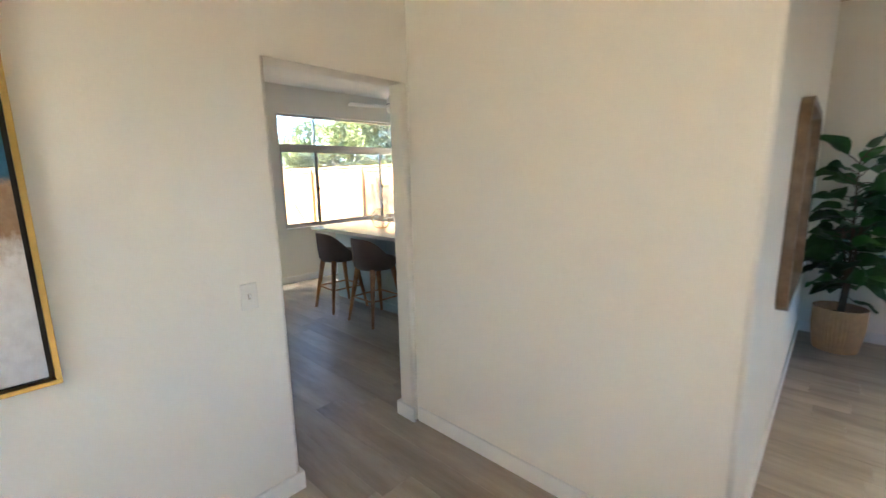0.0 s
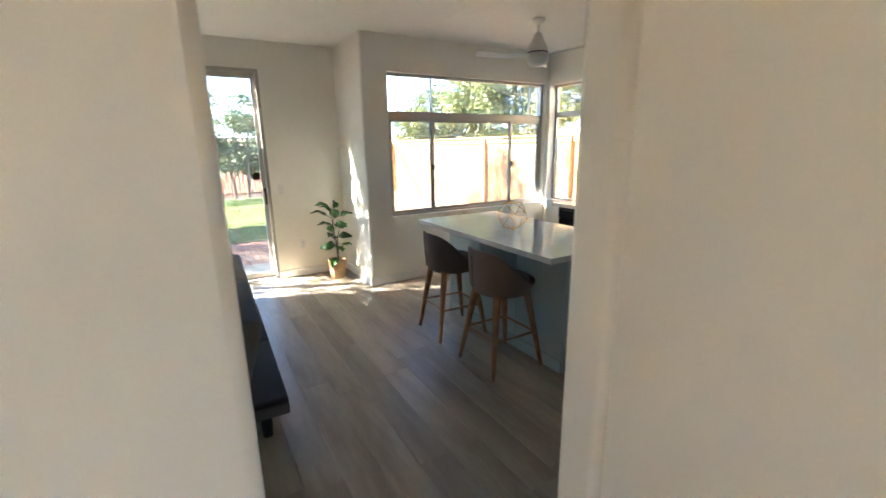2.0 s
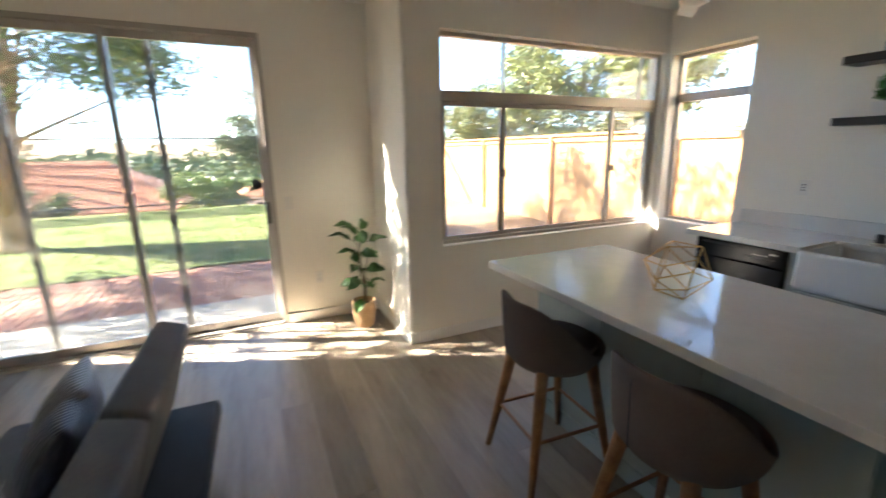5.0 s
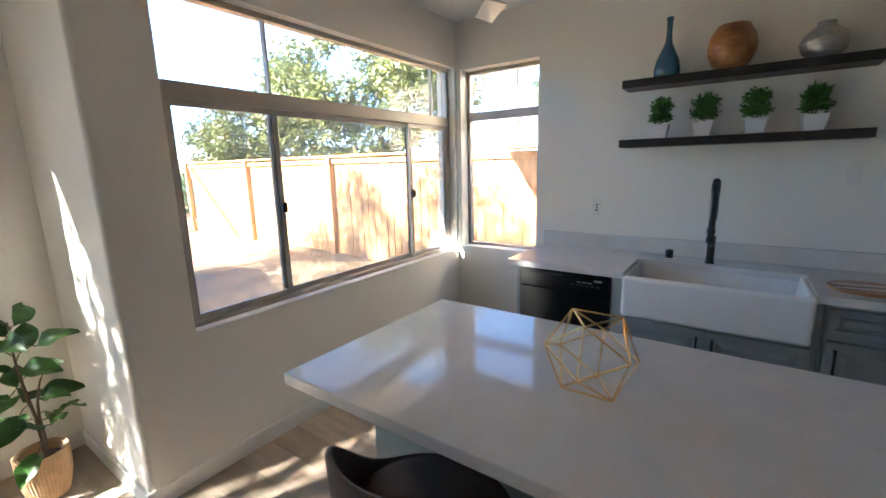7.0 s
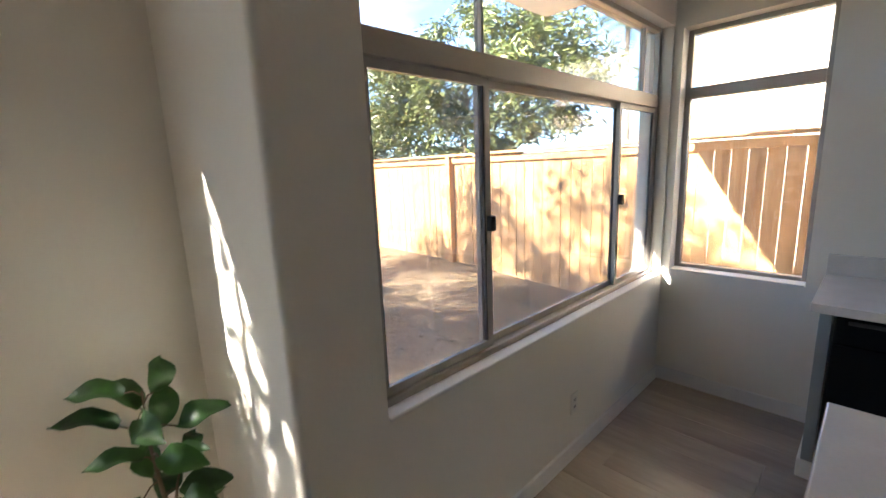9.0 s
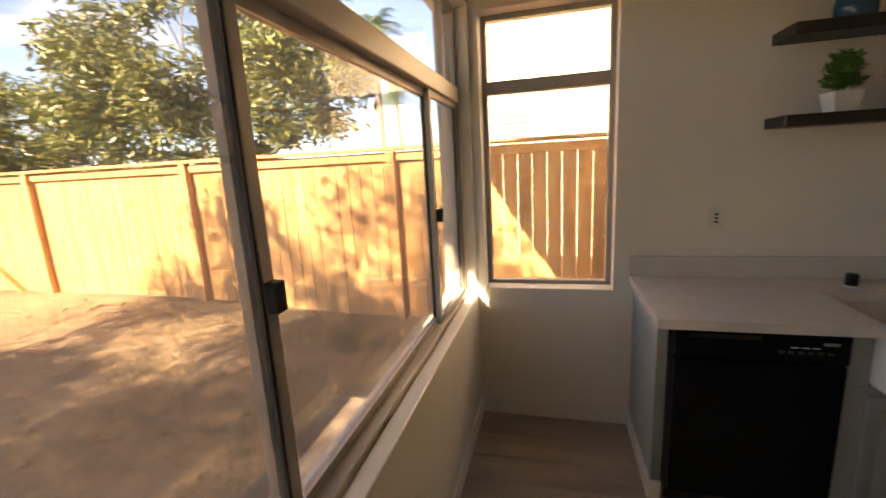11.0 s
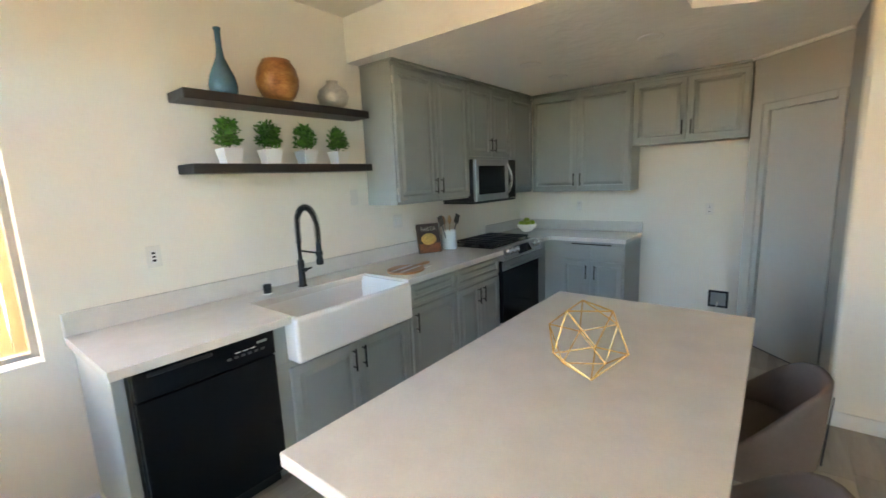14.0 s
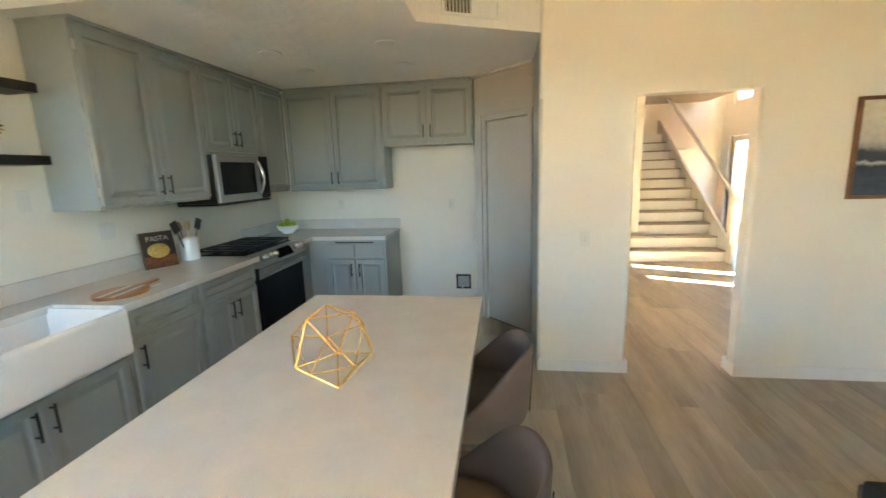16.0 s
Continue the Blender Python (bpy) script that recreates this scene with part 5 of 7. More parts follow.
house((-33.0, -15.5, -6.4), 14.5, 9.0, 4.6, 2.9, "lower house with terracotta tile roof", STUCCO, 90)
house((-58.0, 2.0, -7.2), 13.0, 9.0, 3.6, 2.4, "distant house with terracotta tile roof", STUCCO, 90)
nb = thing("neighbour_house", (-6.6, 11.0, GZ), "two-storey cream stucco house next door", "house")
part("wall", box(B(), 0, 13, 0, 8, 0, 5.9), STUCCO, nb)
bm = B()
lo = [bm.verts.new(c) for c in ((-0.45, -0.45, 5.92), (13.4, -0.45, 5.92), (13.4, 8.4, 5.92), (-0.45, 8.4, 5.92))]
hi = [bm.verts.new((3.9, 4, 7.6)), bm.verts.new((9, 4, 7.6))]
bm.faces.new(lo[::-1])
for f in ((lo[0], lo[1], hi[1], hi[0]), (lo[2], lo[3], hi[0], hi[1]), (lo[1], lo[2], hi[1]), (lo[3], lo[0], hi[0])):
    bm.faces.new(f)
part("roof", bm, TILE, nb)
part("control_joint", box(B(), 2.05, 2.07, -0.006, 0.0, 0.2, 5.8), CONCRETE, nb)
vent = part("shutter", box(B(), 0.58, 1.12, -0.03, 0.0, 1.86, 2.5), TRIM, nb, "slatted wall vent")
for k in range(5):
    part("slat", box(B(), 0.62, 1.08, -0.05, -0.031, 1.9 + k * 0.115, 1.97 + k * 0.115), STUCCO_RED, vent)

# distant woods
far_r = random.Random(21)
woods = crown_points(far_r, (-120, 0, -3.0), (45, 150, 3.2), 240)
tagged(leaf_cloud("woods", LEAF_FAR, woods, [3.0, 4.5, 5.5], 26000, 1.7, 33, 0.1, None, 0.6), "distant wooded valley and hillside", "woods", kind="stuff")

# eaves and roof of this house
b = B()
prism(b, [(-6.92, -0.6), (6.2, -0.6), (6.2, 7.3), (-6.22, 7.3), (-6.22, 4.25), (-6.92, 4.25)], HC + 0.11, HC + 0.26)
setting("roof_eave", b, STUCCO, "house eave over windows and glass door", "roof")
setting("roof_upper", box(B(), XD - 0.5, 6.4, -1.7, 7.3, HF + 0.11, HF + 0.3), TILE, "upper roof over the foyer", "roof")

# ---- family room ----
def rug_material():
    """Worn oriental pattern: rust bands and lozenges on cream, with dark blue-grey curling lines."""
    m, t, b = material("distressed_oriental_rug")
    v = coords(t)
    warp = node(t, "ShaderNodeTexNoise", Scale=7.0, Detail=3)
    t.links.new(v, warp.inputs["Vector"])
    wv = mix_colour(t, 0.12, v, warp.outputs["Color"])
    field = ramp(t, noise_fac(t, wv, 3.4, 3), (0.39, (0.36, 0.07, 0.03)), (0.455, (0.47, 0.13, 0.06)), (0.48, (0.66, 0.61, 0.55)), (0.70, (0.64, 0.60, 0.57)))
    c = field
    for scale, width, tone in ((6.5, 0.036, (0.07, 0.075, 0.10)), (13.0, 0.05, (0.19, 0.11, 0.09))):
        lines = node(t, "ShaderNodeTexNoise", Scale=scale, Detail=1.5, Distortion=1.6)
        t.links.new(wv, lines.inputs["Vector"])
        band = ramp(t, lines.outputs["Fac"], (0.5 - width, (0, 0, 0)), (0.5 - width * 0.35, (1, 1, 1)), (0.5 + width * 0.35, (1, 1, 1)), (0.5 + width, (0, 0, 0)))
        c = mix_colour(t, band, c, tone)
    spots = node(t, "ShaderNodeTexVoronoi", Scale=11.0)
    t.links.new(wv, spots.inputs["Vector"])
    dots = ramp(t, spots.outputs["Distance"], (0.16, (1, 1, 1)), (0.22, (0, 0, 0)))
    c = mix_colour(t, dots, c, ramp(t, noise_fac(t, v, 5.0, 1), (0.45, (0.40, 0.08, 0.035)), (0.52, (0.70, 0.66, 0.60))))
    worn = ramp(t, noise_fac(t, v, 30.0, 5, 0.7), (0.50, (0, 0, 0)), (0.66, (1, 1, 1)))
    fade = mix_colour(t, 0.55, (0.0, 0.0, 0.0), worn)
    c = mix_colour(t, fade, c, (0.64, 0.60, 0.56))
    t.links.new(c, b.inputs["Base Color"])
    b.inputs["Roughness"].default_value = 0.95
    add_bump(t, b, noise_fac(t, v, 330.0, 2), 0.6, 0.004)
    return m


RUG_RED = plain("rust_rug_binding", (0.40, 0.10, 0.05), 0.95, vary=0.25, scale=40, bump=0.6, bump_scale=300)
rug = thing("area_rug", (-4.1, 1.22, 0), "distressed red, cream and blue patterned rug", "rug")
part("rug_surface", box(B(), -1.18, 1.18, -0.83, 0.83, 0.001, 0.010, 0.002), rug_material(), rug)
part("binding", box(box(B(), -1.18, 1.18, 0.832, 0.86, 0.001, 0.0095, 0.002), -1.18, 1.18, -0.86, -0.832, 0.001, 0.0095, 0.002), RUG_RED, rug, "rust red bound edge")

# futon sofa, in two halves, its back folded up
sofa = thing("futon_sofa", (-4.11, 2.105, 0), "charcoal fabric click-clack futon sofa", "sofa", turn=-1.8)


def cushion(bm, x0, x1, y0, y1, z0, z1, r=0.035):
    box(bm, x0, x1, y0, y1, z0, z1, r, 4)
    return bm


def tilt(bm, deg, about):
    bmesh.ops.rotate(bm, cent=about, matrix=Matrix.Rotation(radians(deg), 3, "X"), verts=bm.verts[:])
    return bm


for k, (x0, x1) in enumerate(((0.006, 0.81), (-0.81, -0.006))):
    seat = cushion(B(), x0, x1, -0.40, 0.13, 0.205, 0.385)
    part("seat", seat, SOFA_GREY, sofa, smooth=True)
    # same fabric as the seat, with its shade put into the colour
    rear = cushion(B(), x0, x1, 0.115, 0.425, 0.205, 0.295, 0.02)
    part("rear_panel", rear, SOFA_SHADE_SEAM, sofa, "folded rear section, its shade put into the dark colour", True)
    bk = cushion(B(), x0, x1, 0.09, 0.235, 0.345, 0.775, 0.03)
    tilt(bk, -17, (0, 0.16, 0.36))
    back = part("backrest", bk, SOFA_GREY, sofa, smooth=True)
    for j in range(3):
        seam = B()
        for i in range(2):
            q = x0 + (x1 - x0) * (i + 1) / 3
            rod(seam, (q, 0.228, 0.44 + j * 0.12), (q, 0.222, 0.44 + j * 0.12), 0.014, n=10)
        tilt(seam, -17, (0, 0.16, 0.36))
        part("button_row", seam, SOFA_SHADE_SEAM, back, "tufted buttons")
    pipe = B()
    box(pipe, x0 + 0.02, x1 - 0.02, 0.098, 0.1025, 0.57, 0.576)
    tilt(pipe, -17, (0, 0.16, 0.36))
    part("seam", pipe, SOFA_SHADE_SEAM, back)
part("side_rail", box(B(), 0.800, 0.822, 0.13, 0.425, 0.20, 0.262, 0.008, 2), SOFA_GREY, sofa)
part("side_rail", box(B(), -0.822, -0.800, 0.13, 0.425, 0.20, 0.262, 0.008, 2), SOFA_GREY, sofa)
for sx in (-0.66, 0.66):
    for sy in (-0.33, 0.31):
        part("leg", rod(B(), (sx, sy, 0.0 if sy > 0 else 0.011), (sx + 0.01 * (1 if sx < 0 else -1), sy, 0.21), 0.027, 0.038, 14), BLACK_METAL, sofa, "black tapered leg")


def pillow(where, size, mat, label, rot):
    p = thing("throw_pillow", where, label, "pillow", "sofa pillows")
    bm = B()
    n = 14
    for sgn in (-1, 1):
        g = [[bm.verts.new((size * (i / n - 0.5) * (1 - 0.06 * math.sin(math.pi * j / n)), sgn * 0.10 * (max(0, math.sin(math.pi * i / n) * math.sin(math.pi * j / n)) ** 0.55), size * (j / n - 0.5) * (1 - 0.06 * math.sin(math.pi * i / n)))) for j in range(n + 1)] for i in range(n + 1)]
        for i in range(n):
            for j in range(n):
                bm.faces.new((g[i][j], g[i + 1][j], g[i + 1][j + 1], g[i][j + 1]))
    bmesh.ops.remove_doubles(bm, verts=bm.verts[:], dist=0.002)
    part("cover", bm, mat, p, smooth=True)
    p.matrix_world = pose(*where, *rot)
    return p


def satin(name, a, c, scale):
    m, t, b = material(name)
    v = coords(t)
    wv = node(t, "ShaderNodeTexWave", Scale=scale, Distortion=6.0, Detail=2.0)
    t.links.new(v, wv.inputs["Vector"])
    t.links.new(ramp(t, wv.outputs["Fac"], (0.4, a), (0.6, c)), b.inputs["Base Color"])
    b.inputs["Roughness"].default_value = 0.45
    b.inputs["Sheen Weight"].default_value = 0.3
    add_bump(t, b, wv.outputs["Fac"], 0.25, 0.01)
    return m


pillow((-3.66, 2.13, 0.57), 0.43, satin("taupe_brocade", (0.13, 0.11, 0.095), (0.27, 0.235, 0.20), 30), "taupe patterned throw pillow leaning on the sofa back", (-22, 0, 6))
pillow((-4.27, 2.14, 0.56), 0.40, satin("navy_satin", (0.018, 0.022, 0.052), (0.035, 0.042, 0.085), 14), "navy satin throw pillow leaning on the sofa back", (-24, 0, 6))
pillow((-4.50, 2.10, 0.565), 0.41, satin("grey_blue_satin", (0.13, 0.13, 0.15), (0.22, 0.21, 0.22), 12), "grey and blue satin throw pillow on the sofa", (-24, 0, 12))

# bent glass coffee table
tb = thing("coffee_table", (-4.31, 0.905, 0.011), "bent clear glass waterfall coffee table", "table")
TX, TY, TH, TT = 0.515, 0.255, 0.315, 0.012
bm = B()
rr = 0.03
outer = [(-TX, 0.0)] + [(-TX + rr - rr * math.cos(a), TH - rr + rr * math.sin(a)) for a in (0, 0.4, 0.8, 1.2, 1.5708)] + [(TX - rr + rr * math.sin(a), TH - rr + rr * math.cos(a)) for a in (0, 0.4, 0.8, 1.2, 1.5708)] + [(TX, 0.0)]
r2 = rr - TT
inner = [(-TX + TT, 0.0)] + [(-TX + rr - r2 * math.cos(a), TH - rr + r2 * math.sin(a)) for a in (0, 0.4, 0.8, 1.2, 1.5708)] + [(TX - rr + r2 * math.sin(a), TH - rr + r2 * math.cos(a)) for a in (0, 0.4, 0.8, 1.2, 1.5708)] + [(TX - TT, 0.0)]
vo = [[bm.verts.new((x, y, z)) for x, z in outer] for y in (-TY, TY)]
vi = [[bm.verts.new((x, y, z)) for x, z in inner] for y in (-TY, TY)]
for k in range(len(outer) - 1):
    bm.faces.new((vo[0][k], vo[0][k + 1], vo[1][k + 1], vo[1][k]))
    bm.faces.new((vi[0][k], vi[1][k], vi[1][k + 1], vi[0][k + 1]))
part("bent_sheet", bm, TABLE_GLASS, tb)
EDGE = plain("polished_glass_edge", (0.16, 0.30, 0.27), 0.15, vary=0.1)
for y, k in ((-TY, 0), (TY, 1)):
    bm = B()
    o2 = [bm.verts.new((x, y, z)) for x, z in outer]
    i2 = [bm.verts.new((x, y, z)) for x, z in inner]
    for q in range(len(outer) - 1):
        bm.faces.new((o2[q], o2[q + 1], i2[q + 1], i2[q]))
    part("edge", bm, EDGE, tb, "greenish polished glass edge")

tray = thing("wicker_tray", (-4.10, 0.85, 0.327), "round honey-brown woven wicker tray", "tray")
WICKER = plain("honey_wicker", (0.42, 0.19, 0.06), 0.6, vary=0.3, scale=30, bump=0.9, bump_scale=140)
part("base", lathe(B(), [(0.0, 0.004), (0.17, 0.004), (0.172, 0.0), (0.0, 0.0)][::-1], 32), WICKER, tray)
for k in range(6):
    bm = B()
    ring = [((0.178 + 0.002 * k) * math.cos(2 * math.pi * j / 48), (0.178 + 0.002 * k) * math.sin(2 * math.pi * j / 48), 0.008 + 0.010 * k + 0.002 * math.sin(j * 1.9 + k)) for j in range(49)]
    part("rim_strand", tube(bm, ring, 0.0068, 6), WICKER, tray)
PALE_WOOD = wood("pale_bent_wood", (0.36, 0.23, 0.10), (0.50, 0.34, 0.17), (0.60, 0.44, 0.25), rough=0.5)
knot = thing("wood_ring_ornament", (-4.10, 0.845, 0.331), "pale bent-wood ring knot ornament in the tray", "ornament")
for q, (rx, ry, r_) in enumerate(((78, 0, 0.075), (60, 50, 0.08), (66, 115, 0.078))):
    bm = B()
    loop = [Matrix.Rotation(radians(ry), 3, "Z") @ (Matrix.Rotation(radians(rx), 3, "X") @ Vector((r_ * math.cos(2 * math.pi * j / 40), r_ * math.sin(2 * math.pi * j / 40), 0))) + Vector((0, 0, 0.086)) for j in range(41)]
    up = Matrix.Rotation(radians(ry), 3, "Z") @ (Matrix.Rotation(radians(rx), 3, "X") @ Vector((0, 0, 0.012)))
    hub = Vector((0, 0, 0.086))
    ringv = [[bm.verts.new(hub + (p - hub) * f + up * sg) for f, sg in ((1.04, 1), (1.04, -1), (0.96, -1), (0.96, 1))] for p in loop[:-1]]
    for j in range(40):
        for e in range(4):
            bm.faces.new((ringv[j][e], ringv[j][(e + 1) % 4], ringv[(j + 1) % 40][(e + 1) % 4], ringv[(j + 1) % 40][e]))
    bmesh.ops.recalc_face_normals(bm, faces=bm.faces[:])
    part("ring", bm, PALE_WOOD, knot)

PAPER = plain("book_paper", (0.60, 0.56, 0.48), 0.8, vary=0.08, scale=60)
COVER = plain("cream_book_cover", (0.50, 0.44, 0.35), 0.6, vary=0.2, scale=8)
COVER_B = plain("grey_patterned_cover", (0.30, 0.29, 0.29), 0.6, vary=0.5, scale=25)


def book(where, w, d, h, cover, label, turn):
    t = thing("book", where, label, "book", "books on the table", turn)
    part("pages", box(B(), -w / 2 + 0.004, w / 2 - 0.004, -d / 2 + 0.004, d / 2, 0.003, h - 0.003), PAPER, t)
    part("cover", box(box(box(B(), -w / 2, w / 2, -d / 2, d / 2 + 0.003, 0, 0.003), -w / 2, w / 2, -d / 2, d / 2 + 0.003, h - 0.003, h), -w / 2, w / 2, d / 2 + 0.0005, d / 2 + 0.004, 0.003, h - 0.003), cover, t)
    return t


bk = book((-4.62, 0.80, 0.327), 0.30, 0.23, 0.024, COVER_B, "grey patterned coffee-table book", 12)
bk = book((-4.63, 0.80, 0.3515), 0.29, 0.21, 0.036, COVER, "cream hardback book on top of another", 18)
part("cover_print", box(B(), -0.07, 0.07, -0.035, 0.035, 0.0362, 0.0368), COVER_B, bk, "faded printed title panel")


# potted rubber plants
def leaf_mesh(length, width):
    bm = B()
    rows, cols = 7, 4
    g = []
    for i in range(rows + 1):
        f = i / rows
        w = width * math.sin(math.pi * min(1, f * 0.94 + 0.03)) ** 0.75 * (1.05 - 0.25 * f)
        line = []
        for j in range(cols + 1):
            u = j / cols - 0.5
            line.append(bm.verts.new((length * f, w * u, -length * 0.28 * f * f + 0.22 * w * abs(u) * 2 - 0.01 * math.sin(f * 9 + u * 3))))
        g.append(line)
    for i in range(rows):
        for j in range(cols):
            fc_ = bm.faces.new((g[i][j], g[i + 1][j], g[i + 1][j + 1], g[i][j + 1]))
            fc_.smooth = True
    me = mesh_of("leaf", bm, LEAF, True)
    return me


def woven_pot(parent, r0, r1, h, ribs=44):
    bm = B()
    prof = []
    n = ribs * 2
    rings = []
    for q in range(9):
        f = q / 8
        r = r0 + (r1 - r0) * f + 0.012 * math.sin(math.pi * f)
        rings.append([bm.verts.new(((r + (0.006 * r1 / 0.19 if k % 2 else 0)) * math.cos(2 * math.pi * k / n), (r + (0.006 * r1 / 0.19 if k % 2 else 0)) * math.sin(2 * math.pi * k / n), h * f)) for k in range(n)])
    rings.append([bm.verts.new(((r1 - 0.012) * math.cos(2 * math.pi * k / n), (r1 - 0.012) * math.sin(2 * math.pi * k / n), h)) for k in range(n)])
    rings.append([bm.verts.new(((r1 - 0.016) * math.cos(2 * math.pi * k / n), (r1 - 0.016) * math.sin(2 * math.pi * k / n), h * 0.8)) for k in range(n)])
    for a, c in zip(rings, rings[1:]):
        for k in range(n):
            bm.faces.new((a[k], a[(k + 1) % n], c[(k + 1) % n], c[k]))
    bm.faces.new(rings[0][::-1])
    pot = part("pot", bm, BASKET, parent, "woven straw basket pot")
    part("rim", tube(B(), [(r1 * math.cos(2 * math.pi * k / 40), r1 * math.sin(2 * math.pi * k / 40), h) for k in range(41)], 0.010 * r1 / 0.19, 6), BASKET, pot)
    part("soil", lathe(B(), [(r1 - 0.017, h * 0.82), (r1 * 0.5, h * 0.86), (0.0, h * 0.87)], 24), SOIL, pot)


def plant(where, label, pot, stems, leaf, seed, turn=0.0):
    """pot: r0, r1, height; stems: (lean x, lean y, height, number of leaves); leaf: length, width."""
    rnd = random.Random(seed)
    t = thing("rubber_plant", where, label, "plant", "potted rubber plants", turn)
    woven_pot(t, *pot)
    me = [leaf_mesh(leaf[0] * s, leaf[1] * s) for s in (0.75, 1.0, 1.2)]
    for lx, ly, hh, count in stems:
        pts = []
        for k in range(8):
            f = k / 7
            pts.append(Vector((lx * f ** 1.3 + 0.015 * math.sin(5 * f + lx * 9), ly * f ** 1.3 + 0.015 * math.cos(4 * f), pot[2] * 0.8 + (hh - pot[2] * 0.8) * f)))
        part("stem", tube(B(), pts, [0.012 * (1.15 - 0.8 * k / 7) * leaf[0] / 0.2 for k in range(8)], 7), STEM, t)
        az = rnd.uniform(0, 6.28)
        for k in range(count):
            f = 0.22 + 0.80 * k / count
            s = min(6.999, f * 7)
            p = pts[int(s)].lerp(pts[min(7, int(s) + 1)], s - int(s))
            az += 2.4 + rnd.uniform(-0.5, 0.5)
            up = rnd.uniform(-0.5, 0.6) + 0.5 * f
            reach = leaf[0] * rnd.uniform(0.25, 0.7)
            d = Vector((math.cos(az), math.sin(az), up))
            e = p + d.normalized() * reach
            ob = new("leaf", me[rnd.choice((0, 1, 1, 2))])
            ob.parent = t
            ob.matrix_basis = Matrix.Translation(e) @ Euler((rnd.uniform(-0.9, 0.9), -math.atan(up) * 0.8 + rnd.uniform(-0.35, 0.45), az + rnd.uniform(-0.5, 0.5))).to_matrix().to_4x4()
            part("petiole", tube(B(), [p, p.lerp(e, 0.5) + Vector((0, 0, 0.012)), e], 0.0035 * leaf[0] / 0.2, 5), STEM, t)
    return t


plant((-5.96, 0.285, 0), "tall rubber plant in a woven straw basket", (0.15, 0.185, 0.38), ((-0.04, -0.28, 1.60, 30), (0.10, -0.34, 1.02, 18), (0.05, 0.36, 1.22, 22), (-0.04, -0.02, 1.30, 18)), (0.25, 0.15), 5)
plant((-6.17, 3.64, 0), "small rubber plant in a woven straw basket", (0.075, 0.10, 0.235), ((0.0, 0.0, 0.90, 19), (0.03, 0.06, 0.6, 5)), (0.155, 0.10), 17)
plant((0.17, 6.10, 0), "tall fiddle-leaf plant in a straw basket by the window", (0.14, 0.17, 0.36), ((0.0, 0.0, 1.58, 40), (0.1, 0.05, 1.3, 24), (-0.05, -0.1, 1.1, 20)), (0.22, 0.17), 23)

# fireplace
fp = thing("fireplace", (-4.15, YS, 0), "cast stone fireplace with black glass-doored insert", "fireplace")
part("surround", box(B(), -0.72, 0.72, 0.003, 0.05, 0.25, 1.16), TRIM, fp, "white painted surround")
for sx in (-1, 1):
    a, c = sx * 0.70, sx * 0.86
    x0, x1 = min(a, c), max(a, c)
    col = part("column", box(B(), x0, x1, 0.003, 0.13, 0.25, 1.16, 0.01, 2), MANTEL_STONE, fp)
    part("inner_moulding", box(B(), min(sx * 0.665, sx * 0.699), max(sx * 0.665, sx * 0.699), 0.003, 0.10, 0.25, 1.16, 0.012, 2), MANTEL_STONE, col)
for x_, y_, z0, z1 in ((0.87, 0.14, 1.161, 1.20), (0.895, 0.165, 1.2005, 1.25), (0.93, 0.20, 1.2505, 1.30), (0.965, 0.235, 1.3005, 1.36)):
    part("mantel_course", box(B(), -x_, x_, 0.003, y_, z0, z1, 0.012, 3), MANTEL_STONE, fp, "stepped cast stone mantel course")
ins = part("insert", box(box(box(box(B(), -0.47, 0.47, 0.051, 0.085, 0.90, 0.99), -0.47, 0.47, 0.051, 0.085, 0.251, 0.33), -0.47, -0.37, 0.051, 0.085, 0.33, 0.90), 0.37, 0.47, 0.051, 0.085, 0.33, 0.90), BLACK_METAL, fp, "black steel insert frame")
for q in (0.885, 0.331):
    part("brass_trim", box(B(), -0.37, 0.37, 0.075, 0.09, q, q + 0.014), BRASS, ins, "thin brass trim bar")
part("glass_door", box(B(), -0.369, 0.369, 0.06, 0.066, 0.346, 0.884), BLACK_GLOSS, ins, "dark reflective glass doors")
for q in (-0.012, -0.369):
    part("door_rail", box(B(), q, q + 0.022, 0.067, 0.08, 0.346, 0.884), BLACK_METAL, ins)
HEARTH_TILE = plain("pale_grey_hearth_tile", (0.42, 0.40, 0.375), 0.5, vary=0.15, scale=5, bump=0.15, bump_scale=60)
hearth = thing("hearth", (-4.15, YS, 0), "raised grey stone tile hearth", "hearth")
part("plinth", box(B(), -0.98, 0.98, 0.002, 0.485, 0, 0.228, 0.003), HEARTH_TILE, hearth, "pale tiled hearth front")
for k in range(4):
    for j in range(2):
        part("tile", box(B(), -1.0 + k * 0.5 + 0.001, -0.5 + k * 0.5 - 0.001, 0.002 + j * 0.25, 0.250 + j * 0.25, 0.2285, 0.25, 0.002), STONE, hearth)
for k in range(5):
    part("front_tile", box(B(), -0.98 + k * 0.392 + 0.001, -0.588 + k * 0.392 - 0.001, 0.4855, 0.495, 0.004, 0.226, 0.002), HEARTH_TILE, hearth)


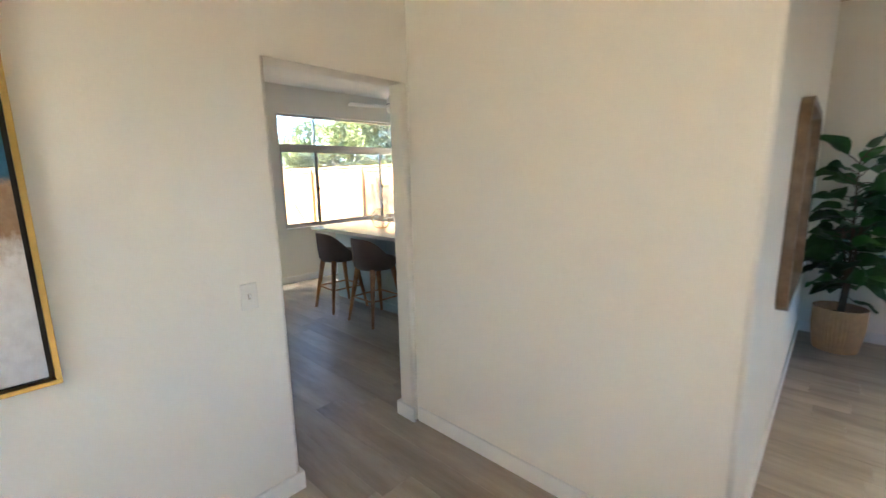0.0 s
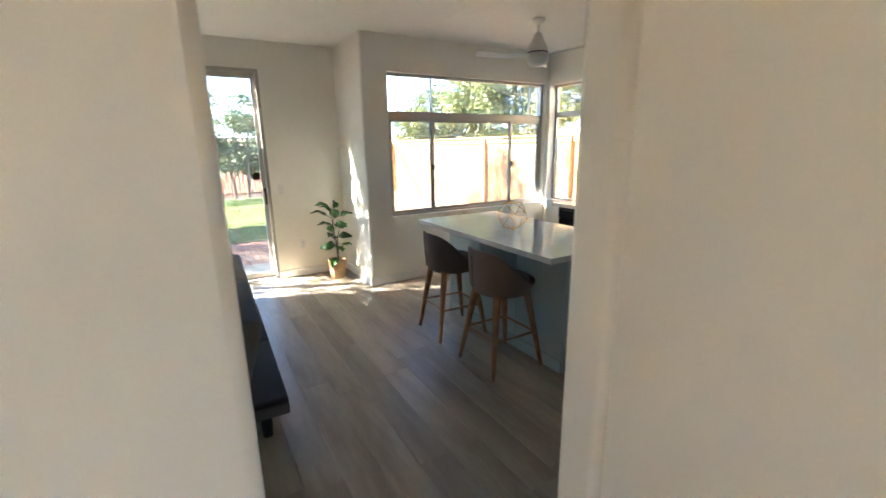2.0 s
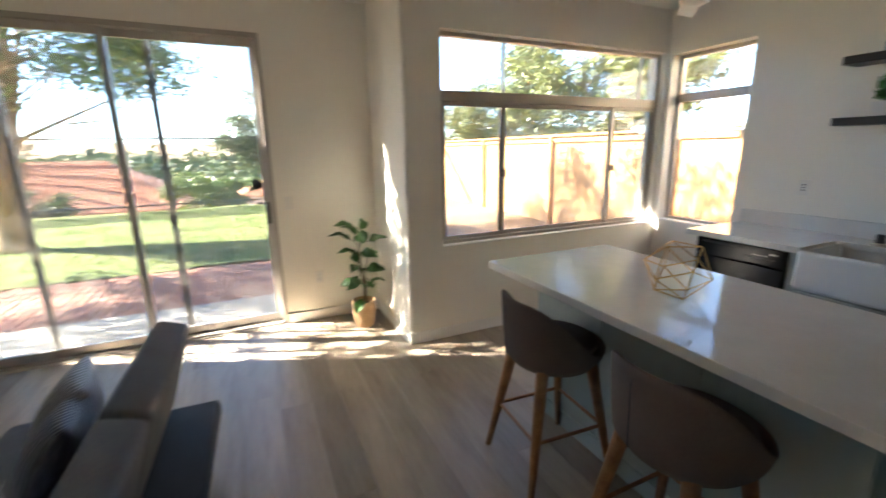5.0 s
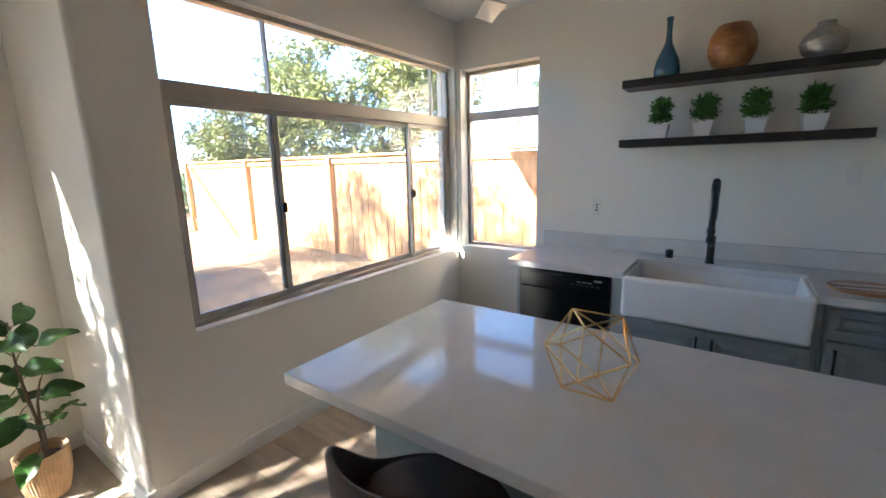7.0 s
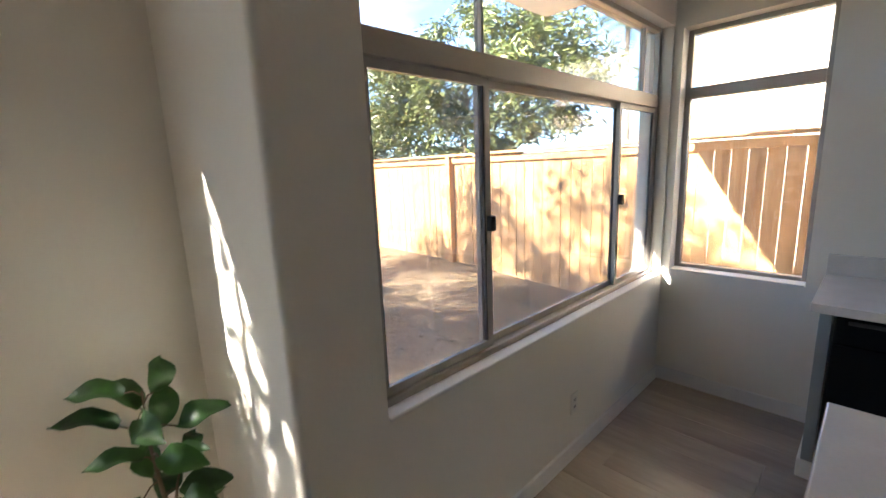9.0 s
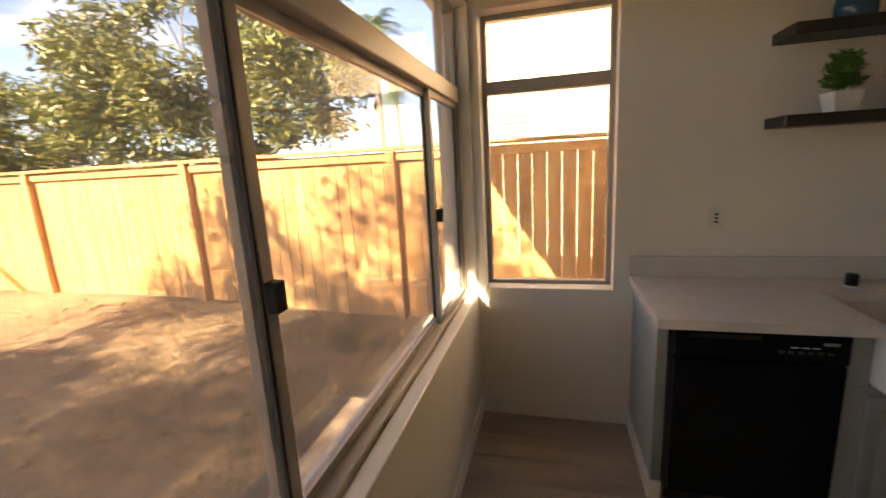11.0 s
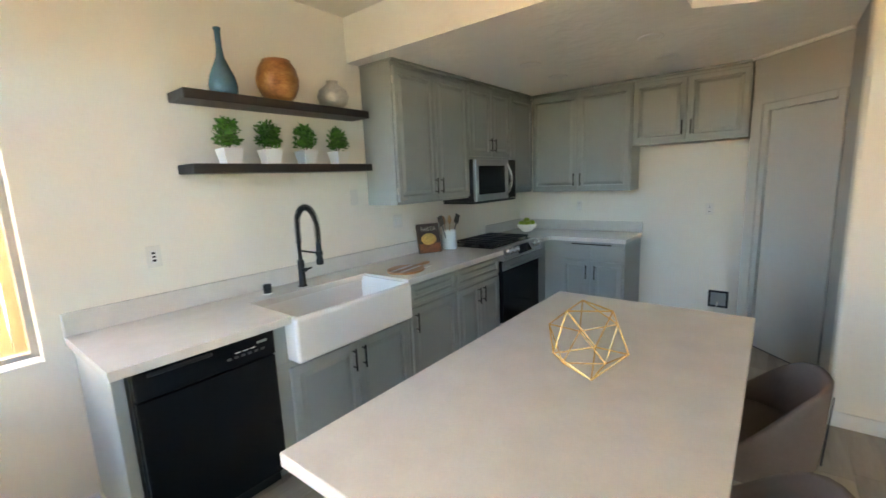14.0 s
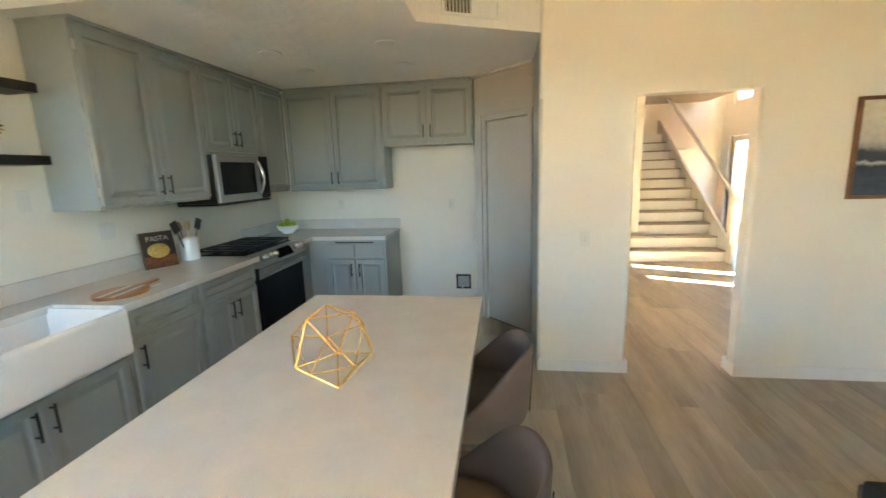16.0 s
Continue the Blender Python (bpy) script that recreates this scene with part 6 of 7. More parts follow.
# bar stools
def bar_stool(where, turn):
    t = thing("bar_stool", where, "taupe upholstered barrel-back bar stool on walnut legs", "stool", "stools at the island", turn)
    bm = B()
    n, z0 = 36, 0.565
    def ring(scale, zf):
        pts = []
        for k in range(n):
            a = 2 * math.pi * k / n
            x, y = 0.245 * math.sin(a), -0.235 * math.cos(a)
            pts.append((x * scale, y * scale, zf(a)))
        return pts
    def top_z(a):
        c = (1 + math.cos(a)) / 2
        s = min(1.0, max(0.0, (c - 0.22) / 0.78))
        return 0.655 + 0.245 * (s * s * (3 - 2 * s)) ** 1.15
    levels = []
    levels.append(ring(0.62, lambda a: z0))
    levels.append(ring(0.80, lambda a: z0 + 0.005))
    levels.append(ring(0.93, lambda a: z0 + 0.045))
    for f in (0.35, 0.6, 0.85, 0.97):
        levels.append(ring(0.95 + 0.06 * f, lambda a, f=f: z0 + 0.045 + (top_z(a) - z0 - 0.045) * f))
    levels.append(ring(0.985, lambda a: top_z(a)))
    levels.append(ring(0.935, lambda a: top_z(a) - 0.006))
    for f in (0.8, 0.4, 0.0):
        levels.append(ring(0.86 + 0.06 * f, lambda a, f=f: 0.64 + (top_z(a) - 0.02 - 0.64) * f))
    levels.append(ring(0.5, lambda a: 0.64))
    vs = [[bm.verts.new(p) for p in lv] for lv in levels]
    for a, c in zip(vs, vs[1:]):
        for k in range(n):
            bm.faces.new((a[k], a[(k + 1) % n], c[(k + 1) % n], c[k]))
    bm.faces.new(vs[0][::-1])
    bm.faces.new(vs[-1])
    shell = part("shell", bm, TAUPE, t, "curved taupe fabric barrel shell", True)
    part("seam", tube(B(), [(-0.03, -0.2375 * (0.945 + 0.06 * f) + 0.0, 0.60 + 0.28 * f) for f in (0.05, 0.3, 0.6, 0.9)], 0.0022, 5), SOFA_SHADE_SEAM, shell)
    cu_ = lathe(B(), [(0.0, 0.64), (0.19, 0.642), (0.205, 0.655), (0.20, 0.675), (0.16, 0.688), (0.0, 0.69)], 32)
    part("cushion", cu_, TAUPE, t)
    for sx in (-1, 1):
        for sy in (-1, 1):
            part("leg", rod(B(), (sx * 0.208, sy * 0.222, 0.0), (sx * 0.125, sy * 0.13, 0.585), 0.0145, 0.029, 14), WALNUT, t, "tapered walnut leg")
    q = 0.26 / 0.585
    lx, ly = 0.208 - 0.083 * q, 0.222 - 0.092 * q
    for a, c in (((-lx, -ly), (lx, -ly)), ((-lx, ly), (lx, ly)), ((-lx, -ly), (-lx, ly)), ((lx, -ly), (lx, ly))):
        part("stretcher", rod(B(), (*a, 0.26), (*c, 0.26), 0.0085, n=10), WALNUT, t)
    return t


stool = bar_stool((-4.093, 4.038, 0), -4)
copy_thing(stool, pose(-3.412, 4.037, 0, 0, 0, 0))

# ceiling fan
fan = thing("ceiling_fan", (-4.45, 5.27, HC), "white ceiling fan with three blades at rest", "ceiling fan")
FANW = plain("white_fan_enamel", (0.72, 0.70, 0.66), 0.35, vary=0.03)
part("canopy", lathe(B(), [(0.062, -0.002), (0.062, -0.02), (0.03, -0.05), (0.012, -0.055)], 24), FANW, fan)
part("downrod", rod(B(), (0, 0, -0.13), (0, 0, -0.05), 0.012, n=12), FANW, fan)
part("motor", lathe(B(), [(0.02, -0.12), (0.04, -0.14), (0.055, -0.19), (0.085, -0.24), (0.098, -0.27), (0.098, -0.31), (0.10, -0.33)], 28), FANW, fan)
part("band", lathe(B(), [(0.101, -0.298), (0.102, -0.30), (0.102, -0.306), (0.101, -0.308)], 28), BLACK_METAL, fan)
part("hub", lathe(B(), [(0.10, -0.331), (0.10, -0.37), (0.085, -0.405), (0.05, -0.425), (0.0, -0.43)], 28), FANW, fan)
for a in (252, 132, 12):
    bm = B()
    for x0, x1, w0, w1 in ((0.09, 0.30, 0.035, 0.055), (0.30, 0.62, 0.055, 0.05)):
        lo = [bm.verts.new(c) for c in ((x0, -w0, -0.35), (x1, -w1, -0.345), (x1, w1, -0.315), (x0, w0, -0.33))]
        hi = [bm.verts.new(v.co + Vector((0, 0, 0.008))) for v in lo]
        bm.faces.new(lo[::-1])
        bm.faces.new(hi)
        for k in range(4):
            bm.faces.new((lo[k], lo[(k + 1) % 4], hi[(k + 1) % 4], hi[k]))
    bmesh.ops.rotate(bm, cent=(0, 0, 0), matrix=Matrix.Rotation(radians(a), 3, "Z"), verts=bm.verts[:])
    part("blade", bm, FANW, fan)

# ---- things on the shelves and counters ----
BLUE_GLASS = plain("smoky_blue_glass", (0.045, 0.13, 0.20), 0.12, vary=0.25, scale=8, coat=0.4)
BURL = wood("turned_burl_wood", (0.14, 0.045, 0.012), (0.38, 0.15, 0.04), (0.58, 0.30, 0.11), stretch=2.2, scale=(7, 7, 7), rough=0.35)
HAMMERED = plain("hammered_silver", (0.55, 0.52, 0.48), 0.4, metal=0.9, vary=0.15, scale=40, bump=1.0, bump_scale=70)
ZT = 2.0752
v = thing("bottle_vase", (-3.935, 6.43, ZT), "tall smoky blue glass bottle vase", "vase")
part("body", lathe(B(), [(0.062, 0.0), (0.073, 0.012), (0.075, 0.05), (0.066, 0.10), (0.042, 0.155), (0.022, 0.20), (0.016, 0.25), (0.016, 0.335), (0.020, 0.342), (0.020, 0.352), (0.013, 0.352), (0.011, 0.30)], 32), BLUE_GLASS, v)
v = thing("wooden_vase", (-3.60, 6.43, ZT), "round turned burl wood vase", "vase")
part("body", lathe(B(), [(0.062, 0.0), (0.095, 0.03), (0.12, 0.085), (0.125, 0.13), (0.112, 0.19), (0.088, 0.228), (0.082, 0.242), (0.075, 0.242), (0.075, 0.2), (0.06, 0.1)], 36), BURL, v)
v = thing("silver_vase", (-3.19, 6.43, ZT), "small hammered silver bulb vase", "vase")
part("body", lathe(B(), [(0.055, 0.0), (0.092, 0.035), (0.106, 0.078), (0.092, 0.122), (0.05, 0.155), (0.036, 0.167), (0.04, 0.182), (0.034, 0.182), (0.03, 0.15)], 36), HAMMERED, v)

herb_r = np.random.default_rng(4)


def herb(x, seed, s=1.0):
    t = thing("potted_herb", (x, 6.42, 1.7002), "small boxwood plant in a square white pot", "plant", "herbs on the shelf", seed * 7 % 12 - 6)
    bm = B()
    a, c, h = 0.040, 0.055, 0.085
    lo = [bm.verts.new((sx * a, sy * a, 0)) for sx, sy in ((-1, -1), (1, -1), (1, 1), (-1, 1))]
    hi = [bm.verts.new((sx * c, sy * c, h)) for sx, sy in ((-1, -1), (1, -1), (1, 1), (-1, 1))]
    it_ = [bm.verts.new((sx * (c - 0.005), sy * (c - 0.005), h)) for sx, sy in ((-1, -1), (1, -1), (1, 1), (-1, 1))]
    ib = [bm.verts.new((sx * (c - 0.008), sy * (c - 0.008), h - 0.02)) for sx, sy in ((-1, -1), (1, -1), (1, 1), (-1, 1))]
    bm.faces.new(lo[::-1])
    bm.faces.new(ib)
    for p, q in ((lo, hi), (hi, it_), (it_, ib)):
        for k in range(4):
            bm.faces.new((p[k], p[(k + 1) % 4], q[(k + 1) % 4], q[k]))
    part("pot", bm, PORCELAIN, t, "square white ceramic pot")
    part("stem", rod(rod(B(), (0, 0, 0.05), (0.01, 0, 0.14), 0.004, n=6), (0, 0.01, 0.05), (-0.015, 0.01, 0.14), 0.003, n=6), STEM, t)
    leaf_cloud("foliage", LEAF_FINE, [(0.0, 0, 0.145), (0.03, 0.0, 0.13), (-0.03, 0.01, 0.13), (0.0, -0.025, 0.175), (0.022, 0.01, 0.20), (-0.022, 0, 0.19), (0.0, 0.01, 0.22)], [0.042 * s, 0.05 * s], 900, 0.027, seed, -0.3, t, 0.55)


for x, sd in ((-3.95, 1), (-3.705, 2), (-3.45, 3), (-3.19, 5)):
    herb(x, sd, 1.0 if sd != 5 else 0.9)

gem = thing("wire_ornament", (-3.79, 4.445, CT), "gold wire icosahedron table ornament", "ornament")
phi = (1 + 5 ** 0.5) / 2
iv = [Vector(p) for p in ((-1, phi, 0), (1, phi, 0), (-1, -phi, 0), (1, -phi, 0), (0, -1, phi), (0, 1, phi), (0, -1, -phi), (0, 1, -phi), (phi, 0, -1), (phi, 0, 1), (-phi, 0, -1), (-phi, 0, 1))]
face_n = (iv[0] + iv[11] + iv[5]).normalized()
turn_q = face_n.rotation_difference(Vector((0, 0, -1)))
iv = [turn_q @ p * 0.071 for p in iv]
spin = Matrix.Rotation(math.pi / 2 - math.atan2(iv[5].y, iv[5].x), 3, "Z")
iv = [spin @ p for p in iv]
drop = min(p.z for p in iv)
iv = [p - Vector((0, 0, drop - 0.003)) for p in iv]
for i in range(12):
    for j in range(i):
        if (iv[i] - iv[j]).length < 0.072 * 2.05:
            part("rod", rod(B(), iv[i], iv[j], 0.0026, n=8), BRASS, gem)

# cookbook on a stand
BOOK_DARK = plain("dark_cookbook_cover", (0.035, 0.018, 0.014), 0.35, vary=0.3, scale=20)
PASTA_YELLOW = plain("printed_food_yellow", (0.55, 0.36, 0.10), 0.5, vary=0.4, scale=60)
cbk = thing("cookbook", (-2.265, 6.40, CT), "upright dark cookbook with a pasta picture", "book", turn=-26)
lean = pose(0, 0, 0, -12, 0, 0)


def leaned(bm):
    bmesh.ops.transform(bm, matrix=lean, verts=bm.verts[:])
    return bm


part("cover", leaned(box(B(), -0.11, 0.11, -0.012, 0.012, 0.0, 0.265, 0.002)), BOOK_DARK, cbk)
part("pages", leaned(box(B(), 0.1105, 0.113, -0.009, 0.009, 0.004, 0.261)), PAPER, cbk)
bm = lathe(B(), [(0.074, 0.0), (0.068, 0.004), (0.0, 0.005)], 24)
bmesh.ops.transform(bm, matrix=lean @ pose(-0.005, -0.0128, 0.125, 90, 0, 0) @ Matrix.Diagonal((1, 0.72, 1, 1)), verts=bm.verts[:])
part("bowl_print", bm, PASTA_YELLOW, cbk, "printed bowl of pasta")
part("base_print", leaned(box(B(), -0.105, 0.105, -0.0130, -0.0122, 0.004, 0.085)), plain("printed_rust_brown", (0.22, 0.075, 0.03), 0.45, vary=0.6, scale=45), cbk, "rust brown printed lower half")
font = bpy.data.curves.new("title", "FONT")
font.body, font.size, font.align_x, font.extrude = "PASTA", 0.052, "CENTER", 0.0004
title = new("title", font)
title.parent = cbk
title.matrix_basis = lean @ pose(0, -0.0128, 0.198, 90, 0, 0)
font.materials.append(PAPER)
title["label"] = "cream printed title lettering"

cr_ = thing("utensil_crock", (-1.99, 6.39, CT), "white ceramic crock holding kitchen utensils", "crock")
part("crock", lathe(B(), [(0.066, 0), (0.070, 0.006), (0.070, 0.17), (0.065, 0.174), (0.060, 0.17), (0.060, 0.02), (0.0, 0.018)], 30), PORCELAIN, cr_)
for k, (dx, dy, mat, kind) in enumerate(((-0.07, 0.02, BLACK_METAL, 0), (-0.03, 0.03, WALNUT, 1), (0.03, 0.02, PALE_WOOD, 1), (0.085, -0.01, BLACK_METAL, 0), (-0.10, -0.01, BLACK_METAL, 0))):
    u_ = thing("kitchen_utensil", (-1.99, 6.39, CT + 0.02), ("black cooking spatula standing in the crock", "wooden spoon standing in the crock")[kind], "utensil", "utensils in the crock")
    top_ = Vector((dx * 1.15, dy, 0.215))
    tilt = Vector((0, 0, 1)).rotation_difference(Vector((dx * 0.95, dy * 0.7, 0.2))).to_matrix().to_4x4()
    part("handle", rod(B(), (dx * 0.3, dy * 0.3, 0.0), top_, 0.005, n=8), mat, u_)
    hd = B()
    if kind:
        bmesh.ops.create_uvsphere(hd, u_segments=12, v_segments=8, radius=1, matrix=Matrix.Translation(top_) @ tilt @ Matrix.Translation((0, 0, 0.035)) @ Matrix.Diagonal((0.028, 0.009, 0.042, 1)))
    else:
        box(hd, -0.034, 0.034, -0.004, 0.004, -0.004, 0.085, 0.003)
        bmesh.ops.transform(hd, matrix=Matrix.Translation(top_) @ tilt, verts=hd.verts[:])
    part("head", hd, mat, u_, smooth=bool(kind))

board = thing("serving_board", (-2.93, 6.08, CT), "round striped wood and marble serving board", "board", turn=8)
bm = B()
prism(bm, [(0.15 * math.cos(2 * math.pi * k / 36), 0.13 * math.sin(2 * math.pi * k / 36)) for k in range(36)], 0.0, 0.016)
part("board", bm, WALNUT, board)
part("marble_inlay", box(B(), -0.13, 0.13, -0.055, -0.03, 0.0162, 0.0168), PORCELAIN, board, "white marble stripe")
part("marble_inlay", box(B(), -0.13, 0.13, 0.02, 0.045, 0.0162, 0.0168), PORCELAIN, board, "white marble stripe")
part("handle", box(B(), 0.145, 0.30, -0.02, 0.02, 0.001, 0.0155, 0.006, 2), WALNUT, board)
part("tag", box(B(), 0.13, 0.20, -0.095, -0.055, 0.001, 0.006, 0.001), PORCELAIN, board, "white card")

bowl = thing("fruit_bowl", (-0.62, 6.28, CT), "white ceramic bowl filled with green apples", "bowl")
part("bowl", lathe(B(), [(0.05, 0.0), (0.055, 0.004), (0.105, 0.05), (0.118, 0.092), (0.113, 0.092), (0.10, 0.052), (0.05, 0.012), (0.0, 0.01)], 36), PORCELAIN, bowl)
APPLE = plain("green_apple_skin", (0.26, 0.36, 0.03), 0.3, vary=0.2, scale=12)
for k, (dx, dy, dz) in enumerate(((-0.05, -0.04, 0.095), (0.05, -0.04, 0.095), (0.0, 0.05, 0.095), (-0.06, 0.04, 0.092), (0.065, 0.035, 0.092), (0.0, 0.0, 0.128))):
    ap = thing("apple", (-0.62 + dx, 6.28 + dy, CT + dz), "shiny green apple in the bowl", "fruit", "apples in the bowl")
    part("fruit", lathe(B(), [(0.0, -0.03), (0.02, -0.034), (0.035, -0.015), (0.037, 0.008), (0.028, 0.03), (0.012, 0.033), (0.0, 0.026)], 16), APPLE, ap)
    part("stalk", rod(B(), (0, 0, 0.026), (0.004, 0, 0.043), 0.0016, n=5), STEM, ap)


# ---- plates on the walls ----
def plate(name, label, where, turn, w=0.07, kind="outlet"):
    """Wall plate facing local -y."""
    t = thing(name, where, label, "wall plate", turn=turn)
    part("cover_plate", box(B(), -w / 2, w / 2, -0.006, -0.0005, -0.0575, 0.0575, 0.003, 2), PLASTIC_WHITE, t)
    if kind == "outlet":
        for z in (-0.02, 0.02):
            r_ = part("receptacle", box(B(), -0.017, 0.017, -0.0075, -0.0062, z - 0.014, z + 0.014, 0.002), PORCELAIN, t)
            part("slot", box(box(B(), -0.008, -0.005, -0.0085, -0.0076, z - 0.006, z + 0.006), 0.005, 0.008, -0.0085, -0.0076, z - 0.006, z + 0.006), BLACK_METAL, r_)
    elif kind == "gfci":
        r_ = part("receptacle", box(B(), -0.017, 0.017, -0.008, -0.0062, -0.034, 0.034, 0.002), PORCELAIN, t)
        for z in (-0.02, 0.02):
            part("slot", box(B(), -0.008, 0.008, -0.009, -0.0081, z - 0.006, z + 0.006), BLACK_METAL, r_)
        part("test_button", box(B(), -0.007, 0.007, -0.0095, -0.0081, -0.005, 0.005), BLACK_METAL, r_)
    elif kind == "double":
        for x in (-0.023, 0.023):
            part("receptacle", box(B(), x - 0.016, x + 0.016, -0.0075, -0.0062, -0.033, 0.033, 0.002), PORCELAIN, t)
    elif kind == "switch":
        part("toggle", box(B(), -0.005, 0.005, -0.017, -0.0062, -0.004, 0.012, 0.002), PORCELAIN, t)
        part("toggle_slot", box(B(), -0.006, 0.006, -0.0068, -0.0061, -0.013, 0.013), PAPER, t)
    return t


plate("light_switch", "white toggle light switch on the hall wall", (XH, 2.085, 1.022), 90, kind="switch")
plate("light_switch", "white toggle light switch beside the doorway", (XD, 3.325, 1.03), -90, kind="switch")
plate("outlet", "white protected outlet above the counter", (-4.355, YN, 1.225), 0, kind="gfci")
plate("blank_plate", "white blank wall plate under the cabinet", (-2.975, YN, 1.456), 0, kind="blank")
plate("outlet", "wide white double outlet above the counter", (-2.515, YN, 1.222), 0, 0.115, "double")
plate("outlet", "white outlet in the fridge alcove", (XE, 4.485, 1.17), -90)
plate("outlet", "white outlet above the corner counter", (XE, 5.78, 1.20), -90)
plate("outlet", "white outlet low under the nook window", (XW, 5.356, 0.32), 90)
plate("outlet", "white outlet behind the small plant", (XS, 3.32, 0.405), 90)
plate("light_switch", "white switch plate beside the patio door", (XS, 3.115, 1.105), 90, kind="blank")
plate("outlet", "white outlet behind the tall plant", (XS, 0.72, 0.36), 90)
plate("outlet", "small white round plate on the fireplace wall", (-5.35, YS, 1.42), 180, 0.05, "blank")
ib = thing("water_box", (XE, 4.365, 0.275), "recessed fridge water box with grey frame", "water box", turn=-90)
part("frame", box(box(box(box(B(), -0.085, 0.085, -0.008, -0.0005, 0.065, 0.085), -0.085, 0.085, -0.008, -0.0005, -0.085, -0.065), -0.085, -0.065, -0.008, -0.0005, -0.065, 0.065), 0.065, 0.085, -0.008, -0.0005, -0.065, 0.065), BLACK_METAL, ib)
part("inside", box(B(), -0.065, 0.065, -0.003, -0.0005, -0.065, 0.065), STEEL, ib)
part("valve", rod(B(), (0, -0.03, -0.03), (0, -0.003, -0.03), 0.012, n=12), CHROME, ib)
part("hose", tube(B(), [(0, -0.03, -0.03), (-0.02, -0.06, -0.10), (0.03, -0.05, -0.18), (0.06, -0.03, -0.25)], 0.006, 8), PLASTIC_WHITE, ib)

# recessed ceiling lamps, off
for x, y in ((-1.87, 5.60), (-1.30, 5.61), (-1.90, 4.71), (-1.27, 4.73)):
    c = thing("recessed_light", (x, y, HK), "white recessed ceiling light, switched off", "ceiling light", "kitchen ceiling lights")
    part("trim_ring", lathe(B(), [(0.082, -0.0005), (0.082, -0.006), (0.062, -0.009), (0.060, -0.004)], 28), TRIM, c)
    part("lens", lathe(B(), [(0.058, -0.0042), (0.058, -0.0068), (0.05, -0.0075)], 28), PLASTIC_WHITE, c)

vt = thing("air_vent", (-2.10, 4.10, 2.585), "white ceiling air vent grille on the soffit", "vent", turn=-62)
part("frame", box(box(box(box(B(), -0.20, 0.20, -0.012, -0.001, 0.075, 0.095), -0.20, 0.20, -0.012, -0.001, -0.095, -0.075), -0.20, -0.18, -0.012, -0.001, -0.075, 0.075), 0.18, 0.20, -0.012, -0.001, -0.075, 0.075), TRIM, vt)
part("backing", box(B(), -0.18, 0.0, -0.003, -0.001, -0.075, 0.075), BLACK_METAL, vt)
part("blank_panel", box(B(), 0.002, 0.18, -0.006, -0.001, -0.075, 0.075, 0.002), TRIM, vt)
for k in range(8):
    part("slat", box(B(), -0.175 + k * 0.023, -0.164 + k * 0.023, -0.011, -0.004, -0.075, 0.075), PAPER, vt)


# ---- pictures and mirror ----
def abstract(name, bands, scale, mixed=0.25):
    m, t, b = material(name)
    tex = t.nodes.new("ShaderNodeTexCoord")
    sep = t.nodes.new("ShaderNodeSeparateXYZ")
    t.links.new(tex.outputs["Generated"], sep.inputs[0])
    n_ = node(t, "ShaderNodeTexNoise", Scale=scale, Detail=8, Roughness=0.7)
    t.links.new(tex.outputs["Generated"], n_.inputs["Vector"])
    f = mix_colour(t, mixed, sep.outputs["Z"], n_.outputs["Fac"])
    c = ramp(t, f, *bands)
    streak = node(t, "ShaderNodeTexNoise", Scale=scale * 5, Detail=5)
    t.links.new(tex.outputs["Generated"], streak.inputs["Vector"])
    c = mix_colour(t, 0.3, c, ramp(t, streak.outputs["Fac"], (0.35, (0.15, 0.1, 0.08)), (0.6, (0.7, 0.68, 0.66))), "SOFT_LIGHT")
    t.links.new(c, b.inputs["Base Color"])
    b.inputs["Roughness"].default_value = 0.6
    add_bump(t, b, streak.outputs["Fac"], 0.5, 0.004)
    return m


def picture(where, turn, w, h, frame_mat, art, label, fw=0.018, depth=0.04, lip=0.012):
    """A framed canvas facing local -y, lower middle at the origin."""
    t = thing("painting", where, label, "painting", turn=turn)
    for q in ((-w / 2, w / 2, -depth, -0.001, 0, fw), (-w / 2, w / 2, -depth, -0.001, h - fw, h), (-w / 2, -w / 2 + fw, -depth, -0.001, fw, h - fw), (w / 2 - fw, w / 2, -depth, -0.001, fw, h - fw)):
        part("frame", box(B(), *q, 0.002), frame_mat, t)
    # black sheet that paints the shade between canvas and frame
    part("shadow_gap", box(B(), -w / 2 + fw, w / 2 - fw, -0.012, -0.001, fw, h - fw), BLACK_METAL, t)
    part("canvas", box(B(), -w / 2 + fw + lip, w / 2 - fw - lip, -depth + 0.006, -0.0125, fw + lip, h - fw - lip), art, t)
    return t


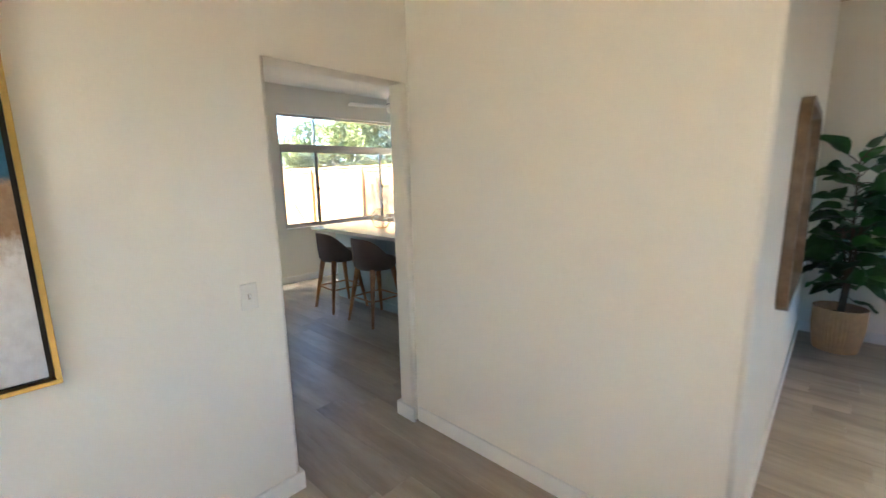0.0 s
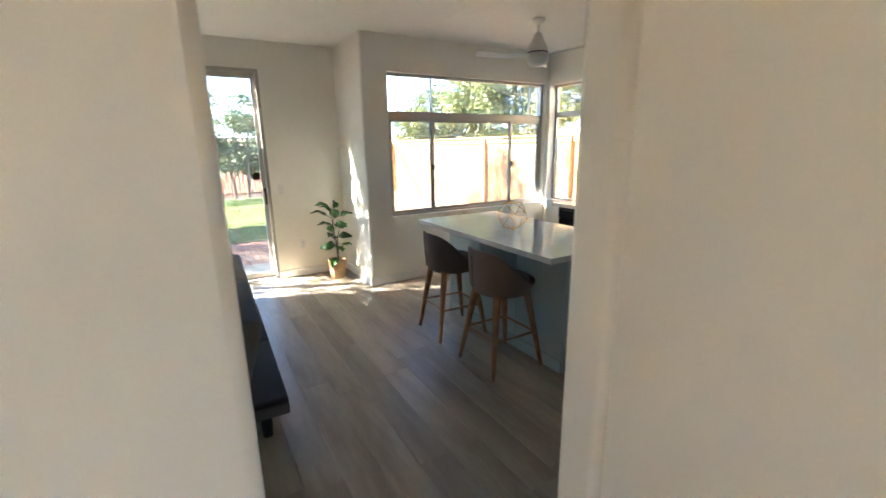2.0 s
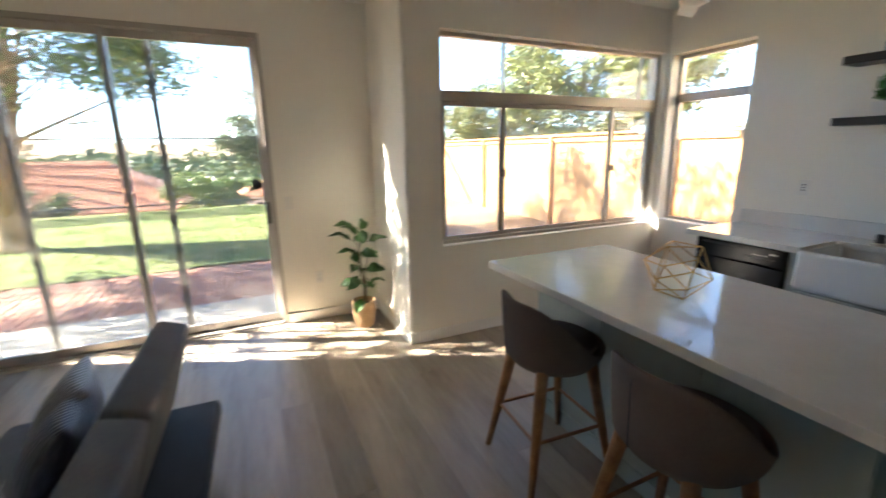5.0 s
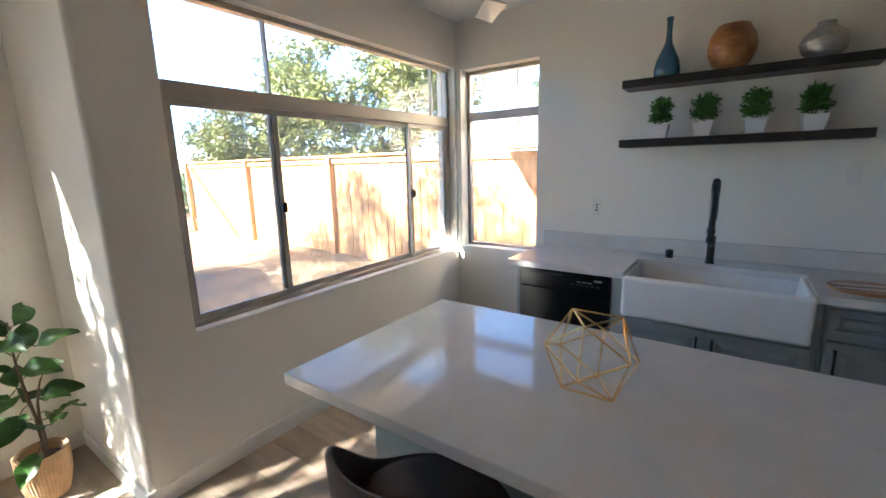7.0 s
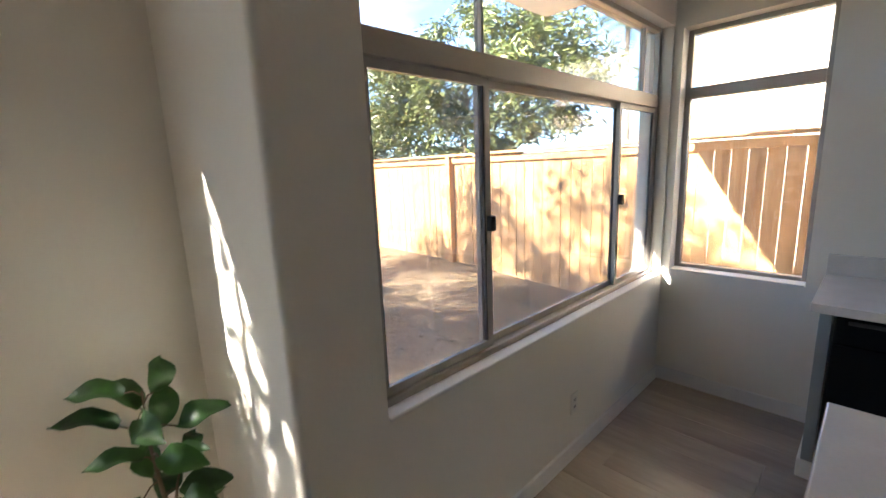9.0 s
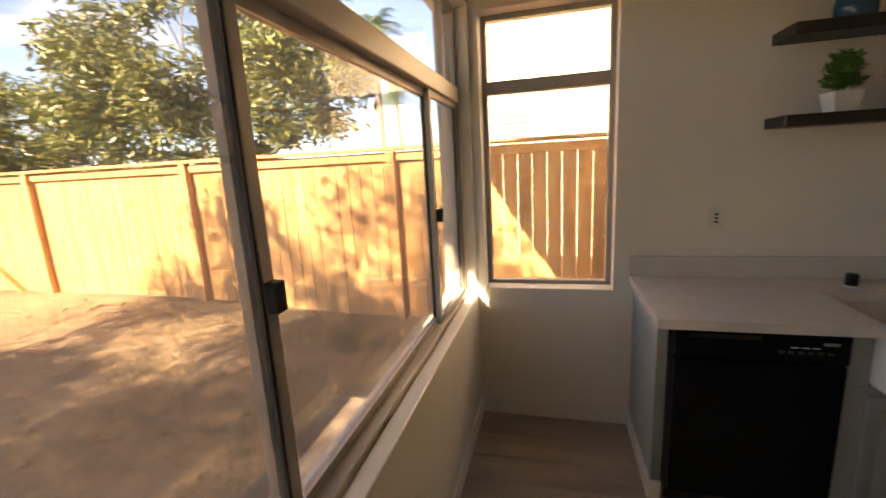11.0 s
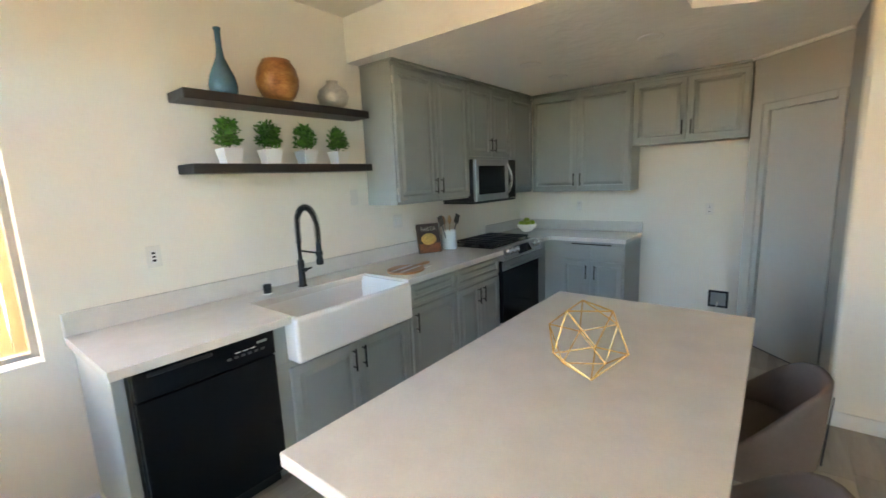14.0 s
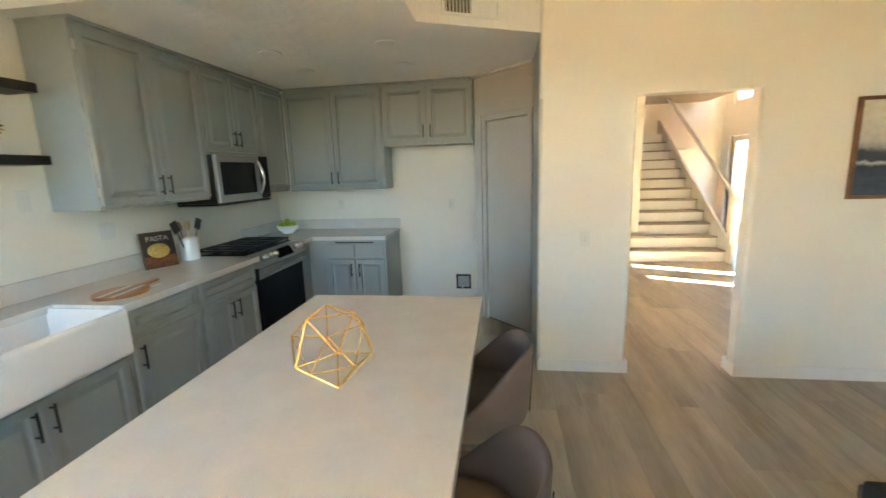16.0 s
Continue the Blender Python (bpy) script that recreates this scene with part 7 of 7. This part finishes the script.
picture((XH, 1.01, 0.885), 90, 0.92, 1.25, GOLD_FRAME, abstract("abstract_coast_art", ((0.25, (0.62, 0.62, 0.64)), (0.36, (0.66, 0.63, 0.60)), (0.42, (0.26, 0.16, 0.09)), (0.50, (0.34, 0.24, 0.16)), (0.53, (0.03, 0.12, 0.20)), (0.66, (0.05, 0.22, 0.36)), (0.8, (0.35, 0.45, 0.52))), 5.0), "gilt framed abstract painting in blue, brown and white", 0.016, 0.04, 0.014)
BROWN_FRAME = wood("reddish_brown_frame", (0.13, 0.05, 0.02), (0.21, 0.085, 0.035), (0.28, 0.12, 0.05))
picture((XD, 1.265, 1.28), -90, 0.85, 0.64, BROWN_FRAME, abstract("misty_lake_art", ((0.25, (0.05, 0.07, 0.10)), (0.35, (0.03, 0.045, 0.07)), (0.38, (0.55, 0.55, 0.54)), (0.40, (0.04, 0.05, 0.07)), (0.47, (0.05, 0.06, 0.075)), (0.50, (0.36, 0.35, 0.34)), (0.58, (0.62, 0.58, 0.52)), (0.8, (0.68, 0.64, 0.57))), 3.0, 0.18), "brown framed painting of a misty grey lake", 0.022, 0.03, 0.002)

mir = thing("wall_mirror", (XL, 4.25, 0.86), "wood framed wall mirror with rounded corners", "mirror", turn=90)


def round_rect(w, h, r, n=6):
    out = []
    for cx_, cz_, a0 in ((w / 2 - r, r, -90), (w / 2 - r, h - r, 0), (-w / 2 + r, h - r, 90), (-w / 2 + r, r, 180)):
        for k in range(n + 1):
            a = radians(a0 + 90 * k / n)
            out.append((cx_ + r * math.cos(a), cz_ + r * math.sin(a)))
    return out


bm = B()
o1, i1 = round_rect(1.0, 0.96, 0.12), [(x, z + 0.035) for x, z in round_rect(0.93, 0.89, 0.09)]
rows_ = [[bm.verts.new((x, y, z)) for x, z in pts] for pts, y in ((o1, -0.001), (o1, -0.045), (i1, -0.045), (i1, -0.010))]
for a, c in zip(rows_, rows_[1:]):
    for k in range(len(o1)):
        bm.faces.new((a[k], a[(k + 1) % len(o1)], c[(k + 1) % len(o1)], c[k]))
part("frame", bm, wood("mirror_frame_wood", (0.10, 0.06, 0.03), (0.17, 0.11, 0.06), (0.24, 0.16, 0.09)), mir)
bm = B()
bm.faces.new([bm.verts.new((x, -0.012, z)) for x, z in i1])
part("mirror_glass", bm, plain("silvered_mirror", (0.9, 0.9, 0.9), 0.02, 1.0, 0.0), mir)

# ---- staircase ----
st = thing("staircase", (2.0, 0.49, 0), "white staircase with grey-brown treads and white handrail", "staircase")
RISE, RUN = 0.18, 0.27
for k in range(11):
    y1 = 1.75 if k < 2 else 1.12
    x0 = k * RUN
    s_ = part("step", box(B(), x0, x0 + RUN + 0.02, 0.0, y1, k * RISE, (k + 1) * RISE - 0.026), TRIM, st, "white riser")
    part("tread", box(B(), x0 - 0.03, x0 + RUN + 0.015, -0.005, y1, (k + 1) * RISE - 0.0255, (k + 1) * RISE, 0.008, 2), FLOOR_WOOD, s_, "grey-brown wood tread")
part("landing", box(B(), 11 * RUN, 3.6, -0.6, 1.12, 11 * RISE - 0.15, 11 * RISE + 0.18), TRIM, st)
bm = B()
outl = [(-0.18, 0.0), (0.05, 0.0), (3.3, 2.05), (3.3, 2.48), (-0.04, 0.36), (-0.18, 0.36)]
a = [bm.verts.new((x, -0.05, z)) for x, z in outl]
c = [bm.verts.new((x, -0.007, z)) for x, z in outl]
bm.faces.new(a)
bm.faces.new(c[::-1])
for k in range(len(outl)):
    bm.faces.new((a[k], a[(k + 1) % len(outl)], c[(k + 1) % len(outl)], c[k]))
part("stringer", bm, TRIM, st, "white painted side stringer")
part("newel", box(B(), -0.17, -0.06, -0.09, 0.02, 0.3, 1.02, 0.006), TRIM, st)
part("handrail", bar(B(), (-0.2, -0.028, 0.96), (3.1, -0.028, 3.05), 0.055, 0.05), TRIM, st, "white painted handrail")
setting("wall_stair", box(B(), 2.52, FX1, 1.62, 1.74, 0, HF), WALL, "cream painted stair side wall", "wall")

# ---- floor planks, laid along x ----
def plank_mesh(length, width):
    bm = B()
    box(bm, 0, length, 0, width, -0.008, 0)
    top = [e for e in bm.edges if all(v.co.z > -0.001 for v in e.verts)]
    bmesh.ops.bevel(bm, geom=top, offset=0.0009, segments=1, affect="EDGES")
    return mesh_of("plank", bm, FLOOR_WOOD)


floor = bpy.data.objects["floor"]
PL, PW, GAP = 1.50, 0.183, 0.0007
cache = {}
laid = random.Random(11)
far = {}
for r in range(int((YN - FY0) / PW) + 2):
    y = FY0 + r * PW
    w = min(PW, YN - y)
    if w < 0.03:
        continue
    x_end = FX1 if y > YS - 0.1 else FX1
    x = XS - laid.uniform(0.1, PL - 0.15)
    while x < x_end:
        x0, x1 = max(x, XS - 0.02), min(x + PL, x_end)
        x += PL
        if x1 - x0 < 0.02 or (x1 < XH and y < YS - 0.16):
            continue
        key = (round(x1 - x0 - GAP, 3), round(w - GAP, 3))
        if x0 > 1.5 or (x0 > -0.6 and y > 3.3):
            far.setdefault("planks", []).append((x0, y, *key))
            continue
        if key not in cache:
            cache[key] = plank_mesh(*key)
        ob = new("plank", cache[key])
        ob.location = (x0, y, 0)
        ob.parent = floor
rest = B()
for x0, y, l, w in far["planks"]:
    box(rest, x0, x0 + l, y, y + w, -0.008, 0)
tagged(part("plank_field", rest, FLOOR_WOOD, floor), kind="stuff")
